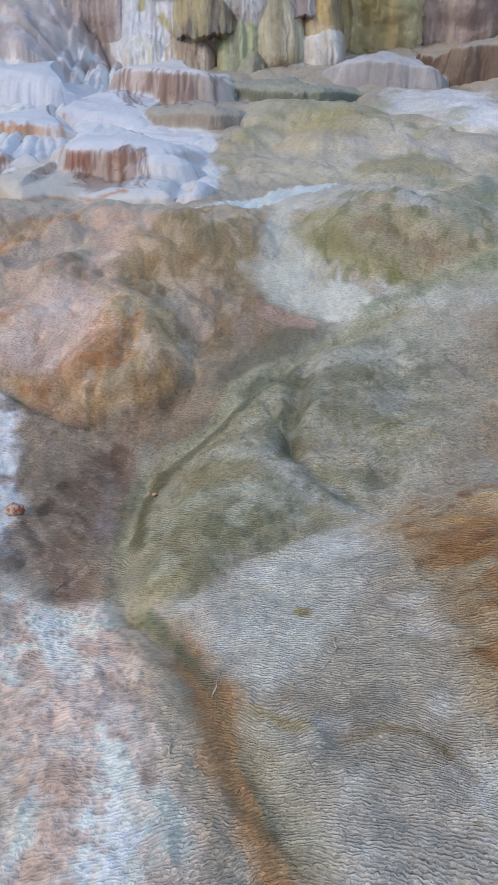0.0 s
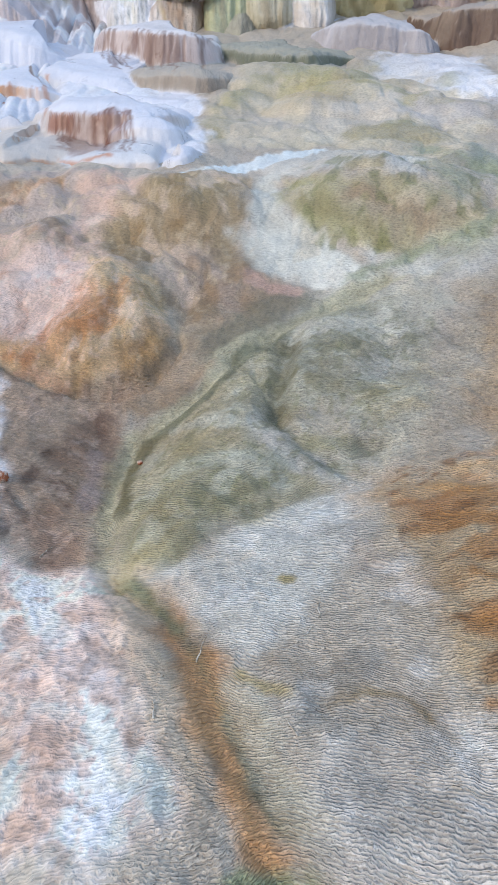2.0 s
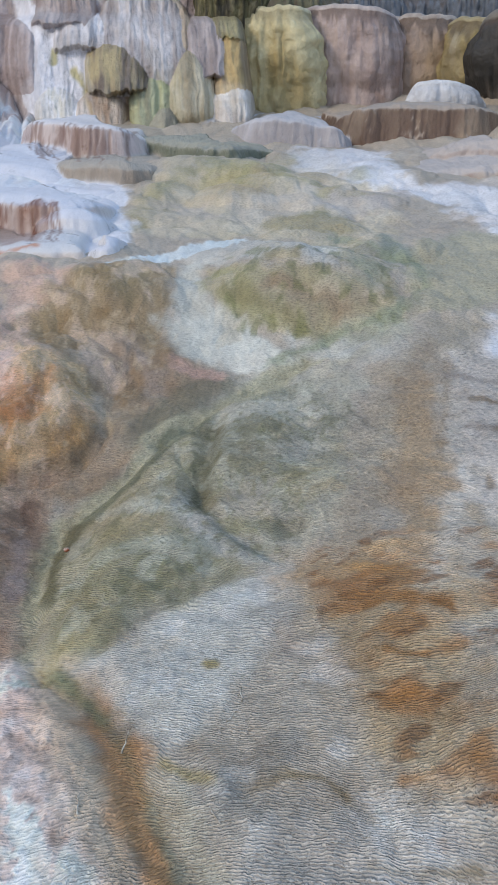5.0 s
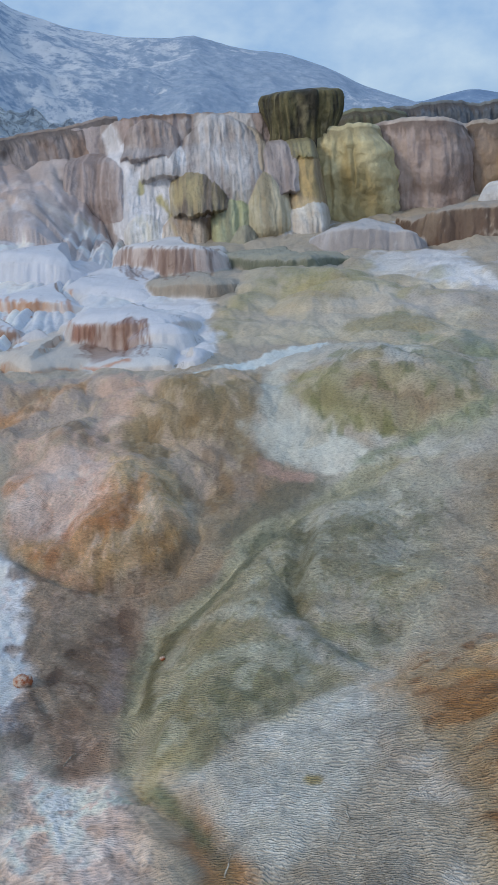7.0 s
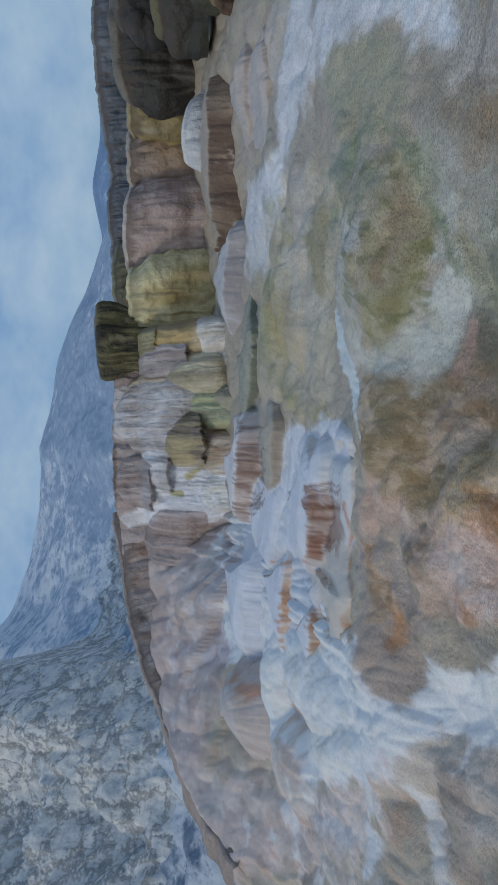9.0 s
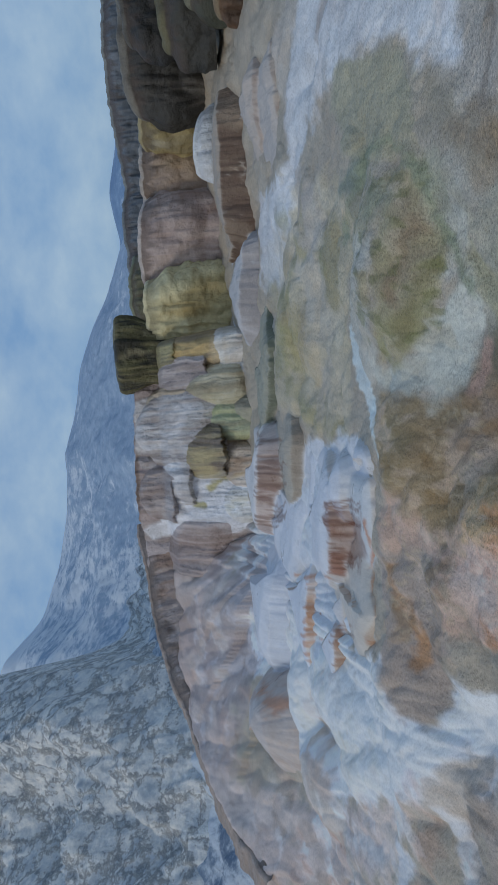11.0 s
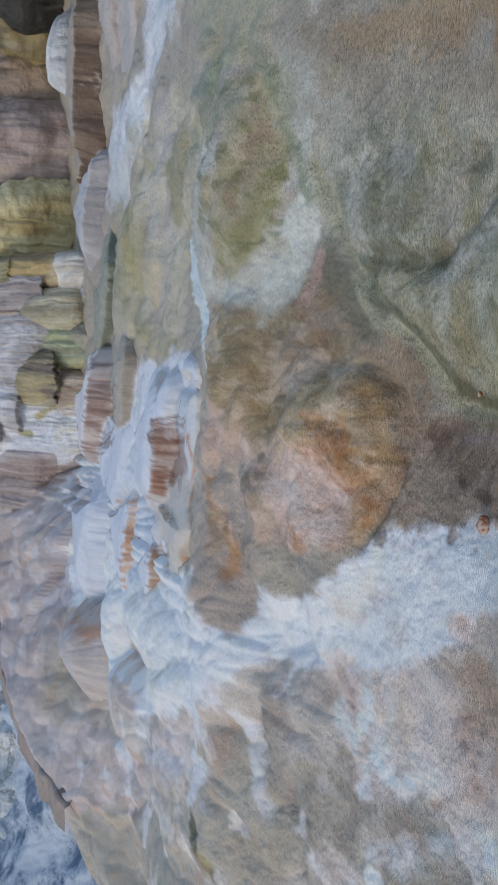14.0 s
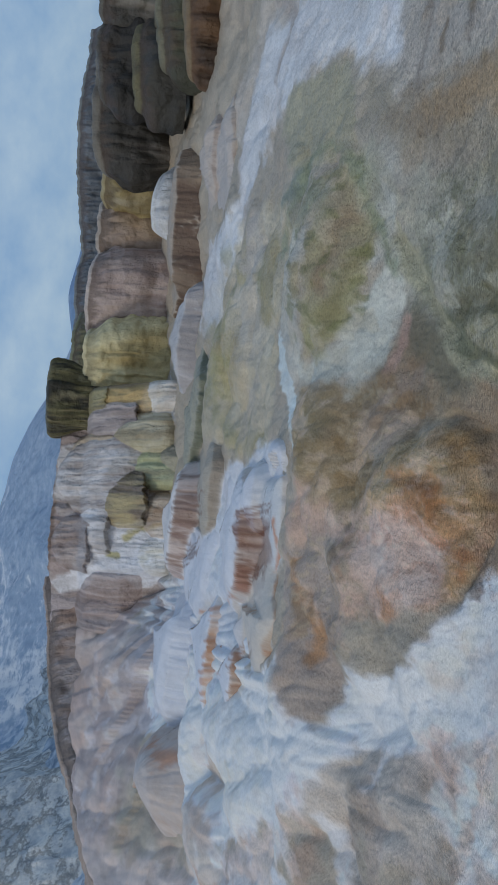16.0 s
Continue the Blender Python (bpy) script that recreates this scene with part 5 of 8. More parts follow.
    t.lay((139, 131, 97), 0.074, 0.70, (0.64, 7.61, 0.92, 7.35, 1.29, 6.98, 1.37, 6.97, 1.37, 7.06, 0.99, 7.44, 0.70, 7.84, 0.61, 7.85))
    t.lay((162, 142, 116), 0.074, 0.70, (1.10, 7.44, 1.42, 7.23, 1.75, 7.06, 1.87, 7.08, 1.86, 7.18, 1.51, 7.40, 1.17, 7.65, 1.06, 7.60))
    t.lay((189, 178, 154), 0.113, 0.60, (0.29, 12.13, 0.64, 11.56, 0.86, 10.61, 0.99, 10.60, 1.04, 11.13, 0.80, 12.28, 0.38, 12.71, 0.24, 12.59))
    t.lay((202, 194, 181), 0.109, 0.60, (1.29, 11.05, 1.72, 11.06, 2.07, 10.62, 2.22, 10.73, 2.21, 11.05, 1.80, 11.53, 1.29, 11.40, 1.18, 11.16))
    t.lay((164, 153, 120), 0.100, 0.70, (1.39, 9.77, 1.91, 9.63, 2.46, 9.66, 2.63, 10.06, 2.64, 10.45, 2.05, 10.39, 1.50, 10.53, 1.37, 10.17))
    # blotches: rust on the near bank and the ochre shelf, granules and lichen elsewhere
    bank = (-2.2, 3.4, -1.2, 3.3, -0.75, 3.05, -0.5, 2.5, -0.35, 1.9, -0.3, 1.2, -1.6, 0.8, -2.6, 2.0)
    t.mottle((176, 148, 134), 0.45, bank, 5, 4.5, 0.05, 101)
    t.mottle((156, 132, 118), 0.45, bank, 19, 15, 0.1, 103)
    t.mottle((222, 214, 212), 0.3, bank, 11, 10, 0.08, 105)
    ochre = (0.75, 3.75, 1.4, 3.6, 2.3, 3.2, 1.5, 1.3, 0.85, 1.5, 0.7, 2.2)
    t.mottle((158, 112, 68), 0.7, ochre, 2.6, 4.2, 0.0, 107)
    t.mottle((128, 90, 56), 0.7, ochre, 7, 12, 0.12, 109)
    t.mottle((206, 190, 164), 0.5, ochre, 5, 3, 0.12, 111)
    olive = (-0.6, 3.1, -0.75, 4.2, 0.3, 5.8, 1.2, 6.2, 1.5, 5.5, 0.7, 3.8, 0.0, 3.4)
    t.mottle((108, 108, 78), 0.45, olive, 4, 4, 0.12, 113)
    t.mottle((198, 198, 184), 0.45, olive, 6, 5, 0.12, 115)
    t.mottle((128, 126, 92), 0.45, olive, 21, 17, 0.1, 117)
    field = (-0.4, 3.0, 0.5, 3.6, 0.75, 3.6, 0.7, 2.2, 1.1, 1.2, 0.2, 1.2, -0.2, 2.2)
    t.mottle((150, 146, 138), 0.5, field, 3, 4, 0.1, 119)
    t.mottle((222, 220, 216), 0.4, field, 4, 5, 0.15, 121)
    hollow = (-1.9, 5.3, -0.9, 5.2, -0.85, 3.4, -1.1, 3.2, -1.6, 3.8)
    t.mottle((94, 66, 50), 0.6, hollow, 6, 5, 0.1, 123)
    t.mottle((190, 168, 152), 0.6, hollow, 13, 11, 0.12, 125)
    mound = (-2.2, 6.5, -1.4, 6.9, -0.5, 6.0, -0.9, 5.25, -1.9, 5.5)
    t.mottle((236, 216, 204), 0.3, mound, 22, 17, 0.05, 127)
    t.mottle((190, 124, 82), 0.25, mound, 10, 8, 0.12, 129)
    brown = (-2.6, 8.3, 0.2, 8.4, 0.1, 6.3, -0.9, 5.2, -1.3, 6.9, -2.2, 6.7)
    t.mottle((222, 200, 182), 0.5, brown, 5, 4, 0.1, 131)
    t.mottle((138, 108, 66), 0.5, brown, 3.4, 2.8, 0.12, 133)
    t.mottle((196, 178, 152), 0.5, brown, 19, 14, 0.1, 135)
    green = (0.5, 8.3, 0.55, 6.9, 2.2, 6.9, 2.9, 8.2, 2.1, 9.3)
    t.mottle((198, 186, 164), 0.55, green, 4, 3, 0.1, 137)
    t.mottle((116, 120, 74), 0.55, green, 8, 6, 0.1, 139)
    flats = (-0.4, 9.6, 0.0, 13.2, 2.8, 15.3, 3.7, 12.2, 2.7, 8.7, 1.1, 9.4)
    t.mottle((208, 198, 180), 0.5, flats, 2.2, 1.6, 0.05, 147)
    t.mottle((150, 146, 96), 0.5, flats, 1.6, 1.3, 0.2, 149)
    # darker lines along the runnel's edge and the crease of the olive field
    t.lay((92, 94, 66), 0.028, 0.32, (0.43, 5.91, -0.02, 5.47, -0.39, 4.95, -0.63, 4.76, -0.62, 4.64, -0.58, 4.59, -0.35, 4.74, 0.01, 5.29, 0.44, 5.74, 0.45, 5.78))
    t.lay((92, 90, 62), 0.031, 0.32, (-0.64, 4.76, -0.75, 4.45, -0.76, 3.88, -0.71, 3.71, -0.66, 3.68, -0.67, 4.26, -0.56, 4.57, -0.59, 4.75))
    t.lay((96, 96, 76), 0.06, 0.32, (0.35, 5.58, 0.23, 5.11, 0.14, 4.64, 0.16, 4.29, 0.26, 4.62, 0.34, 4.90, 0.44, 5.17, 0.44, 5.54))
    scree = (-8.4, 20.5, -4.5, 21.0, -2.2, 19.6, -2.4, 17.6, -6.2, 16.9, -8.4, 17.6)
    t.mottle((164, 152, 152), 0.75, scree, 1.5, 1.5, -0.25, 157)
    t.mottle((206, 202, 206), 0.5, scree, 3.6, 3.6, 0.1, 159)
    apron = (-2.4, 4.0, -2.8, 6.2, -3.4, 7.0, -4.6, 8.6, -6.4, 13.0, -8.2, 17.0, -9.0, 12.0, -7.0, 5.0, -3.0, 2.6)
    t.mottle((224, 208, 200), 0.6, apron, 1.4, 1.1, 0.0, 151)
    t.mottle((236, 232, 232), 0.5, apron, 3.2, 2.2, 0.2, 153)
    t.mottle((190, 150, 128), 0.4, apron, 1.9, 1.6, 0.25, 155)


def paint_cliff(t):
    t.lay((126, 105, 93), 0.047, 0.90, (1.06, 4.54, -0.68, 4.62, -1.96, 4.67, -3.25, 4.71, -3.34, 4.63, -3.24, 4.54, -1.94, 4.49, -0.69, 4.46, 1.06, 4.38, 1.14, 4.46))
    t.lay((173, 161, 160), 0.095, 1.00, (-3.33, 4.81, -3.44, 3.83, -3.63, 3.08, -3.95, 3.11, -4.10, 4.87))
    t.lay((166, 150, 146), 0.076, 1.00, (-1.17, 4.48, -1.12, 3.77, -1.93, 3.75, -2.58, 3.70, -2.83, 4.41, -2.28, 4.50))
    t.lay((196, 191, 190), 0.073, 1.00, (-0.76, 4.55, 0.74, 4.47, 0.75, 3.77, 0.88, 2.97, 0.43, 2.78, -0.27, 3.20, -0.56, 3.53, -0.71, 4.14))
    # dark strip along the crevice below the hood
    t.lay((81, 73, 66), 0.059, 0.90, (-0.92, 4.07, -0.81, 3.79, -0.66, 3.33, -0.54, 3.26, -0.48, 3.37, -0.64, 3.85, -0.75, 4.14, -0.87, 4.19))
    t.lay((153, 143, 140), 0.044, 0.80, (-0.57, 4.12, 0.19, 3.83, 0.42, 3.40, 0.50, 3.39, 0.52, 3.47, 0.25, 3.93, -0.53, 4.24, -0.61, 4.20))
    t.lay((153, 147, 135), 0.068, 1.00, (-0.27, 3.20, 0.43, 2.78, 0.70, 2.69, 0.70, 1.02, -0.55, 1.10, -0.66, 1.53, -0.48, 2.07, 0.04, 2.45))
    t.lay((213, 213, 218), 0.058, 1.00, (-2.99, 4.61, -2.70, 3.97, -1.78, 3.74, -0.96, 3.72, -0.80, 3.40, -1.33, 3.21, -1.40, 2.58, -1.21, 2.11, -1.23, 1.49, -2.78, 1.53, -2.98, 2.20, -2.65, 2.42, -2.75, 3.24, -3.13, 3.60, -3.35, 4.33))
    t.lay((169, 163, 122), 0.042, 0.95, (-2.17, 3.01, -2.24, 2.78, -2.18, 2.67, -2.07, 2.72, -2.00, 2.94, -2.06, 3.06))
    t.lay((168, 161, 122), 0.053, 0.95, (-2.34, 2.15, -2.15, 1.88, -2.06, 1.61, -1.94, 1.55, -1.87, 1.66, -1.97, 1.95, -2.17, 2.24, -2.31, 2.28))
    t.lay((178, 168, 120), 0.054, 0.90, (-1.77, 2.57, -1.57, 2.18, -1.39, 1.69, -1.30, 1.63, -1.25, 1.73, -1.42, 2.23, -1.62, 2.64, -1.73, 2.68))
    t.lay((189, 192, 200), 0.056, 0.70, (-2.27, 3.53, -2.54, 2.93, -2.38, 2.33, -2.31, 2.28, -2.27, 2.35, -2.42, 2.91, -2.16, 3.47, -2.18, 3.55))
    t.lay((153, 129, 111), 0.054, 1.00, (-1.34, 2.19, -0.78, 1.82, -0.60, 1.43, -1.26, 1.48, -1.31, 1.98))
    t.lay((207, 203, 198), 0.054, 1.00, (-1.31, 2.33, -0.84, 2.09, -0.78, 1.75, -1.14, 1.96))
    t.lay((169, 149, 111), 0.055, 1.00, (1.67, 3.51, 2.08, 3.18, 2.12, 2.30, 1.72, 2.31, 1.62, 2.91))
    t.lay((209, 203, 194), 0.056, 1.00, (1.40, 2.32, 2.05, 2.24, 2.86, 1.50, 2.47, 1.51, 1.46, 1.87))
    t.lay((186, 165, 137), 0.040, 0.90, (2.20, 1.97, 1.46, 1.97, 1.41, 1.91, 1.46, 1.86, 2.19, 1.86, 2.31, 1.90))
    t.lay((159, 158, 110), 0.054, 0.90, (0.08, 2.45, 0.23, 2.17, 0.36, 2.12, 0.41, 2.25, 0.26, 2.54, 0.13, 2.59))
    t.lay((146, 127, 104), 0.053, 0.90, (-0.55, 1.51, -0.65, 2.11, -0.23, 2.03, -0.33, 1.49))
    t.lay((202, 199, 196), 0.053, 0.80, (0.15, 2.55, 0.58, 1.97, 0.69, 1.70, 0.76, 1.67, 0.79, 1.74, 0.68, 2.03, 0.24, 2.62, 0.16, 2.63))
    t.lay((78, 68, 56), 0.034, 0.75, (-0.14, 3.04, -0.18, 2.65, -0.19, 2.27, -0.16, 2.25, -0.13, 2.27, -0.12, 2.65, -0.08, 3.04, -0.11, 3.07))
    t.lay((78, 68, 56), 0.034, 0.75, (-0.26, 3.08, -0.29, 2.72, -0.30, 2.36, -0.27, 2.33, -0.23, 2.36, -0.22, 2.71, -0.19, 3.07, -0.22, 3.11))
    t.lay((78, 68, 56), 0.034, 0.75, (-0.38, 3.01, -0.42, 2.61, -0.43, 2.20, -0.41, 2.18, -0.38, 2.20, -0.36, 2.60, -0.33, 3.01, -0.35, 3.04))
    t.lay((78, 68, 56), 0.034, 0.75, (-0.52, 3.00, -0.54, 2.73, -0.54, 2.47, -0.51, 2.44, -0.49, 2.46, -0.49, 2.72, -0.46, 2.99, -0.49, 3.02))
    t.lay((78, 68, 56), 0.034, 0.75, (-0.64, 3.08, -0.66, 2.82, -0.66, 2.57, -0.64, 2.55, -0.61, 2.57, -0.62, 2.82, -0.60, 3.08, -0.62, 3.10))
    t.lay((126, 114, 108), 0.043, 0.60, (0.62, 4.29, 0.50, 3.59, 0.49, 2.99, 0.51, 2.97, 0.54, 2.99, 0.56, 3.58, 0.68, 4.28, 0.65, 4.31))
    t.lay((126, 114, 108), 0.043, 0.60, (0.29, 4.20, 0.22, 3.67, 0.21, 3.16, 0.23, 3.14, 0.26, 3.16, 0.27, 3.66, 0.35, 4.20, 0.33, 4.23))
    t.lay((126, 114, 108), 0.044, 0.60, (0.04, 4.30, -0.03, 3.82, -0.03, 3.33, -0.00, 3.30, 0.02, 3.33, 0.03, 3.81, 0.09, 4.30, 0.07, 4.33))
    t.lay((126, 114, 108), 0.044, 0.60, (-0.24, 4.37, -0.30, 3.94, -0.28, 3.50, -0.26, 3.47, -0.23, 3.50, -0.24, 3.93, -0.19, 4.36, -0.21, 4.40))
    t.lay((126, 114, 108), 0.045, 0.60, (-1.38, 4.39, -1.41, 3.99, -1.38, 3.60, -1.36, 3.57, -1.33, 3.60, -1.36, 3.99, -1.32, 4.38, -1.35, 4.42))
    t.lay((126, 114, 108), 0.044, 0.60, (-1.59, 4.43, -1.62, 4.02, -1.58, 3.60, -1.55, 3.58, -1.53, 3.61, -1.57, 4.01, -1.53, 4.42, -1.56, 4.46))
    t.lay((126, 114, 108), 0.044, 0.60, (-1.83, 4.41, -1.87, 4.05, -1.82, 3.69, -1.78, 3.65, -1.77, 3.69, -1.81, 4.05, -1.78, 4.40, -1.81, 4.44))
    t.lay((126, 114, 108), 0.045, 0.60, (-2.09, 4.36, -2.12, 4.07, -2.09, 3.78, -2.05, 3.75, -2.03, 3.78, -2.06, 4.07, -2.03, 4.35, -2.06, 4.39))
    t.lay((126, 114, 108), 0.045, 0.60, (-2.39, 4.51, -2.40, 4.17, -2.37, 3.84, -2.34, 3.81, -2.32, 3.84, -2.34, 4.16, -2.34, 4.50, -2.36, 4.54))
    t.lay((189, 188, 192), 0.057, 0.70, (-2.37, 3.68, -2.35, 3.20, -2.27, 2.75, -2.22, 2.71, -2.18, 2.76, -2.27, 3.20, -2.26, 3.66, -2.33, 3.72))
    t.lay((189, 188, 192), 0.055, 0.70, (-1.94, 3.48, -1.98, 2.88, -1.91, 2.30, -1.86, 2.26, -1.83, 2.31, -1.89, 2.88, -1.85, 3.46, -1.89, 3.51))
    t.lay((189, 188, 192), 0.057, 0.70, (-2.74, 3.73, -2.66, 3.08, -2.58, 2.49, -2.52, 2.45, -2.48, 2.49, -2.56, 3.07, -2.62, 3.70, -2.69, 3.77))
    t.lay((189, 188, 192), 0.054, 0.70, (-2.52, 2.49, -2.57, 2.07, -2.49, 1.65, -2.43, 1.62, -2.39, 1.66, -2.48, 2.07, -2.43, 2.48, -2.47, 2.53))
    t.lay((189, 188, 192), 0.053, 0.70, (-1.66, 2.15, -1.68, 1.89, -1.63, 1.60, -1.58, 1.57, -1.55, 1.61, -1.60, 1.88, -1.58, 2.14, -1.61, 2.19))


def paint_shelves(t):
    t.lay((133, 86, 59), 0.063, 0.60, (-1.18, 9.94, -1.29, 9.91, -1.25, 8.87, -1.92, 9.21, -2.07, 10.24, -1.72, 10.04))
    t.lay((94, 59, 45), 0.021, 0.80, (-1.51, 9.97, -1.40, 9.05, -1.36, 8.96, -1.35, 9.03, -1.46, 9.96, -1.48, 9.97))
    t.lay((189, 125, 84), 0.033, 0.80, (-1.33, 8.84, -1.56, 8.81, -1.91, 9.05, -1.93, 9.01, -1.90, 9.01, -1.54, 8.76, -1.29, 8.73, -1.28, 8.77))
    t.lay((186, 131, 90), 0.036, 0.80, (-3.05, 12.50, -3.45, 12.23, -3.44, 12.06, -3.38, 12.00, -3.02, 12.43, -3.00, 12.49))
    t.lay((186, 132, 99), 0.094, 0.70, (-6.21, 17.45, -5.65, 15.34, -5.81, 14.85, -5.83, 14.80, -5.35, 13.85, -5.57, 15.45, -5.98, 17.29, -6.12, 17.62))
    t.lay((112, 69, 50), 0.017, 0.75, (-1.22, 9.93, -1.21, 9.66, -1.12, 8.90, -1.10, 8.84, -1.09, 8.90, -1.17, 9.65, -1.18, 9.93, -1.20, 9.95))
    t.lay((112, 69, 50), 0.017, 0.75, (-1.29, 9.93, -1.28, 9.68, -1.18, 8.84, -1.15, 8.78, -1.14, 8.83, -1.23, 9.67, -1.25, 9.94, -1.27, 9.94))
    t.lay((112, 69, 50), 0.017, 0.75, (-1.35, 9.95, -1.35, 9.82, -1.23, 8.84, -1.22, 8.81, -1.21, 8.84, -1.32, 9.76, -1.33, 9.95, -1.34, 9.95))
    t.lay((112, 69, 50), 0.018, 0.75, (-1.43, 9.95, -1.44, 9.90, -1.43, 9.85, -1.41, 9.83, -1.38, 9.80, -1.40, 9.90, -1.39, 9.95, -1.41, 9.97))
    t.lay((112, 69, 50), 0.017, 0.75, (-1.49, 9.98, -1.51, 9.93, -1.40, 9.15, -1.37, 9.07, -1.36, 9.12, -1.47, 9.92, -1.46, 9.96, -1.47, 9.98))
    t.lay((112, 69, 50), 0.018, 0.75, (-1.56, 10.00, -1.58, 9.95, -1.57, 9.92, -1.55, 9.91, -1.53, 9.90, -1.54, 9.94, -1.53, 10.00, -1.55, 10.02))
    t.lay((112, 69, 50), 0.018, 0.75, (-1.64, 10.03, -1.65, 9.98, -1.55, 9.32, -1.49, 9.02, -1.51, 9.25, -1.61, 9.97, -1.60, 10.02, -1.62, 10.03))
    t.lay((112, 69, 50), 0.018, 0.75, (-1.70, 10.05, -1.72, 10.01, -1.71, 9.98, -1.70, 9.97, -1.68, 9.96, -1.69, 10.00, -1.68, 10.04, -1.69, 10.04))
    t.lay((112, 69, 50), 0.018, 0.75, (-1.78, 10.09, -1.80, 10.03, -1.79, 10.00, -1.77, 10.00, -1.75, 9.99, -1.75, 10.01, -1.74, 10.06, -1.76, 10.08))
    t.lay((112, 69, 50), 0.018, 0.75, (-1.87, 10.15, -1.88, 10.10, -1.84, 9.90, -1.80, 9.80, -1.81, 9.96, -1.83, 10.06, -1.81, 10.10, -1.84, 10.14))
    t.lay((112, 69, 50), 0.018, 0.75, (-1.95, 10.20, -1.96, 10.15, -1.89, 9.80, -1.85, 9.68, -1.85, 9.83, -1.90, 10.11, -1.89, 10.15, -1.92, 10.19))
    t.lay((112, 69, 50), 0.018, 0.75, (-2.03, 10.26, -2.04, 10.20, -1.89, 9.41, -1.85, 9.33, -1.85, 9.45, -1.98, 10.16, -1.97, 10.24, -2.00, 10.26))
    t.lay((112, 69, 50), 0.018, 0.75, (-2.10, 10.32, -2.11, 10.26, -1.94, 9.37, -1.92, 9.32, -1.91, 9.38, -2.07, 10.22, -2.06, 10.29, -2.08, 10.31))
    t.lay((184, 127, 88), 0.027, 0.65, (-2.68, 12.57, -2.69, 12.49, -2.66, 12.35, -2.29, 10.71, -2.27, 10.76, -2.62, 12.50, -2.79, 13.44, -2.83, 13.46))
    t.lay((184, 127, 88), 0.027, 0.65, (-2.81, 12.56, -2.81, 12.50, -2.80, 12.45, -2.79, 12.46, -2.77, 12.46, -2.78, 12.50, -2.77, 12.55, -2.79, 12.56))
    t.lay((184, 127, 88), 0.027, 0.65, (-2.94, 12.54, -2.95, 12.48, -2.94, 12.46, -2.91, 12.39, -2.91, 12.45, -2.92, 12.49, -2.91, 12.55, -2.93, 12.56))
    t.lay((184, 127, 88), 0.027, 0.65, (-3.08, 12.54, -3.09, 12.51, -3.04, 12.30, -3.02, 12.26, -3.02, 12.32, -3.06, 12.50, -3.05, 12.53, -3.07, 12.55))
    t.lay((184, 127, 88), 0.027, 0.65, (-3.23, 12.55, -3.25, 12.51, -3.24, 12.49, -3.18, 12.37, -3.19, 12.49, -3.19, 12.50, -3.18, 12.55, -3.21, 12.56))
    t.lay((184, 127, 88), 0.027, 0.65, (-3.38, 12.57, -3.40, 12.54, -3.32, 12.25, -3.26, 12.13, -3.27, 12.26, -3.34, 12.54, -3.33, 12.57, -3.36, 12.59))
    t.lay((184, 127, 88), 0.027, 0.65, (-3.52, 12.59, -3.54, 12.56, -3.40, 12.06, -3.37, 12.01, -3.36, 12.06, -3.49, 12.54, -3.48, 12.59, -3.50, 12.60))
    t.lay((184, 127, 88), 0.028, 0.65, (-3.68, 12.64, -3.69, 12.59, -3.61, 12.31, -3.55, 12.19, -3.57, 12.33, -3.64, 12.59, -3.63, 12.62, -3.66, 12.66))
    t.lay((184, 127, 88), 0.027, 0.65, (-3.85, 12.72, -3.85, 12.65, -3.42, 11.21, -3.36, 11.06, -3.66, 12.16, -3.80, 12.64, -3.80, 12.70, -3.82, 12.72))
    t.lay((184, 127, 88), 0.027, 0.65, (-4.01, 12.82, -4.02, 12.76, -3.53, 11.17, -3.49, 11.07, -3.50, 11.15, -3.98, 12.75, -3.98, 12.80, -4.00, 12.84))
    t.lay((184, 127, 88), 0.029, 0.65, (-4.20, 12.95, -4.18, 12.81, -4.02, 12.30, -3.99, 12.26, -3.98, 12.27, -4.15, 12.81, -4.15, 12.87, -4.79, 14.87))
    t.lay((123, 95, 83), 0.027, 0.70, (-0.37, 15.80, -0.37, 14.71, -0.37, 14.66, -0.34, 14.68, -0.31, 14.70, -0.31, 14.77, -0.30, 15.99, -0.34, 16.40))
    t.lay((123, 95, 83), 0.026, 0.70, (-0.45, 14.78, -0.48, 14.59, -0.47, 14.24, -0.43, 13.98, -0.41, 14.23, -0.42, 14.66, -0.42, 15.80, -0.46, 16.24))
    t.lay((123, 95, 83), 0.026, 0.70, (-0.55, 14.64, -0.58, 14.54, -0.57, 14.48, -0.55, 14.50, -0.52, 14.52, -0.53, 14.56, -0.50, 14.71, -0.53, 14.73))
    t.lay((123, 95, 83), 0.025, 0.70, (-0.65, 14.59, -0.67, 14.51, -0.63, 13.50, -0.61, 13.36, -0.60, 13.50, -0.64, 14.51, -0.62, 14.61, -0.63, 14.61))
    t.lay((123, 95, 83), 0.025, 0.70, (-0.77, 14.60, -0.80, 14.52, -0.75, 13.50, -0.70, 13.28, -0.69, 13.52, -0.73, 14.50, -0.71, 14.57, -0.74, 14.62))
    t.lay((123, 95, 83), 0.024, 0.70, (-0.88, 14.60, -0.90, 14.53, -0.81, 12.75, -0.78, 12.70, -0.76, 12.71, -0.84, 14.53, -0.82, 14.60, -0.85, 14.63))
    t.lay((123, 95, 83), 0.025, 0.70, (-0.99, 14.61, -1.01, 14.54, -0.94, 13.36, -0.90, 13.15, -0.88, 13.33, -0.95, 14.54, -0.92, 14.61, -0.95, 14.64))
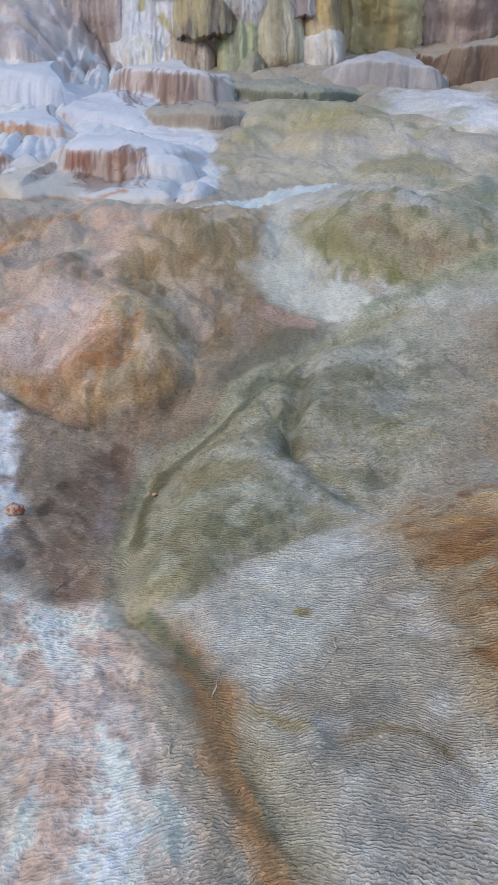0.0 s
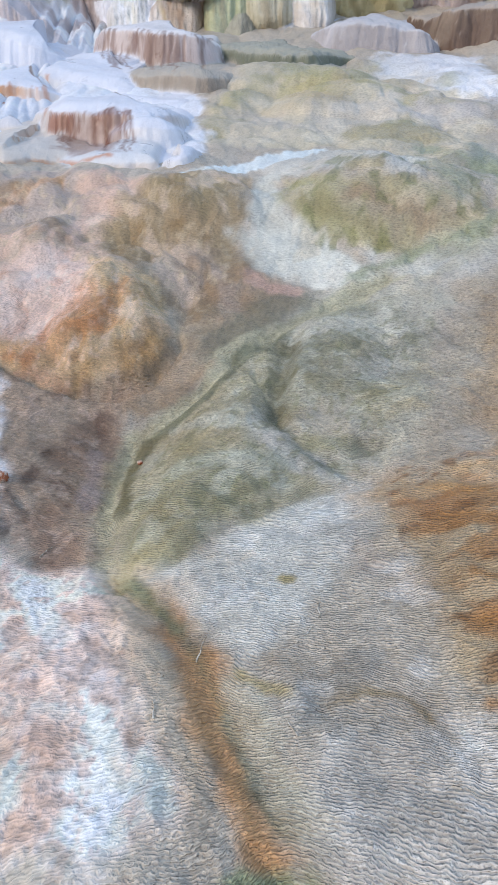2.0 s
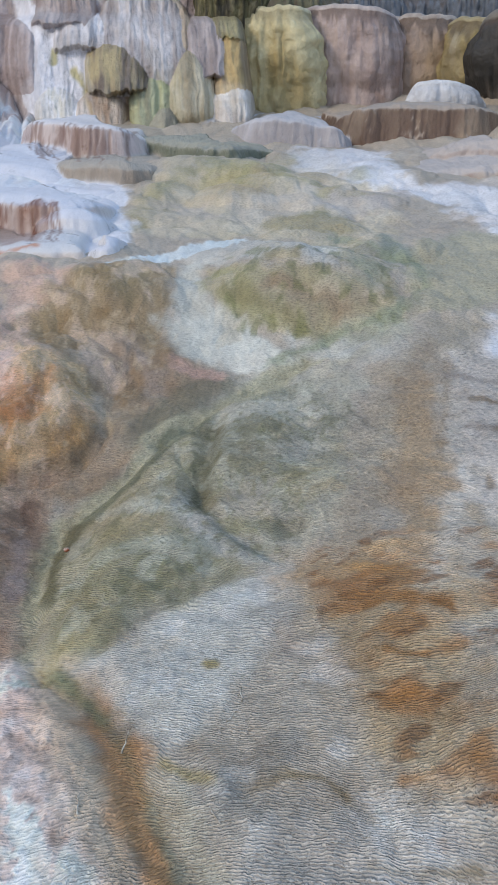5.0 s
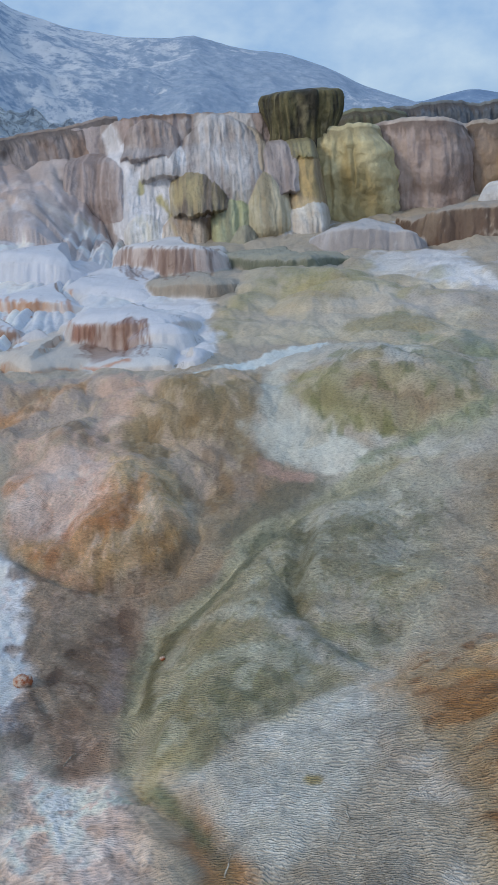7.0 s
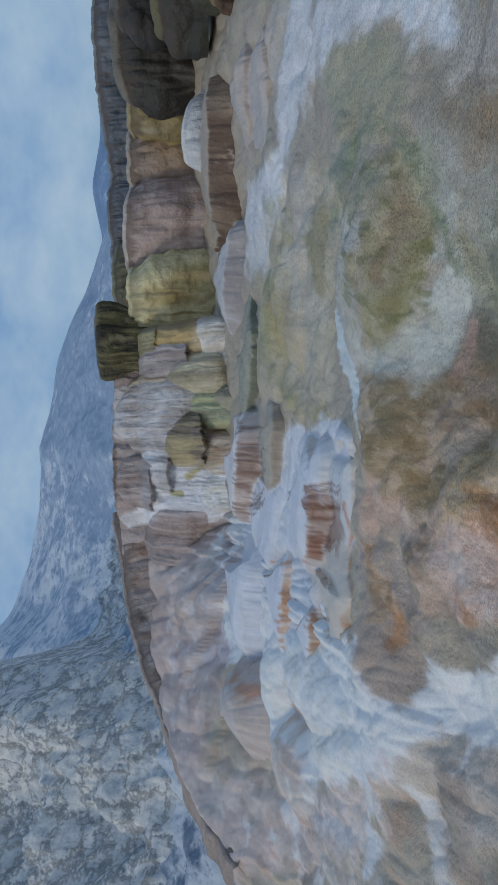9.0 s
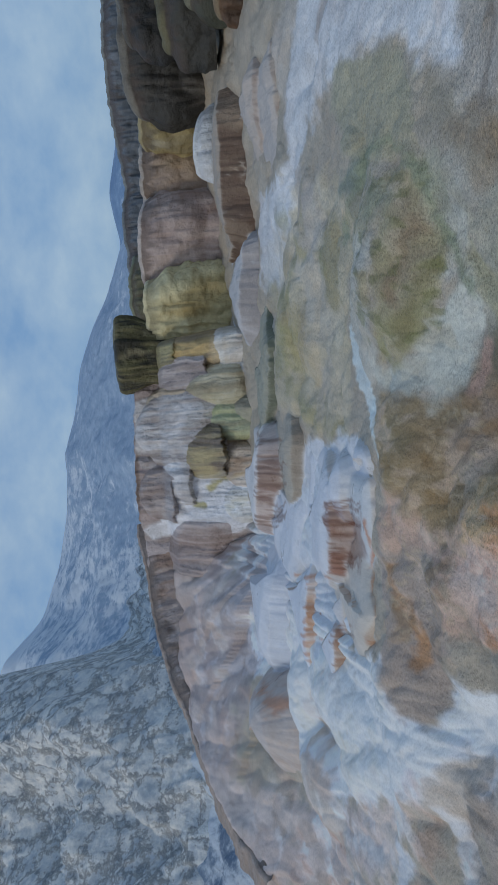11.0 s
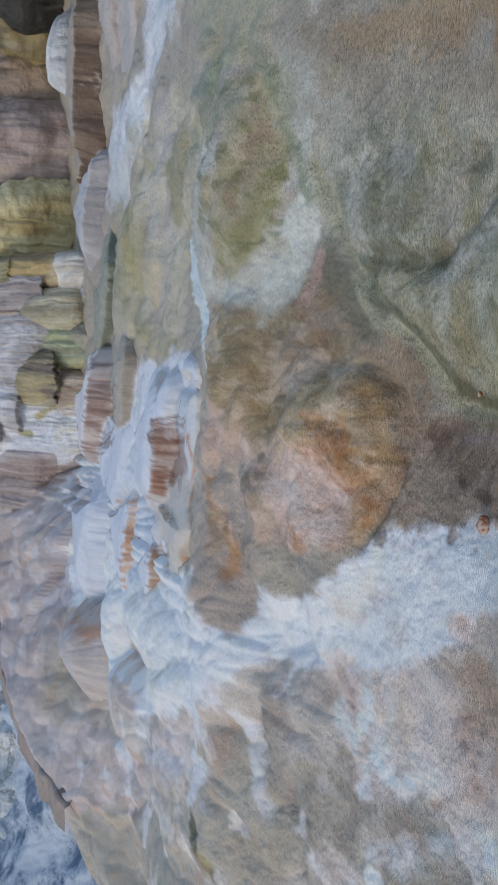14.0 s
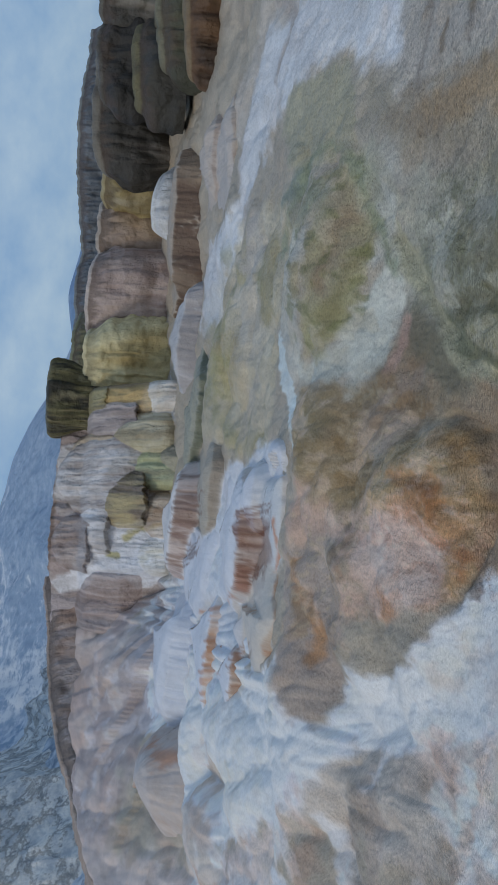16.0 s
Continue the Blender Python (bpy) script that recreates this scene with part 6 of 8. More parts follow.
    t.lay((123, 95, 83), 0.025, 0.70, (-1.09, 14.62, -1.11, 14.53, -1.01, 13.11, -0.99, 13.01, -0.97, 13.10, -1.07, 14.53, -1.04, 14.62, -1.06, 14.64))
    t.lay((123, 95, 83), 0.026, 0.70, (-1.20, 14.64, -1.23, 14.56, -1.22, 14.49, -1.19, 14.49, -1.16, 14.50, -1.17, 14.54, -1.14, 14.61, -1.17, 14.65))
    t.lay((123, 95, 83), 0.025, 0.70, (-1.32, 14.71, -1.34, 14.61, -1.21, 13.02, -1.18, 12.98, -1.16, 13.00, -1.28, 14.57, -1.26, 14.65, -1.29, 14.72))
    t.lay((123, 95, 83), 0.026, 0.70, (-1.44, 14.83, -1.46, 14.70, -1.45, 14.65, -1.42, 14.61, -1.38, 14.60, -1.39, 14.65, -1.37, 14.76, -1.40, 14.81))
    t.lay((123, 95, 83), 0.026, 0.70, (-1.56, 14.89, -1.58, 14.80, -1.57, 14.74, -1.52, 14.58, -1.50, 14.68, -1.51, 14.74, -1.49, 14.85, -1.52, 14.88))
    t.lay((123, 95, 83), 0.026, 0.70, (-1.66, 14.94, -1.68, 14.86, -1.60, 14.01, -1.57, 13.88, -1.56, 14.00, -1.64, 14.84, -1.62, 14.92, -1.64, 14.95))
    t.lay((123, 95, 83), 0.026, 0.70, (-1.79, 15.03, -1.81, 14.92, -1.74, 14.30, -1.71, 14.30, -1.69, 14.35, -1.74, 14.90, -1.72, 14.99, -1.76, 15.02))
    t.lay((123, 95, 83), 0.026, 0.70, (-1.92, 15.13, -1.94, 15.04, -1.83, 14.11, -1.77, 13.89, -1.77, 14.13, -1.86, 14.97, -1.85, 15.09, -1.88, 15.14))
    t.lay((123, 95, 83), 0.026, 0.70, (-2.03, 15.25, -2.05, 15.13, -1.94, 14.27, -1.91, 14.20, -1.90, 14.30, -2.00, 15.09, -1.99, 15.21, -2.01, 15.24))
    t.lay((123, 95, 83), 0.028, 0.70, (-2.70, 19.34, -2.18, 15.25, -2.06, 14.43, -2.04, 14.39, -2.03, 14.45, -2.13, 15.20, -2.11, 15.31, -2.69, 19.45))
    t.lay((144, 100, 74), 0.019, 0.65, (-3.15, 11.21, -3.05, 10.78, -2.74, 9.64, -2.68, 9.46, -2.71, 9.62, -2.96, 10.55, -3.12, 11.21, -3.16, 11.30))
    t.lay((144, 100, 74), 0.020, 0.65, (-3.13, 10.77, -3.14, 10.73, -3.10, 10.58, -3.02, 10.41, -3.04, 10.56, -3.09, 10.73, -3.13, 10.92, -3.11, 10.79))
    t.lay((144, 100, 74), 0.019, 0.65, (-3.21, 10.78, -3.22, 10.75, -2.87, 9.51, -2.83, 9.43, -2.84, 9.48, -3.20, 10.74, -3.19, 10.78, -3.20, 10.79))
    t.lay((144, 100, 74), 0.020, 0.65, (-3.31, 10.78, -3.32, 10.75, -3.24, 10.50, -3.18, 10.35, -3.20, 10.47, -3.28, 10.75, -3.27, 10.78, -3.29, 10.79))
    t.lay((144, 100, 74), 0.020, 0.65, (-3.40, 10.78, -3.40, 10.75, -3.34, 10.53, -3.24, 10.26, -3.26, 10.36, -3.37, 10.75, -3.36, 10.78, -3.38, 10.79))
    t.lay((144, 100, 74), 0.020, 0.65, (-3.50, 10.79, -3.50, 10.75, -3.48, 10.67, -3.46, 10.70, -3.44, 10.71, -3.46, 10.75, -3.45, 10.78, -3.47, 10.79))
    t.lay((144, 100, 74), 0.020, 0.65, (-3.59, 10.83, -3.59, 10.77, -3.55, 10.66, -3.53, 10.65, -3.54, 10.72, -3.56, 10.77, -3.55, 10.80, -3.57, 10.83))
    t.lay((144, 100, 74), 0.020, 0.65, (-3.71, 10.89, -3.66, 10.67, -3.60, 10.53, -3.58, 10.52, -3.58, 10.60, -3.62, 10.72, -3.65, 10.86, -3.68, 10.90))
    t.lay((144, 100, 74), 0.020, 0.65, (-3.83, 11.01, -3.70, 10.56, -3.53, 10.04, -3.51, 10.04, -3.53, 10.15, -3.68, 10.61, -3.77, 10.92, -3.79, 10.95))
    t.lay((144, 100, 74), 0.021, 0.65, (-4.37, 12.30, -3.76, 10.49, -3.59, 9.98, -3.57, 9.97, -3.57, 10.01, -3.74, 10.51, -4.33, 12.28, -4.37, 12.36))


# ---- mineral tints on the ground ----
class Tints:
    def __init__(self, x, y, base, reach=None):
        reach = np.clip(np.hypot(x, y) / 6.0, 0.4, 2.5) if reach is None else reach
        self.x = x + reach * (0.07 * grain(x * 2.2, y * 2.2, 5, 4) + 0.018 * grain(x * 14, y * 14, 7, 2))
        self.y = y + reach * (0.11 * grain(x * 1.9, y * 1.9, 11, 4) + 0.03 * grain(x * 12, y * 9, 13, 2))
        self.tear = 0.7 * grain(x * 5, y * 3.5, 21, 5)
        self.rgb = np.tile(np.array(srgb(*base)), (len(x), 1))

    def lay(self, colour, soft, strength, pts):
        p = np.array(pts).reshape(-1, 2)
        lo, hi = p.min(0) - 3 * soft, p.max(0) + 3 * soft
        k = np.nonzero((self.x > lo[0]) & (self.x < hi[0]) & (self.y > lo[1]) & (self.y < hi[1]))[0]
        if not len(k):
            return
        d = inside(self.x[k], self.y[k], pts) + self.tear[k] * soft * 2.4
        w = (strength * smooth(soft, -soft, d))[:, None]
        self.rgb[k] = self.rgb[k] * (1 - w) + w * np.array(srgb(*colour))

    def mottle(self, colour, strength, pts, sx, sy, cut, seed):
        """Uneven blotches of one tint within a patch."""
        p = np.array(pts).reshape(-1, 2)
        lo, hi = p.min(0), p.max(0)
        k = np.nonzero((self.x > lo[0]) & (self.x < hi[0]) & (self.y > lo[1]) & (self.y < hi[1]))[0]
        x, y = self.x[k], self.y[k]
        soft = 0.06 + 0.02 * np.hypot(x, y)
        w = smooth(soft, -soft, inside(x, y, pts) + 0.12 * grain(x * 2.5, y * 2.5, seed + 7, 3))
        w = (strength * w * smooth(cut, cut + 0.32, grain(x * sx, y * sy, seed, 4)))[:, None]
        self.rgb[k] = self.rgb[k] * (1 - w) + w * np.array(srgb(*colour))

    def weather(self):
        """Mottling: dry white crumbs, damp darker spots and a little rust."""
        x, y = self.x, self.y
        far = smooth(3.5, 8.5, self.y) * (1 - 0.6 * smooth(-2.6, -4, self.x))
        wx, wy = x + 0.35 * grain(x * 1.3, y * 1.3, 58, 3), y + 0.5 * grain(x * 1.1, y * 1.1, 60, 3)
        near = 1 - 0.75 * far
        self.rgb *= (1.06 - 0.16 * far + 0.1 * grain(x * 2.3, y * 2.3, 51, 4) + 0.08 * near * grain(x * 9, y * 7, 53, 3) + 0.04 * near * grain(x * 30, y * 22, 55, 2)
                     + far * (0.1 * grain(wx * 2.4, wy * 1.5, 57, 5) + 0.1 * grain(wx * 8 + wy * 2, wy * 5, 59, 4)))[:, None]
        level = self.rgb.mean(1, keepdims=True)
        self.rgb = np.clip(level + 1.12 * (self.rgb - level), 0.01, 1) * (level / 0.42) ** 0.12
        for change, seed, scale, cut, strength in (((1.2, 1.2, 1.2), 61, 3.0, 0.12, 0.5), ((0.8, 0.75, 0.7), 67, 2.6, 0.25, 0.5),
                                                   ((1.08, 0.94, 0.8), 71, 2.6, 0.2, 0.5), ((0.8, 0.75, 0.68), 79, 9.0, 0.3, 0.4), ((1.06, 0.97, 0.93), 83, 1.3, 0.05, 0.6)):
            w = strength * smooth(cut, cut + 0.3, grain(x * scale, y * scale * 0.8, seed, 4))
            w = (w * (1 - 0.5 * far))[:, None]
            self.rgb = np.minimum(self.rgb * (1 - w + w * np.array(change)), 0.74)


def sheet(name, co, rgb, run, rows, cols, material, keep=None):
    """A mesh of rows by cols points with its mineral tint and the coordinates of its relief."""
    i = np.arange((rows - 1) * (cols - 1))
    r, c = i // (cols - 1), i % (cols - 1)
    a = r * cols + c
    quads = np.stack([a, a + 1, a + cols + 1, a + cols], -1)
    normals = None
    if keep is not None:
        # pieces cut from one surface keep its normals, so that no seam shows
        grid = np.asarray(co, float).reshape(rows, cols, 3)
        normals = np.cross(np.gradient(grid, axis=1), np.gradient(grid, axis=0)).reshape(-1, 3)
        normals /= np.linalg.norm(normals, axis=1, keepdims=True) + 1e-12
        quads = quads[keep[quads[:, 0]]]
        used, quads = np.unique(quads, return_inverse=True)
        quads = quads.reshape(-1, 4)
        co, rgb, run, normals = np.asarray(co)[used], np.asarray(rgb)[used], np.asarray(run)[used], normals[used]
    me = bpy.data.meshes.new(name)
    me.vertices.add(len(co))
    me.vertices.foreach_set("co", np.asarray(co, np.float32).ravel())
    me.loops.add(quads.size)
    me.loops.foreach_set("vertex_index", quads.astype(np.int32).ravel())
    me.polygons.add(len(quads))
    me.polygons.foreach_set("loop_start", (np.arange(len(quads)) * 4).astype(np.int32))
    me.update(calc_edges=True)
    me.polygons.foreach_set("use_smooth", np.ones(len(quads), bool))
    if normals is not None:
        me.normals_split_custom_set_from_vertices(normals.tolist())
    tint = me.attributes.new("tint", "FLOAT_COLOR", "POINT")
    tint.data.foreach_set("color", np.column_stack([rgb, np.ones(len(co))])[:, :4].astype(np.float32).ravel())
    run = np.array(run, np.float32)
    amount = run[:, 2].copy()
    run[:, 2] = 0
    lines = me.attributes.new("run", "FLOAT_VECTOR", "POINT")
    lines.data.foreach_set("vector", run.ravel())
    relief_strength = me.attributes.new("relief_strength", "FLOAT", "POINT")
    relief_strength.data.foreach_set("value", amount)
    me.materials.append(material)
    return new(name, me)


def relief(x, y):
    """The land with its small lumps."""
    far, left = smooth(6.5, 11, y), smooth(-2.2, -4, x) * smooth(3, 7, y)
    wx, wy = x + 0.25 * grain(x * 1.1, y * 1.1, 45, 3), y + 0.3 * grain(x * 1.2, y * 1.2, 47, 3)
    vx, vy = wx + 0.3 * wy * left, wy * (1 - 0.55 * left)
    lobes = (0.035 + 0.22 * far + 0.12 * left) * cells(vx * 0.75, vy * 0.5, 31) + (0.03 + 0.06 * far + 0.05 * left) * cells(vx * 1.9, vy * 1.2, 33)
    lobes = lobes + (0.05 * far + 0.05 * left) * (1 - 2 * np.abs(grain(vx * 0.9, vy * 0.35, 39, 3)))
    brow = smooth(6.2, 7, y) * smooth(10, 8.8, y)
    bank = (smooth(0.4, -0.6, x) + 0.55 * smooth(0.5, 0.8, x) * smooth(3.4, 2.6, x) * smooth(6.8, 7.3, y)) * smooth(5.2, 6.2, y) * smooth(8.7, 7.9, y)
    lobes = lobes + 0.22 * bank * cells(wx * 1.3, wy * 1.1, 49) + 0.085 * bank * cells(wx * 3.1, wy * 2.4, 43) - 0.19 * bank
    small = 0.014 * (1 - 2 * np.abs(grain(wx * 7, wy * 6, 41, 3))) + (0.02 + 0.004 * far + 0.002 * left + 0.01 * brow) * cells(wx * 6, wy * 5, 35)
    return land(x, y) + lobes + small - 0.04 - 0.12 * far - 0.08 * left + 0.01 * grain(x * 6, y * 5, 37, 3)


HUB = (-0.5, -1.6)
ROWS, COLS = 620, 1450


def fan(r0, r1, rows, a0, a1, cols):
    r = np.exp(np.linspace(math.log(r0), math.log(r1), rows))
    a = np.radians(np.linspace(a0, a1, cols))
    return (HUB[0] + np.outer(r, np.sin(a))).ravel(), (HUB[1] + np.outer(r, np.cos(a))).ravel()


gx, gy = fan(2.2, 27.0, ROWS, -62, 62, COLS)
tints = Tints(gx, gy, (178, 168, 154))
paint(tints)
tints.weather()
white = 1 - 0.55 * smooth(0.4, 0.75, tints.rgb.mean(1)) * smooth(3.0, 4.5, gy)
left_bank = smooth(-0.2, -0.6, gx) * smooth(3.5, 3.0, gy)
crust_share = 0.06 + 0.6 * left_bank + 0.34 * smooth(3.2, 4.4, gy) * white + 0.2 * smooth(0.7, 1.2, gx) * smooth(1.5, 2.2, gy)
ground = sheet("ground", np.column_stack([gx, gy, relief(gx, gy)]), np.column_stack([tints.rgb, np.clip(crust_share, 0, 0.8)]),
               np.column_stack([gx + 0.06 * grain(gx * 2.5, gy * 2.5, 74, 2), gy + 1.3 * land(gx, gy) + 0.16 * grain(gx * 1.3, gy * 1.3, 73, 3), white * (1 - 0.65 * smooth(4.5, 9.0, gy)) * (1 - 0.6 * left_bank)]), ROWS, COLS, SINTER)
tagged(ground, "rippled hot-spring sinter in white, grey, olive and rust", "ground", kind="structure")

px, py = np.meshgrid(np.linspace(-1500, 1500, 220), np.linspace(-1500, 1500, 220))
px, py = px.ravel(), py.ravel()
px, py = np.sign(px) * np.abs(px / 1500) ** 3 * 1500, np.sign(py) * np.abs(py / 1500) ** 3 * 1500
crust = Tints(px, py, (178, 168, 154))
crust.weather()
plain_rgb = crust.rgb * (1 + 0.15 * grain(px * 0.2, py * 0.2, 3, 4))[:, None]
plain = sheet("plain", np.column_stack([px, py, land(px, py) - 0.2 - 24.0 * smooth(24, 70, np.hypot(px, py)) * smooth(20, -20, px) - 2.0 * smooth(30, 60, np.hypot(px, py))]), np.column_stack([plain_rgb, 0.3 + 0 * px]),
              np.column_stack([px, py, 0 * px + 0.4]), 220, 220, SINTER)
tagged(plain, "grey stony flat reaching to the mountains", "ground", kind="structure")


# ---- terraces, ledges and cliffs ----
def spline(pts, n):
    p = np.array(pts, float)
    k = np.concatenate([[0], np.cumsum(np.hypot(*np.diff(p[:, :2], axis=0).T))])
    q = np.vstack([2 * p[0] - p[1], p, 2 * p[-1] - p[-2]])
    s = np.linspace(0, k[-1], n)
    i = np.clip(np.searchsorted(k, s, side="right") - 1, 0, len(p) - 2)
    t = ((s - k[i]) / (k[i + 1] - k[i]))[:, None]
    a, b, c, d = q[i], q[i + 1], q[i + 2], q[i + 3]
    return 0.5 * (2 * b + (c - a) * t + (2 * a - 5 * b + 4 * c - d) * t ** 2 + (3 * b - a - 3 * c + d) * t ** 3), s


TURN = [0]


def ledge(name, label, category, edge, face, lid, stain=None, back=1.2, lip=0.12, bulge=0.1, toe=0.1, flute=0.05, lump=0.05,
          ds=0.03, group="", stain_at=None, streak=5.0, wave=0.03, taper=0.16, sink=0.12, knobs=0.0, drip=0.0):
    """A dripstone front: edge holds x, y, top and foot along the rim; the front rounds over the lip and falls to the foot.
    face: pale and dark tints of the front; stain: a tint in streaks, between the shares of the edge in stain_at."""
    TURN[0] += 1
    seed = 100 + 7 * TURN[0]
    p = np.array(edge, float)
    length = np.hypot(*np.diff(p[:, :2], axis=0).T).sum()
    n = max(int(length / ds), 24)
    line, s = spline(edge, n)
    tall = (line[:, 2] - line[:, 3]).mean()
    m = int(np.clip(tall / ds, 8, 160))
    tx, ty = np.gradient(line[:, 0]), np.gradient(line[:, 1])
    nrm = np.stack([ty, -tx], -1) / np.hypot(tx, ty)[:, None]
    top = line[:, 2] + wave * grain(s * 1.5, s * 0, seed, 3) + 0.4 * wave * grain(s * 7, s * 0, seed + 1, 2)
    foot = line[:, 3] - sink
    if taper:
        share = s / s[-1]
        close = np.sqrt(np.clip(smooth(0, taper, share) * smooth(1, 1 - taper, share), 0, 1))
        top = foot + (top - foot) * (0.1 + 0.9 * close)
    outs, zs, kinds = [], [], []
    for u in np.linspace(0, 1, 8)[:-1]:
        outs.append(np.full(n, -back * (1 - u)))
        zs.append(top - 0.03 * back * (1 - u) + 0.02 * grain(s * 2, s * 0 + u * 3, seed + 2, 3))
        kinds.append(0.0)
    for a in np.linspace(0, math.pi / 2, 7)[:-1]:
        outs.append(np.full(n, lip * math.sin(a)))
        zs.append(top - lip * (1 - math.cos(a)))
        kinds.append(0.4)
    for u in np.linspace(0, 1, m):
        z = (top - lip) * (1 - u) + foot * u
        o = lip + bulge * math.sin(math.pi * min(u * 1.15, 1)) + toe * u ** 2
        mask = smooth(0, 0.15, u)
        ridges = 1 - np.abs(grain(s * streak, z * 0.35, seed + 3, 3)) * 2
        outs.append(o + mask * (flute * ridges + 0.35 * flute * (1 - 2 * np.abs(grain(s * streak * 3, z * 0.8, seed + 11, 2)))
                                + 1.4 * lump * grain(s * 1.6, z * 1.6, seed + 4, 5)
                                + knobs * (cells(s * 1.3 + 0.4 * grain(s * 2, z * 2, seed + 16, 2), z * 0.9, seed + 17) + 0.5 * cells(s * 3.1, z * 2.3, seed + 18) - 0.7)))
        zs.append(z)
        kinds.append(1.0)
    outs, zs, kinds = np.array(outs), np.array(zs), np.array(kinds)
    rows = len(outs)
    x = line[None, :, 0] + outs * nrm[None, :, 0]
    y = line[None, :, 1] + outs * nrm[None, :, 1]
    ss = np.tile(s, (rows, 1))
    k = np.repeat(kinds[:, None], n, 1)
    g = grain(ss * streak * 0.9, zs * 0.5, seed + 5, 4) * 0.5 + 0.5
    pale, dark, over = (np.array(srgb(*c)) for c in (face[0], face[1], lid))
    f = (0.15 + 0.7 * smooth(0.2, 0.8, 0.65 * g + 0.35 * (0.5 + 0.5 * grain(ss * 1.7, zs * 2.2, seed + 15, 4))))[..., None]
    rgb = pale * (1 - f) + dark * f
    if stain is not None:
        w = 0.75 * smooth(0.5, 0.75, grain(ss * streak * 0.6, zs * 0.5 + 9, seed + 6, 4) * 0.5 + 0.55)
        if stain_at:
            share = ss / length
            w = w * smooth(stain_at[0] - 0.05, stain_at[0] + 0.05, share) * smooth(stain_at[1] + 0.05, stain_at[1] - 0.05, share)
        fall = (top[None] - zs) / np.maximum(top - foot, 0.05)[None]
        w = (w * smooth(0.08, 0.3, fall))[..., None]
        rgb = rgb * (1 - w) + w * np.array(srgb(*stain))
    if drip:
        fall = top[None] - zs
        reach = 0.16 + 0.6 * (0.5 + 0.5 * grain(ss * 5, 0 * ss, seed + 21, 3)) * (1 + grain(ss * 18, 0 * ss, seed + 22, 2))
        w = (drip * smooth(reach, reach * 0.6, fall) * smooth(0.3, 0.9, k))[..., None]
        rgb = rgb * (1 - w) + w * np.array(srgb(78, 64, 54))
    c = smooth(0.75, 0.3, k + 0.25 * grain(ss * 4, zs * 4, seed + 8, 2))[..., None]
    rgb = rgb * (1 - c) + over * c
    rgb = rgb * (1 + 0.16 * grain(ss * 1.3, zs * 2 + k, seed + 9, 4) + 0.14 * grain(ss * 8, zs * 5 - outs * 5, seed + 12, 3))[..., None]
    ob = new(name)
    ob.location = (*line[n // 2, :2], foot.min())
    base = np.array(ob.location)
    co, run = np.stack([x, y, zs], -1) - base, np.stack([ss, zs - outs, 0 * ss + 0.6], -1)
    for piece, cut in (("top", slice(0, 10)), ("front", slice(9, rows))):
        part = sheet(piece, co[cut].reshape(-1, 3), rgb[cut].reshape(-1, 3), run[cut].reshape(-1, 3), len(co[cut]), n, FACE)
        part.parent = ob
    return tagged(ob, label, category, group)


def streaks(rgb, w, pale, dark, stain, stain_at, share, across, down, seed):
    """Drip tints on steep rock: w is how steep it is."""
    across = across + 0.12 * grain(across * 3, down * 3, seed + 2, 3)
    f = 0.75 * smooth(0.15, 0.85, 0.3 * grain(across * 4, down * 0.8, seed, 4) + 0.35 * grain(across * 2.2, down * 2.6, seed + 3, 4) + 0.5)[:, None]
    tone = np.array(srgb(*pale)) * (1 - f) + np.array(srgb(*dark)) * f
    if stain is not None:
        v = 0.85 * smooth(0.36, 0.75, 0.5 * grain(across * 1.6, down * 0.8 + 9, seed + 6, 3) + 0.25 * grain(across * 7, down * 0.6, seed + 7, 3) + 0.56)
        if stain_at:
            edge = share + 0.09 * grain(across * 3, down * 2, seed + 9, 3)
            v = v * smooth(stain_at[0] - 0.08, stain_at[0] + 0.1, edge) * smooth(stain_at[1] + 0.08, stain_at[1] - 0.1, edge)
        v = v * smooth(0.3, 0.9, w + 0.45 * grain(across * 9, down * 0.5, seed + 10, 2))
        tone = tone * (1 - v[:, None]) + v[:, None] * np.array(srgb(*stain))
    return rgb * (1 - w[:, None]) + w[:, None] * tone


def islands(mask):
    """The connected pieces of a mask, without the smallest."""
    tag = np.where(mask, np.arange(1, mask.size + 1).reshape(mask.shape), 0)
    while True:
        was = tag.copy()
        for cells_ in (tag, tag[::-1, ::-1], tag.T, tag.T[::-1, ::-1]):
            for r in range(1, len(cells_)):
                both = (cells_[r] > 0) & (cells_[r - 1] > 0)
                cells_[r][both] = np.maximum(cells_[r], cells_[r - 1])[both]
        if (tag == was).all():
            break
    names, count = np.unique(tag[tag > 0], return_counts=True)
    return [tag == n for n, c in zip(names, count) if c > 2]


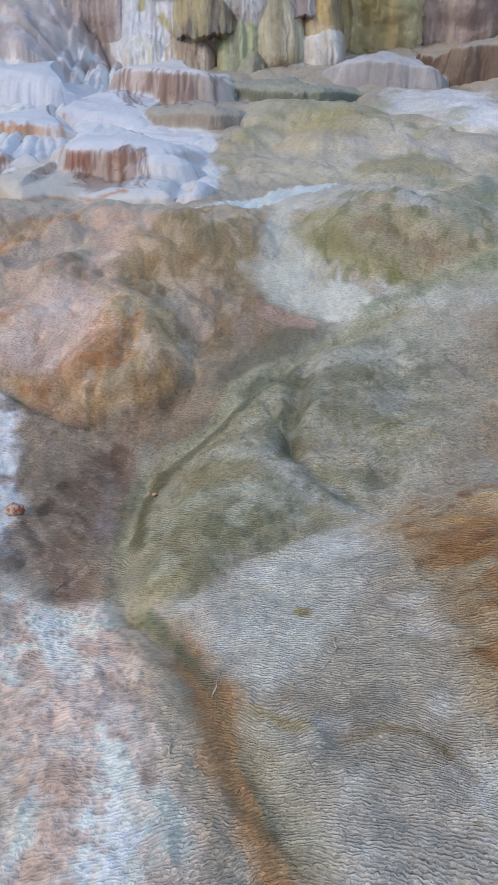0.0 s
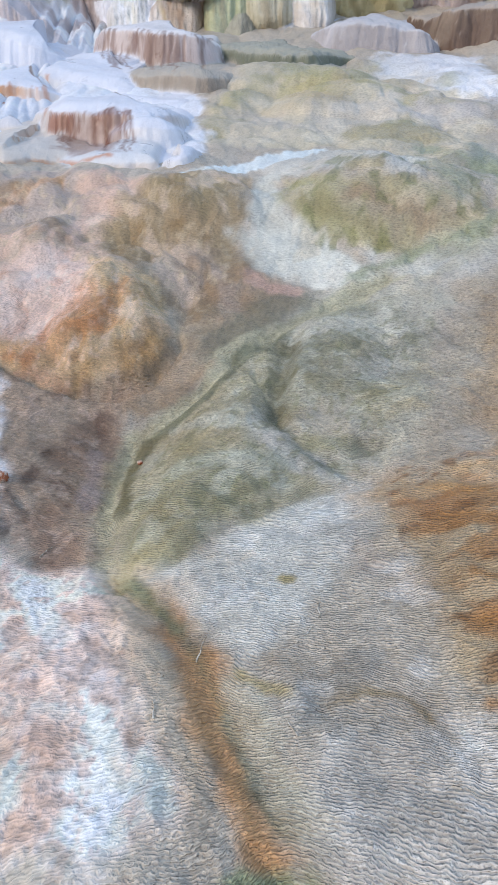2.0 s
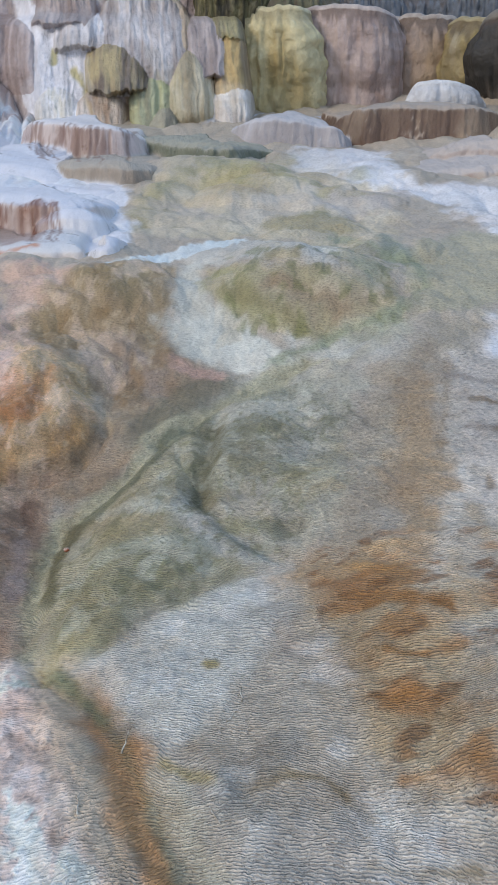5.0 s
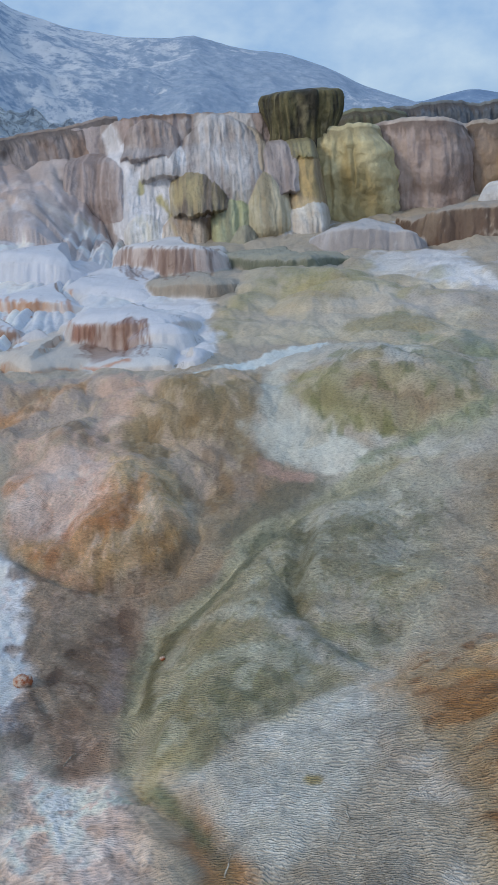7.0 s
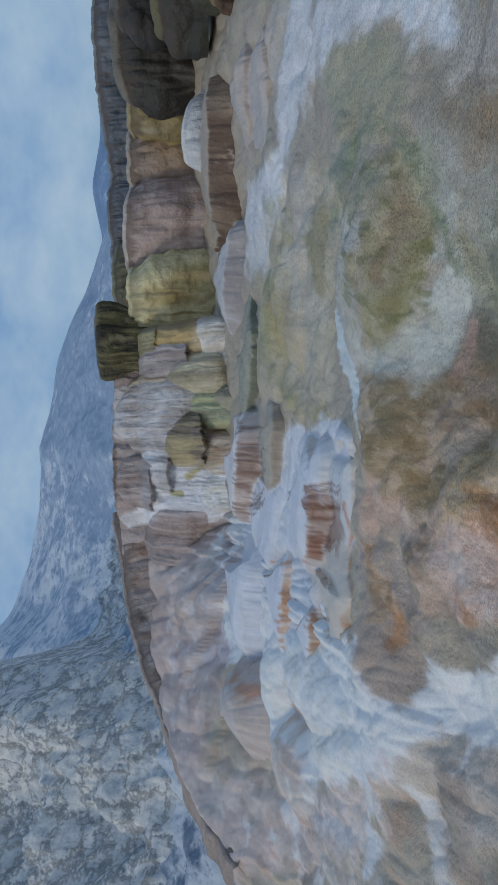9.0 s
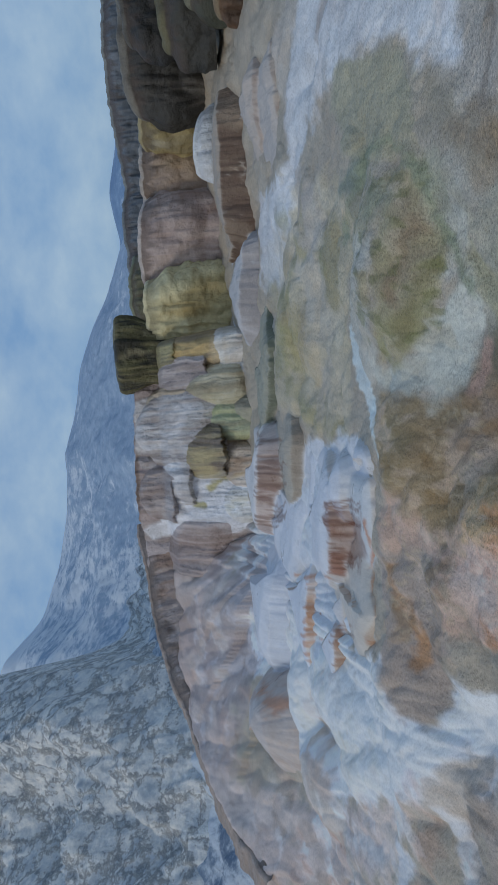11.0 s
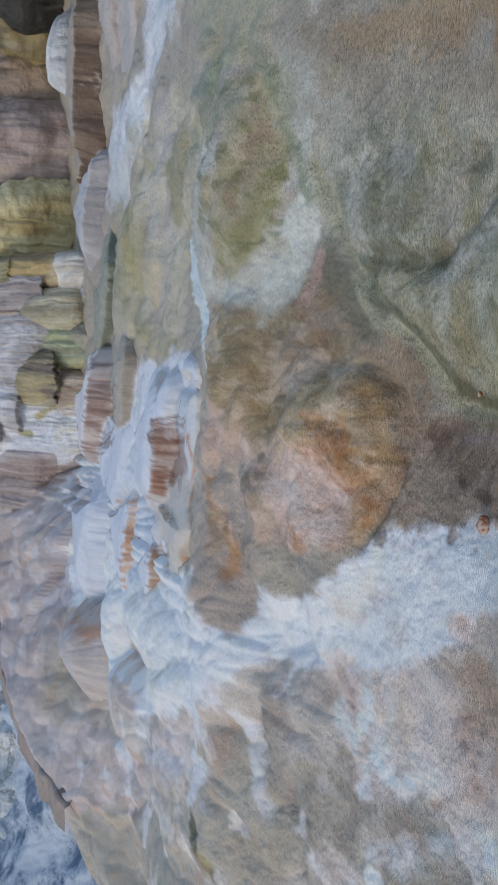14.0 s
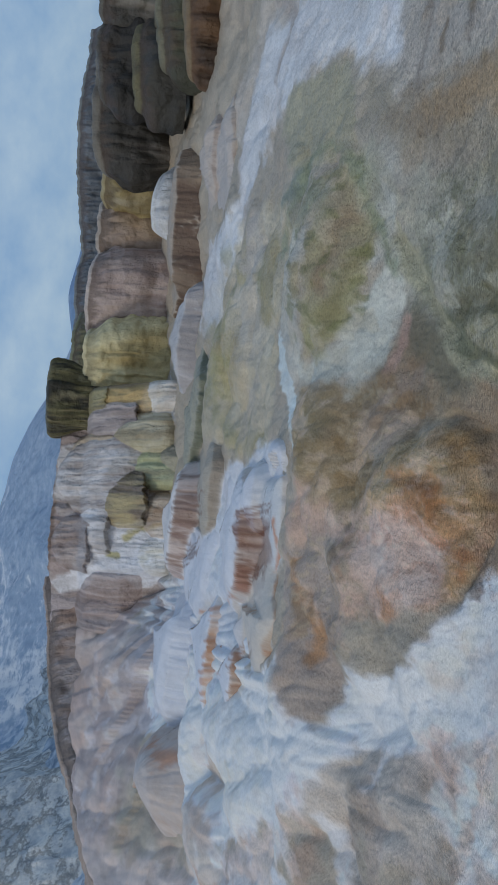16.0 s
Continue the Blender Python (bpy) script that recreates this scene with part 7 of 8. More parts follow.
def terraces(x0, x1, y0, y1, cell, fine):
    """All shelves on one fine grid, each cut out as a thing of its own."""
    cols, rows = int((x1 - x0) / cell), int((y1 - y0) / fine)
    x, y = (g.ravel() for g in np.meshgrid(np.linspace(x0, x1, cols), np.linspace(y0, y1, rows)))
    z, owner, shares, edge = land(x, y) - 0.24, np.full(len(x), -1), np.zeros(len(x)), np.zeros(len(x))
    for i, s in enumerate(TERRACES):
        h, w, d = rise(x, y, s)
        up = h > z
        soft = np.logaddexp(np.maximum(h, z - 1) * 24, z * 24) / 24
        z, owner, shares = np.where(h > z - 0.25, soft, z), np.where(up, i, owner), np.where(up, w, shares)
        edge = np.where(up, d, edge)
    z = z + np.where(owner >= 0, 0.02 * grain(x * 3, y * 3, 99, 2), 0)
    zz = z.reshape(rows, cols)
    steep = smooth(0.8, 2.4, np.hypot(*np.gradient(zz, fine, cell)).ravel())
    t = Tints(x, y, (196, 196, 200))
    mix, total = np.zeros((len(x), 3)), np.full(len(x), 1e-9)
    for i, (s, k) in enumerate(zip(TERRACES, KINDS)):
        h, w, _ = rise(x, y, s)
        m = np.nonzero((owner >= 0) & (h > z - 0.2))[0]
        share = np.exp(np.clip((h[m] - z[m]) / 0.022, -20, 3))
        tone = np.tile(np.array(srgb(*k["lid"])), (len(m), 1))
        tone = streaks(tone, steep[m], *k["face"], k["stain"], k["stain_at"], w[m], w[m] * 3.6, z[m], 500 + 11 * i)
        mix[m] += tone * share[:, None]
        total[m] += share
    m = owner >= 0
    t.rgb[m] = mix[m] / total[m][:, None]
    paint_shelves(t)
    t.rgb = np.minimum(t.rgb * (0.96 + 0.07 * grain(x * 3, y * 3, 51, 4) + 0.03 * grain(x * 14, y * 12, 53, 3))[:, None], 0.88)
    run = np.stack([x, z - y * 0.3, 0 * x + 0.4], -1)
    for i, k in enumerate(KINDS):
        mine = owner == i
        if mine.sum() < 12:
            continue
        ob = new(k["name"])
        f = TERRACES[i]["front"]
        ob.location = (*f[len(f) // 2], float(z[mine].min()))
        tagged(ob, k["label"], k["category"], k["group"])
        for piece, cut in (("top", mine & (edge < -0.1)), ("front", mine & (edge >= -0.1))):
            for one in islands(cut.reshape(rows, cols)):
                part = sheet(piece, np.stack([x, y, z], -1) - np.array(ob.location), t.rgb, run, rows, cols, FLOW if k["category"] == "terrace" else FACE, one.ravel())
                part.parent = ob


terraces(-8.2, 8.6, 7.9, 20.6, 0.025, 0.014)


def cliff(x0, x1, z0, z1, cell, cuts):
    """The middle of the cliff, one rock front cut into its sections."""
    cols, rows = int((x1 - x0) / cell), int((z1 - z0) / cell)
    x, z = (g.ravel() for g in np.meshgrid(np.linspace(x0, x1, cols), np.linspace(z0, z1, rows)))
    y, which = front_at(x, z)
    rim = np.interp(x, (-4.2, -2.9, -2, -0.7, 0.3, 0.9, 1.3, 2.1, 2.7), (4.5, 4.55, 4.58, 4.58, 4.5, 4.43, 4.35, 3.99, 3.7)) + 0.04 * grain(x * 1.2, 0 * x, 207, 4) + 0.04 * grain(x * 6, 0 * x, 208, 2)
    over = np.maximum(z - rim, 0)
    y, zc = y + over * 6 + 0.3 * smooth(0, 0.1, over), np.minimum(z, rim + 0.02 * over)
    t = Tints(x, z, (178, 168, 166), 0.7)
    g = smooth(0.3, 0.7, grain(x * 5, z * 0.6, 211, 4) * 0.5 + 0.5)[:, None]
    t.rgb = t.rgb * (1 - g) + g * np.array(srgb(150, 136, 132))
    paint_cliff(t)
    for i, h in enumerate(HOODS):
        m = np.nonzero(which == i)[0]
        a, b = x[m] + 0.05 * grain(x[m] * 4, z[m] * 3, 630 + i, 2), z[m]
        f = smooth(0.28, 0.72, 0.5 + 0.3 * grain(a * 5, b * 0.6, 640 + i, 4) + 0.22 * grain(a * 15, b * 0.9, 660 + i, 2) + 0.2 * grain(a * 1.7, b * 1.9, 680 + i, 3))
        # undercut hoods grow darker towards their foot
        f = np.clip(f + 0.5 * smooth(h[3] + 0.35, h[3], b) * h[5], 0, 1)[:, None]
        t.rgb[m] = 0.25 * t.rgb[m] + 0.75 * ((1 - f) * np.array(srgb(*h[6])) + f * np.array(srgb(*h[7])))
    t.rgb *= (1 + 0.13 * grain(x * 6, z * 1.0, 213, 4) + 0.16 * grain(x * 2.2, z * 2.2, 215, 4) + 0.08 * grain(x * 14, z * 10, 217, 3))[:, None]
    co = np.stack([x, y, zc], -1)
    for a, b, label in cuts:
        ob = new("cliff_section")
        ob.location = ((a + b) / 2, 20.0, z0)
        tagged(ob, label, "cliff", "cliff")
        for piece, cut in (("front", z < rim - 0.08), ("rim", z >= rim - 0.08)):
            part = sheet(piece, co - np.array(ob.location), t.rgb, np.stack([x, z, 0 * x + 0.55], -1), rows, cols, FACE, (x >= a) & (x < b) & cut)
            part.parent = ob


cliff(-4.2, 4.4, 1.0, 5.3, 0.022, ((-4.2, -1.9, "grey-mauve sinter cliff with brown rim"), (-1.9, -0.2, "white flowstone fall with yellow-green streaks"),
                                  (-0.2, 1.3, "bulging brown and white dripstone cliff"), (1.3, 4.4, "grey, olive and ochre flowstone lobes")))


# dark and brown ledges at the cliff's foot
ledge("rock_ledge", "pale upper fan ledge with fine drip marks", "ledge",
      ((2.11, 20.00, 1.64, 1.35), (2.94, 19.70, 1.64, 1.35), (3.93, 19.60, 1.60, 1.34), (4.78, 19.60, 1.57, 1.28)),
      ((184, 186, 196), (160, 162, 172)), (190, 192, 200), group="ledges")
ledge("rock_ledge", "black wet rock nose with fine drip marks", "ledge",
      ((6.05, 17.20, 1.78, 1.50), (6.25, 17.00, 1.87, 1.47), (6.68, 17.00, 1.86, 1.47), (6.88, 17.30, 1.79, 1.51)),
      ((52, 50, 48), (34, 34, 34)), (90, 86, 80), group="ledges", knobs=0.08, back=0.4, lump=0.1)
ledge("rock_ledge", "white sheet of flowstone over a ledge", "ledge",
      ((5.77, 19.00, 2.30, 1.83), (6.19, 18.60, 2.38, 1.81), (6.69, 18.50, 2.37, 1.78), (7.19, 18.60, 2.25, 1.77), (7.61, 19.00, 2.06, 1.78)),
      ((202, 204, 208), (176, 176, 176)), (206, 208, 210), group="ledges", back=0.8, lip=0.1)
ledge("rock_ledge", "rust-brown rock wall with dark drip streaks", "ledge",
      ((8.01, 15.30, 1.66, 1.10), (7.88, 15.00, 1.83, 1.06), (8.29, 14.70, 1.92, 1.09), (9.05, 14.40, 2.00, 1.16), (10.35, 14.20, 2.09, 1.25)),
      ((112, 84, 58), (78, 58, 44)), (128, 112, 88), group="ledges", stain=(54, 42, 34), flute=0.1, back=2.5, streak=6.0, lump=0.14, taper=0.08, knobs=0.1)
# the cliff: fronts, hoods and lobes side by side
ledge("cliff_buttress", "long brown-rimmed sinter bank with short drips", "cliff",
      ((-8.98, 14.50, 2.06, 1.74), (-8.90, 17.00, 2.71, 1.85), (-8.66, 18.50, 3.05, 2.26), (-8.11, 20.00, 3.47, 2.58), (-6.97, 21.20, 3.96, 2.78), (-5.63, 22.30, 4.44, 3.24), (-4.09, 23.00, 4.66, 3.55), (-2.95, 23.40, 4.84, 3.65)),
      ((182, 172, 170), (150, 132, 124)), (160, 142, 130), group="cliff", back=0.5, ds=0.035, taper=0, sink=0.5, knobs=0.22, drip=0.6, wave=0.09, flute=0.03, toe=0.9, bulge=0.05, stain=(140, 112, 94), lip=0.08)
ledge("cliff_buttress", "yellow-green rounded cliff buttress", "cliff",
      ((2.20, 21.70, 3.86, 1.60), (2.43, 21.25, 3.97, 1.61), (2.75, 21.05, 4.00, 1.60), (3.18, 20.95, 3.97, 1.55), (3.62, 21.00, 3.95, 1.55), (3.95, 21.60, 3.90, 1.55)),
      ((218, 208, 168), (170, 158, 118)), (196, 186, 150), group="cliff", back=2.5, ds=0.035, taper=0.02, sink=0.5, knobs=0.22, drip=0.3, wave=0.09, flute=0.09, bulge=0.1, stain=(152, 132, 84), lump=0.2)
ledge("cliff_buttress", "mauve-brown cliff buttress with drip lines", "cliff",
      ((3.91, 22.20, 3.89, 1.47), (4.11, 21.80, 4.00, 1.48), (4.74, 21.40, 4.02, 1.51), (5.46, 21.20, 3.98, 1.56), (5.96, 21.40, 3.87, 1.61), (6.46, 22.20, 3.60, 1.65)),
      ((192, 176, 170), (148, 128, 122)), (186, 176, 170), group="cliff", back=3.0, ds=0.035, taper=0.05, sink=0.5, knobs=0.15, drip=0.55, wave=0.05, flute=0.05, stain=(132, 104, 92), lump=0.08)
ledge("cliff_buttress", "grey-brown cliff buttress with ochre patch", "cliff",
      ((6.30, 22.20, 3.71, 1.58), (6.57, 21.90, 3.86, 1.57), (7.10, 21.60, 3.86, 1.59), (7.76, 21.80, 3.80, 1.57), (8.16, 22.20, 3.67, 1.61)),
      ((172, 154, 140), (130, 110, 96)), (174, 166, 158), group="cliff", back=3.0, ds=0.035, taper=0.05, sink=0.5, knobs=0.22, drip=0.6, wave=0.09, flute=0.09, stain=(150, 126, 96))
ledge("cliff_buttress", "olive and ochre cliff buttress with pale patch", "cliff",
      ((7.59, 21.60, 3.64, 2.13), (7.73, 21.20, 3.76, 2.17), (8.07, 20.90, 3.74, 2.17), (8.55, 20.80, 3.70, 2.17), (9.11, 20.90, 3.60, 2.17)),
      ((158, 142, 98), (122, 108, 80)), (160, 150, 120), group="cliff", back=3.0, ds=0.035, taper=0.05, sink=0.5, knobs=0.22, drip=0.6, wave=0.09, flute=0.09, stain=(172, 166, 154), stain_at=(0.05, 0.35), lump=0.12)
ledge("cliff_buttress", "black overhanging cliff wall with pale hanging drips", "cliff",
      ((8.20, 20.50, 3.46, 2.16), (8.17, 20.10, 3.87, 2.16), (8.65, 19.80, 4.01, 2.13), (9.27, 19.60, 4.08, 2.11), (9.86, 19.40, 4.09, 2.10), (10.49, 19.30, 4.03, 2.08), (11.26, 19.20, 4.00, 2.08)),
      ((66, 62, 56), (38, 37, 36)), (112, 106, 96), group="cliff", back=3.0, ds=0.035, taper=0.03, sink=0.5, knobs=0.22, drip=0.6, wave=0.09, flute=0.1, bulge=0.1, lip=0.25, toe=-0.6, stain=(132, 126, 120), stain_at=(0.1, 0.6), streak=6.0)
ledge("cliff_buttress", "dark rounded cliff pillar with fine drip marks", "cliff",
      ((9.04, 18.60, 3.48, 2.53), (8.91, 18.10, 3.73, 2.49), (9.62, 17.80, 3.85, 2.49), (10.41, 17.80, 3.89, 2.54), (10.97, 18.20, 3.66, 2.55)),
      ((58, 55, 52), (34, 33, 32)), (96, 92, 84), group="cliff", back=3.0, ds=0.035, taper=0.12, sink=0.5, knobs=0.22, drip=0.6, wave=0.09, flute=0.08, lump=0.2)
ledge("cliff_buttress", "dark grey cliff buttress with pale drip marks", "cliff",
      ((10.73, 18.00, 3.64, 2.55), (10.71, 17.50, 3.88, 2.57), (11.35, 17.20, 3.96, 2.61), (12.24, 16.90, 4.03, 2.67)),
      ((80, 77, 72), (46, 45, 43)), (108, 104, 96), group="cliff", back=3.0, ds=0.035, taper=0.05, sink=0.5, knobs=0.22, drip=0.6, wave=0.09, flute=0.12, stain=(140, 134, 126), stain_at=(0.1, 0.6), lump=0.1)
ledge("cliff_buttress", "mossy-topped dark dripstone block", "cliff",
      ((8.49, 17.60, 2.82, 2.23), (8.41, 17.20, 2.94, 2.25), (9.02, 16.90, 3.02, 2.29), (9.79, 16.90, 3.03, 2.36), (10.26, 17.30, 2.87, 2.37)),
      ((70, 67, 60), (40, 39, 36)), (104, 98, 72), group="cliff", back=1.5, ds=0.035, taper=0.1, sink=0.5, knobs=0.22, drip=0.6, wave=0.09, flute=0.09, lip=0.2, lump=0.22)
ledge("cliff_buttress", "olive-grey dripstone wall with fine drip marks", "cliff",
      ((8.81, 16.50, 2.27, 1.76), (8.71, 16.10, 2.42, 1.79), (9.26, 15.90, 2.49, 1.83), (9.91, 15.70, 2.55, 1.88), (11.49, 15.70, 2.66, 1.96)),
      ((84, 84, 68), (58, 58, 48)), (110, 106, 88), group="cliff", back=1.5, ds=0.035, taper=0.1, sink=0.5, knobs=0.22, drip=0.6, wave=0.09, flute=0.09, lip=0.15)
ledge("cliff_buttress", "white flowstone apron at the foot of the rust-brown rock", "cliff",
      ((8.29, 14.90, 1.09, 0.77), (8.21, 14.50, 1.15, 0.79), (8.78, 14.20, 1.24, 0.83), (9.67, 14.10, 1.29, 0.89)),
      ((206, 208, 212), (184, 186, 190)), (208, 210, 214), group="cliff", back=0.8, ds=0.035, taper=0.2, sink=0.5, knobs=0.03, drip=0.6, wave=0.09, flute=0.03, lip=0.12, toe=0.3)
# upper tier set back behind the rim
ledge("cliff_buttress", "mossy upper cliff block set back", "cliff",
      ((3.42, 26.00, 4.58, 3.93), (3.93, 25.60, 4.66, 3.87), (5.13, 25.60, 4.61, 3.78), (5.67, 26.00, 4.50, 3.77)),
      ((120, 118, 92), (86, 86, 68)), (120, 122, 100), group="cliff", back=2.0, ds=0.035, taper=0.05, sink=0.5, knobs=0.22, drip=0.6, wave=0.09, flute=0.09)
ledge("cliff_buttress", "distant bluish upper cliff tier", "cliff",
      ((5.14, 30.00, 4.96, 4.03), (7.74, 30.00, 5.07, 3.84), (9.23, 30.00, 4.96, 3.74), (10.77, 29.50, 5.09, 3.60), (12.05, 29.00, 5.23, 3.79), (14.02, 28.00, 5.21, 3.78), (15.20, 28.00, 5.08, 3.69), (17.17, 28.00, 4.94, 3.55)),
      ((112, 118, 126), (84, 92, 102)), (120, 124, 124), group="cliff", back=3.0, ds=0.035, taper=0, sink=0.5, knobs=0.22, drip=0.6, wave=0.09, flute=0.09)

# ---- the dark dripstone block on the rim ----
def block(name, label, cx, cy, z0, z1, rx, ry, tints_):
    a, h = np.meshgrid(np.linspace(0, 2 * math.pi, 181), np.linspace(0, 1, 60))
    g = grain(np.cos(a) * 2.5 + 9, np.sin(a) * 2.5 + h * 2, 301, 4)
    fl = 1 - 2 * np.abs(grain(np.cos(a) * 6 + 5, np.sin(a) * 6 + h * 0.6, 305, 3))
    r = np.where(h > 0.86, np.sqrt(np.clip(1 - ((h - 0.86) / 0.14) ** 2, 0, 1)), 0.84 + 0.16 * smooth(0.25, 0.75, h)) + (0.14 * fl + 0.12 * g) * (h < 0.93)
    x, y = cx + r * rx * np.sign(np.cos(a)) * np.abs(np.cos(a)) ** 0.7, cy + r * ry * np.sign(np.sin(a)) * np.abs(np.sin(a)) ** 0.7
    z = z0 + (z1 - z0) * np.where(h > 0.86, 0.86 + 0.14 * np.sin((h - 0.86) / 0.14 * math.pi / 2), h) + 0.04 * g
    f = smooth(0.3, 0.7, grain(np.cos(a) * 7, np.sin(a) * 7 + h * 2.6, 309, 5) * 0.5 + 0.5)[..., None]
    rgb = np.array(srgb(*tints_[0])) * (1 - f) + np.array(srgb(*tints_[1])) * f
    pale = (0.5 * smooth(0.25, 0.6, grain(np.cos(a) * 13, np.sin(a) * 13 + h * 4.5, 313, 3)))[..., None]
    rgb = rgb * (1 - pale) + np.array(srgb(*tints_[2])) * pale
    ob = sheet(name, np.stack([x, y, z], -1).reshape(-1, 3), rgb.reshape(-1, 3), np.stack([a * rx, z, 0 * a + 0.8], -1).reshape(-1, 3), 60, 181, FACE)
    return tagged(ob, label, "rock")


block("dripstone_block", "dark mossy dripstone block on the cliff's rim", 2.0, 21.6, 3.45, 4.88, 0.92, 0.75, ((112, 106, 74), (48, 46, 36), (164, 154, 122)))


# ---- mountains ----
def ridge(name, label, crest, reach, depth, material, rough, seed):
    """A mountain flank: crest holds bearing and height in degrees along the skyline, reach its distance."""
    k = np.array(crest, float).reshape(-1, 2)
    k = k[np.argsort(k[:, 0])]
    az = np.linspace(k[0, 0] - 25, k[-1, 0] + 25, 700)
    el = np.interp(az, np.r_[k[0, 0] - 25, k[:, 0], k[-1, 0] + 14], np.r_[k[0, 1] + 1, k[:, 1], -1.0])
    el = np.convolve(np.pad(el, 6, mode="edge"), np.ones(13) / 13, mode="valid")
    rows = 130
    u = np.linspace(0, 1, rows)[:, None]
    a = np.radians(az)[None]
    top = reach * np.tan(np.radians(el))[None]
    r = reach - depth * (1 - u)
    X, Y = r * np.sin(a), r * np.cos(a)
    n1 = 1 - 2 * np.abs(grain(X / (depth * 0.4), Y / (depth * 0.4), seed, 7))
    n2 = grain(X / (depth * 0.1), Y / (depth * 0.1), seed + 3, 5)
    z = 2.6 + top * u ** 0.85 - 30 * (1 - u) + rough * (n1 * 0.6 + n2 * 0.35) * (1 - u ** 6) + rough * 0.06 * n2
    X, Y = X + 0 * z, Y + 0 * z
    n = len(az)
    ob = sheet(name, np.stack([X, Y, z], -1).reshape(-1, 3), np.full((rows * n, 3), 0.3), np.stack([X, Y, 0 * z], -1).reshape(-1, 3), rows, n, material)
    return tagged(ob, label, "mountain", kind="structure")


# distance haze is put into the blue-grey rock colours below
ridge("mountain", "grey snow-dusted mountain flank with haze put into its colour",
      (-16.2, 14.77, -13.3, 11.94, -9.5, 10.65, -6.3, 9.98, -2.6, 9.76, 1.9, 8.76, 5.1, 8.10, -2.0, 9.95, 0.5, 9.12, 4.2, 8.34, 7.2, 7.26, 9.4, 6.04, 13.1, 4.61), 900, 450, mountain_rock("haze_tinted_rock", srgb(140, 162, 188), srgb(166, 184, 205), -0.02, 0.09, 0.3), 24, 401)
ridge("mountain_far", "far hills with a snowy top and haze blue put into their colour",
      (6.4, 6.30, 9.8, 5.50, 13.1, 4.61, 15.2, 4.98, 16.7, 5.14, 17.7, 4.84, 16.7, 5.10, 20.0, 4.30, 21.7, 4.30), 2600, 700, mountain_rock("far_haze_tinted_rock", srgb(104, 132, 166), srgb(130, 156, 186), 0.1, 0.006), 25, 411)
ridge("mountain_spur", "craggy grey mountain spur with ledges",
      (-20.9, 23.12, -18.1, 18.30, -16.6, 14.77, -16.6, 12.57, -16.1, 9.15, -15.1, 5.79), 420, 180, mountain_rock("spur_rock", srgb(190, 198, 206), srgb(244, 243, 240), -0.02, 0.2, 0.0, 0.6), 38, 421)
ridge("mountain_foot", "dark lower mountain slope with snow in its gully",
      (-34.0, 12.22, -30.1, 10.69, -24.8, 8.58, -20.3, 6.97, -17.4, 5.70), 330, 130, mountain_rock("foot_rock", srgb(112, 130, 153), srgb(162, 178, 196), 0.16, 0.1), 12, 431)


# ---- loose stones and twigs ----
def mineral(name, tones, rough):
    m = bpy.data.materials.new(name)
    m.use_nodes = True
    t = m.node_tree
    skin = t.nodes["Principled BSDF"]
    skin.inputs["Roughness"].default_value = rough
    where = knot(t, "ShaderNodeTexCoord")
    n = knot(t, "ShaderNodeTexNoise", Scale=26.0, Detail=5.0, Roughness=0.65)
    mix = knot(t, "ShaderNodeMix")
    mix.data_type = "RGBA"
    mix.inputs["A"].default_value, mix.inputs["B"].default_value = (*srgb(*tones[0]), 1), (*srgb(*tones[1]), 1)
    span = knot(t, "ShaderNodeMapRange", From_Min=0.42, From_Max=0.58)
    t.links.new(where.outputs["Object"], n.inputs["Vector"])
    t.links.new(n.outputs["Fac"], span.inputs["Value"])
    t.links.new(span.outputs["Result"], mix.inputs["Factor"])
    t.links.new(mix.outputs["Result"], skin.inputs["Base Color"])
    return m


RUSTY = mineral("rusty_stone", ((196, 176, 160), (150, 80, 42)), 0.6)
STICK = mineral("bleached_wood", ((206, 200, 188), (150, 138, 120)), 0.8)


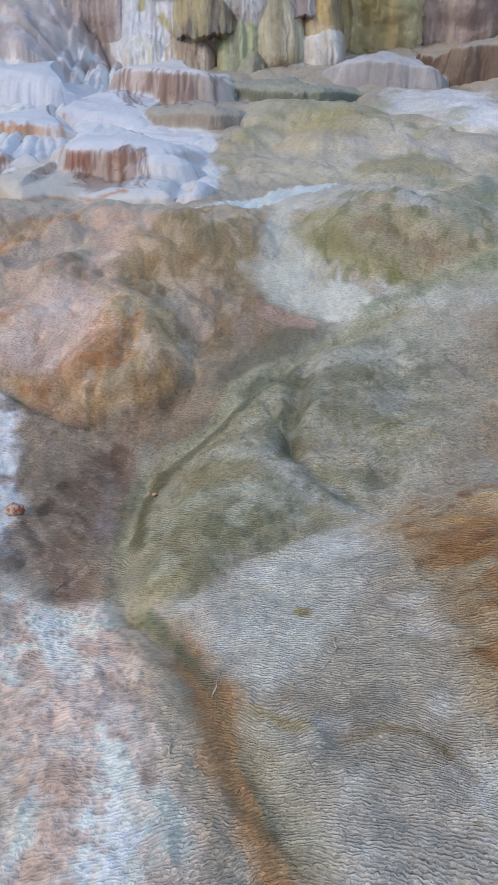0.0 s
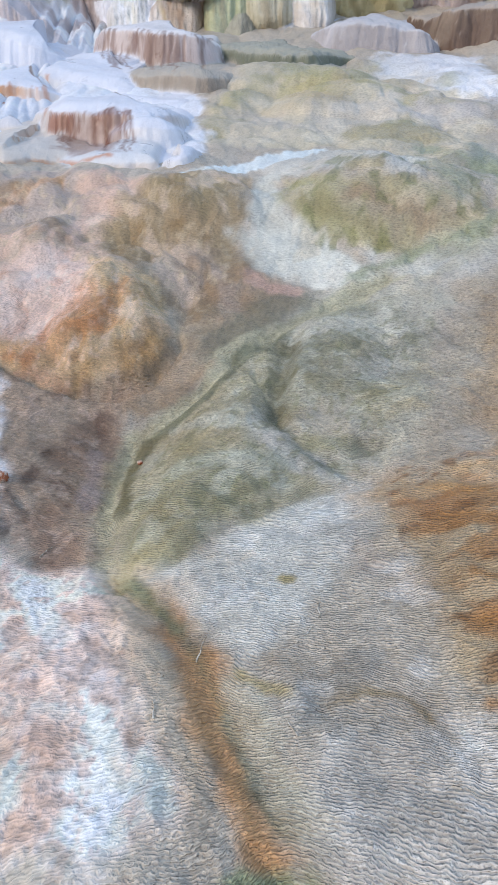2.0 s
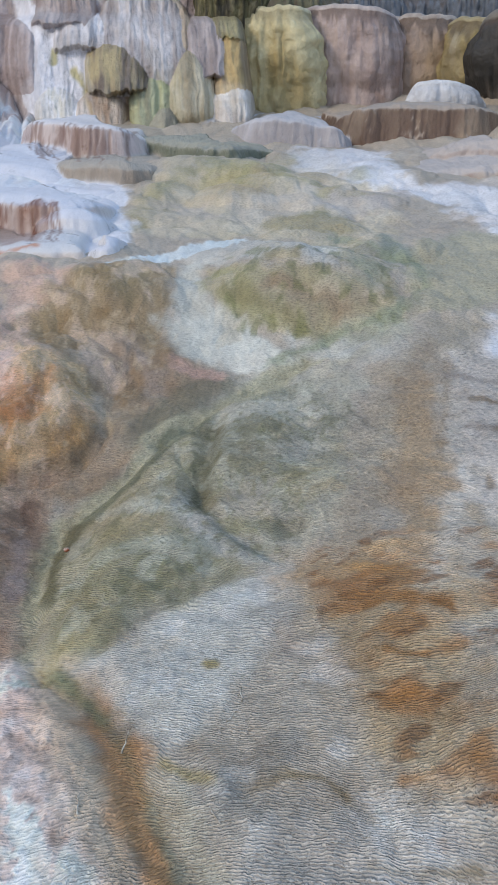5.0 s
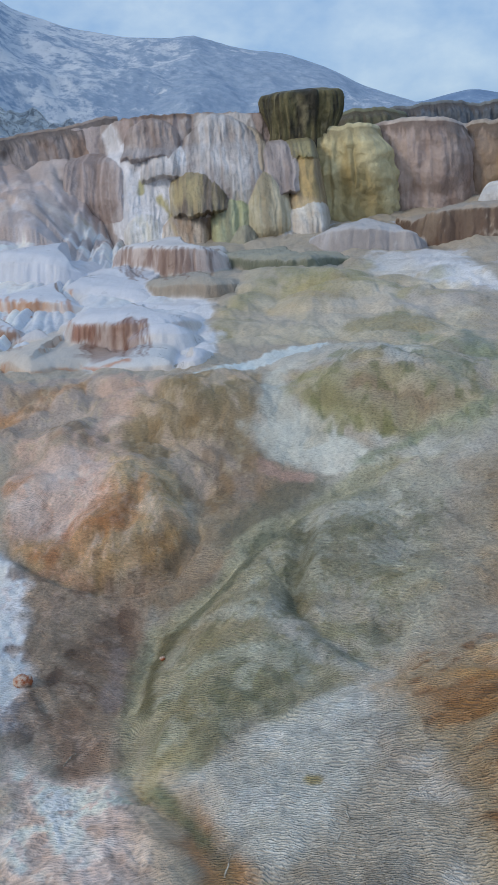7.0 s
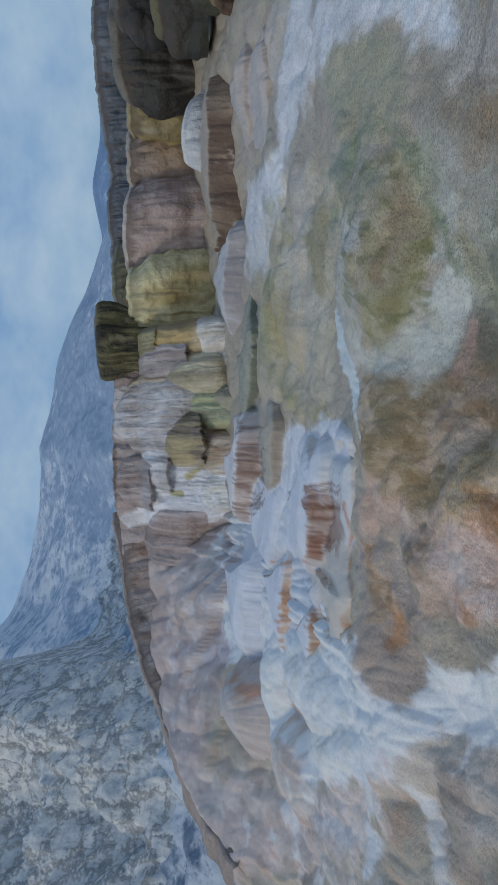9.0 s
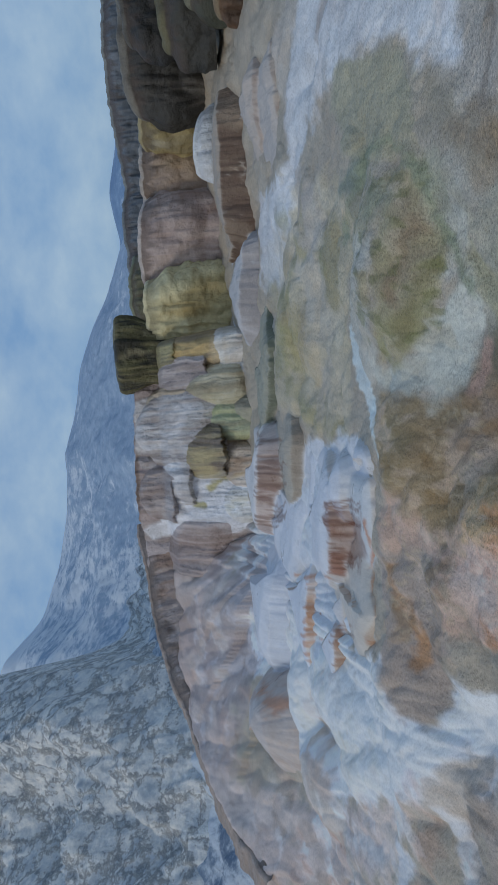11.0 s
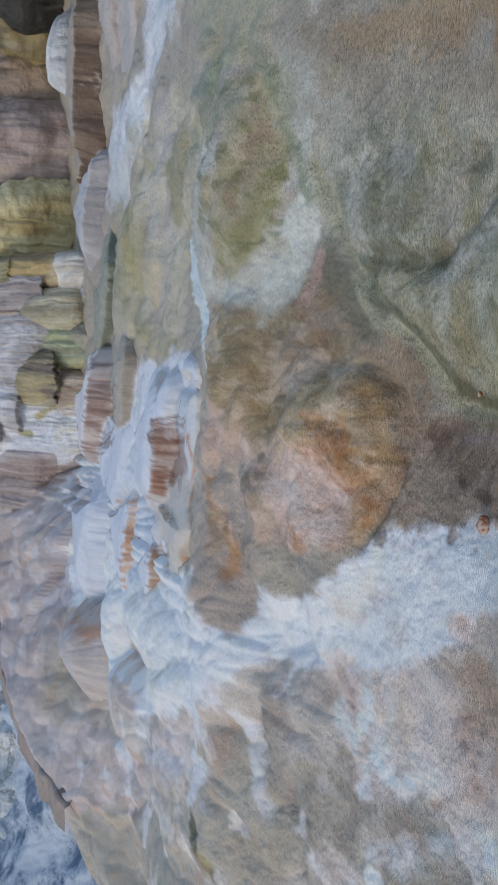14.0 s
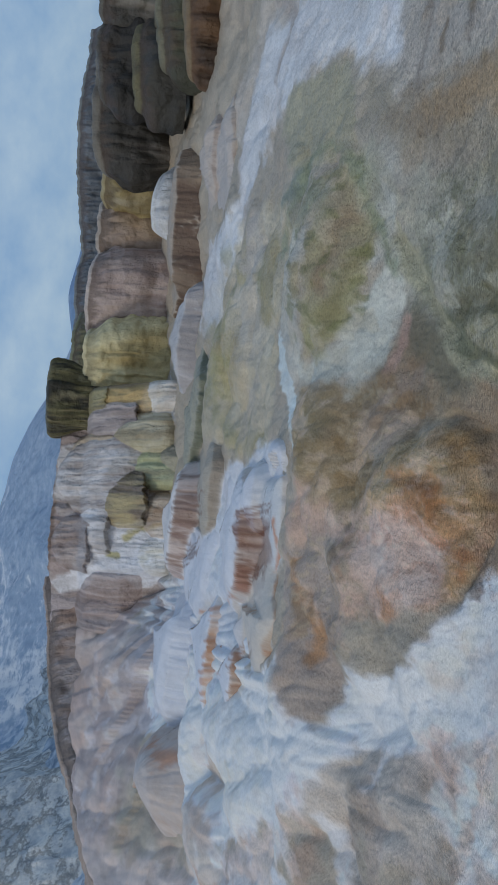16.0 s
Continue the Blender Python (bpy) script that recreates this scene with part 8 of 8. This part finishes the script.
def stone_piece(x, y, size, label, seed):
    bm = bmesh.new()
    bmesh.ops.create_icosphere(bm, subdivisions=4, radius=1)
    for v in bm.verts:
        k = 1 + 0.3 * float(grain(v.co.x * 1.4 + seed, v.co.y * 1.4 + v.co.z, seed, 3)) + 0.08 * float(grain(v.co.x * 5, v.co.y * 5 + v.co.z * 3, seed + 2, 2))
        v.co = (v.co.x * k * size, v.co.y * k * size * 0.8, v.co.z * k * size * 0.7)
    for f in bm.faces:
        f.smooth = True
    me = bpy.data.meshes.new("stone")
    bm.to_mesh(me)
    bm.free()
    me.materials.append(RUSTY)
    ob = new("stone", me)
    ob.location = (x, y, float(relief(np.array([x]), np.array([y]))[0]) + size * 0.35)
    return tagged(ob, label, "stone", "loose stones")


def twig(x, y, length, turn, thick=0.0035):
    """A thin bent stick lying on the crust."""
    seed = int(abs(x * 100)) + 3
    n, k = 9, 6
    bm = bmesh.new()
    rings = []
    for i in range(n):
        u = i / (n - 1) - 0.5
        px_ = x + math.cos(turn) * length * u - math.sin(turn) * length * 0.08 * float(grain(i * 0.4, seed, seed, 2))
        py_ = y + math.sin(turn) * length * u + math.cos(turn) * length * 0.08 * float(grain(i * 0.4, seed, seed, 2))
        pz_ = float(relief(np.array([px_]), np.array([py_]))[0]) + thick * 0.9
        r = thick * (1 - 0.5 * (u + 0.5))
        rings.append([bm.verts.new((px_ - math.sin(turn) * r * math.cos(a), py_ + math.cos(turn) * r * math.cos(a), pz_ + r * math.sin(a)))
                      for a in (2 * math.pi * j / k for j in range(k))])
    for a, b in zip(rings, rings[1:]):
        for j in range(k):
            bm.faces.new((a[j], a[(j + 1) % k], b[(j + 1) % k], b[j]))
    bm.faces.new(rings[0])
    bm.faces.new(rings[-1])
    me = bpy.data.meshes.new("twig")
    bm.to_mesh(me)
    bm.free()
    me.materials.append(STICK)
    return tagged(new("twig", me), "thin bleached twig lying on the rippled crust", "twig", "twigs")


stone_piece(-1.47, 4.05, 0.058, "rust and white loose stone on the brown hollow", 3)
stone_piece(-0.67, 4.39, 0.02, "small pale pebble beside the runnel", 9)
for place in ((-1.08, 3.43, 0.14, 1.4), (-0.37, 2.05, 0.1, 1.7), (-0.21, 2.44, 0.12, 1.2), (0.12, 1.91, 0.09, 2.0), (0.23, 2.41, 0.08, 0.9), (0.28, 2.54, 0.1, 1.5)):
    twig(*place)
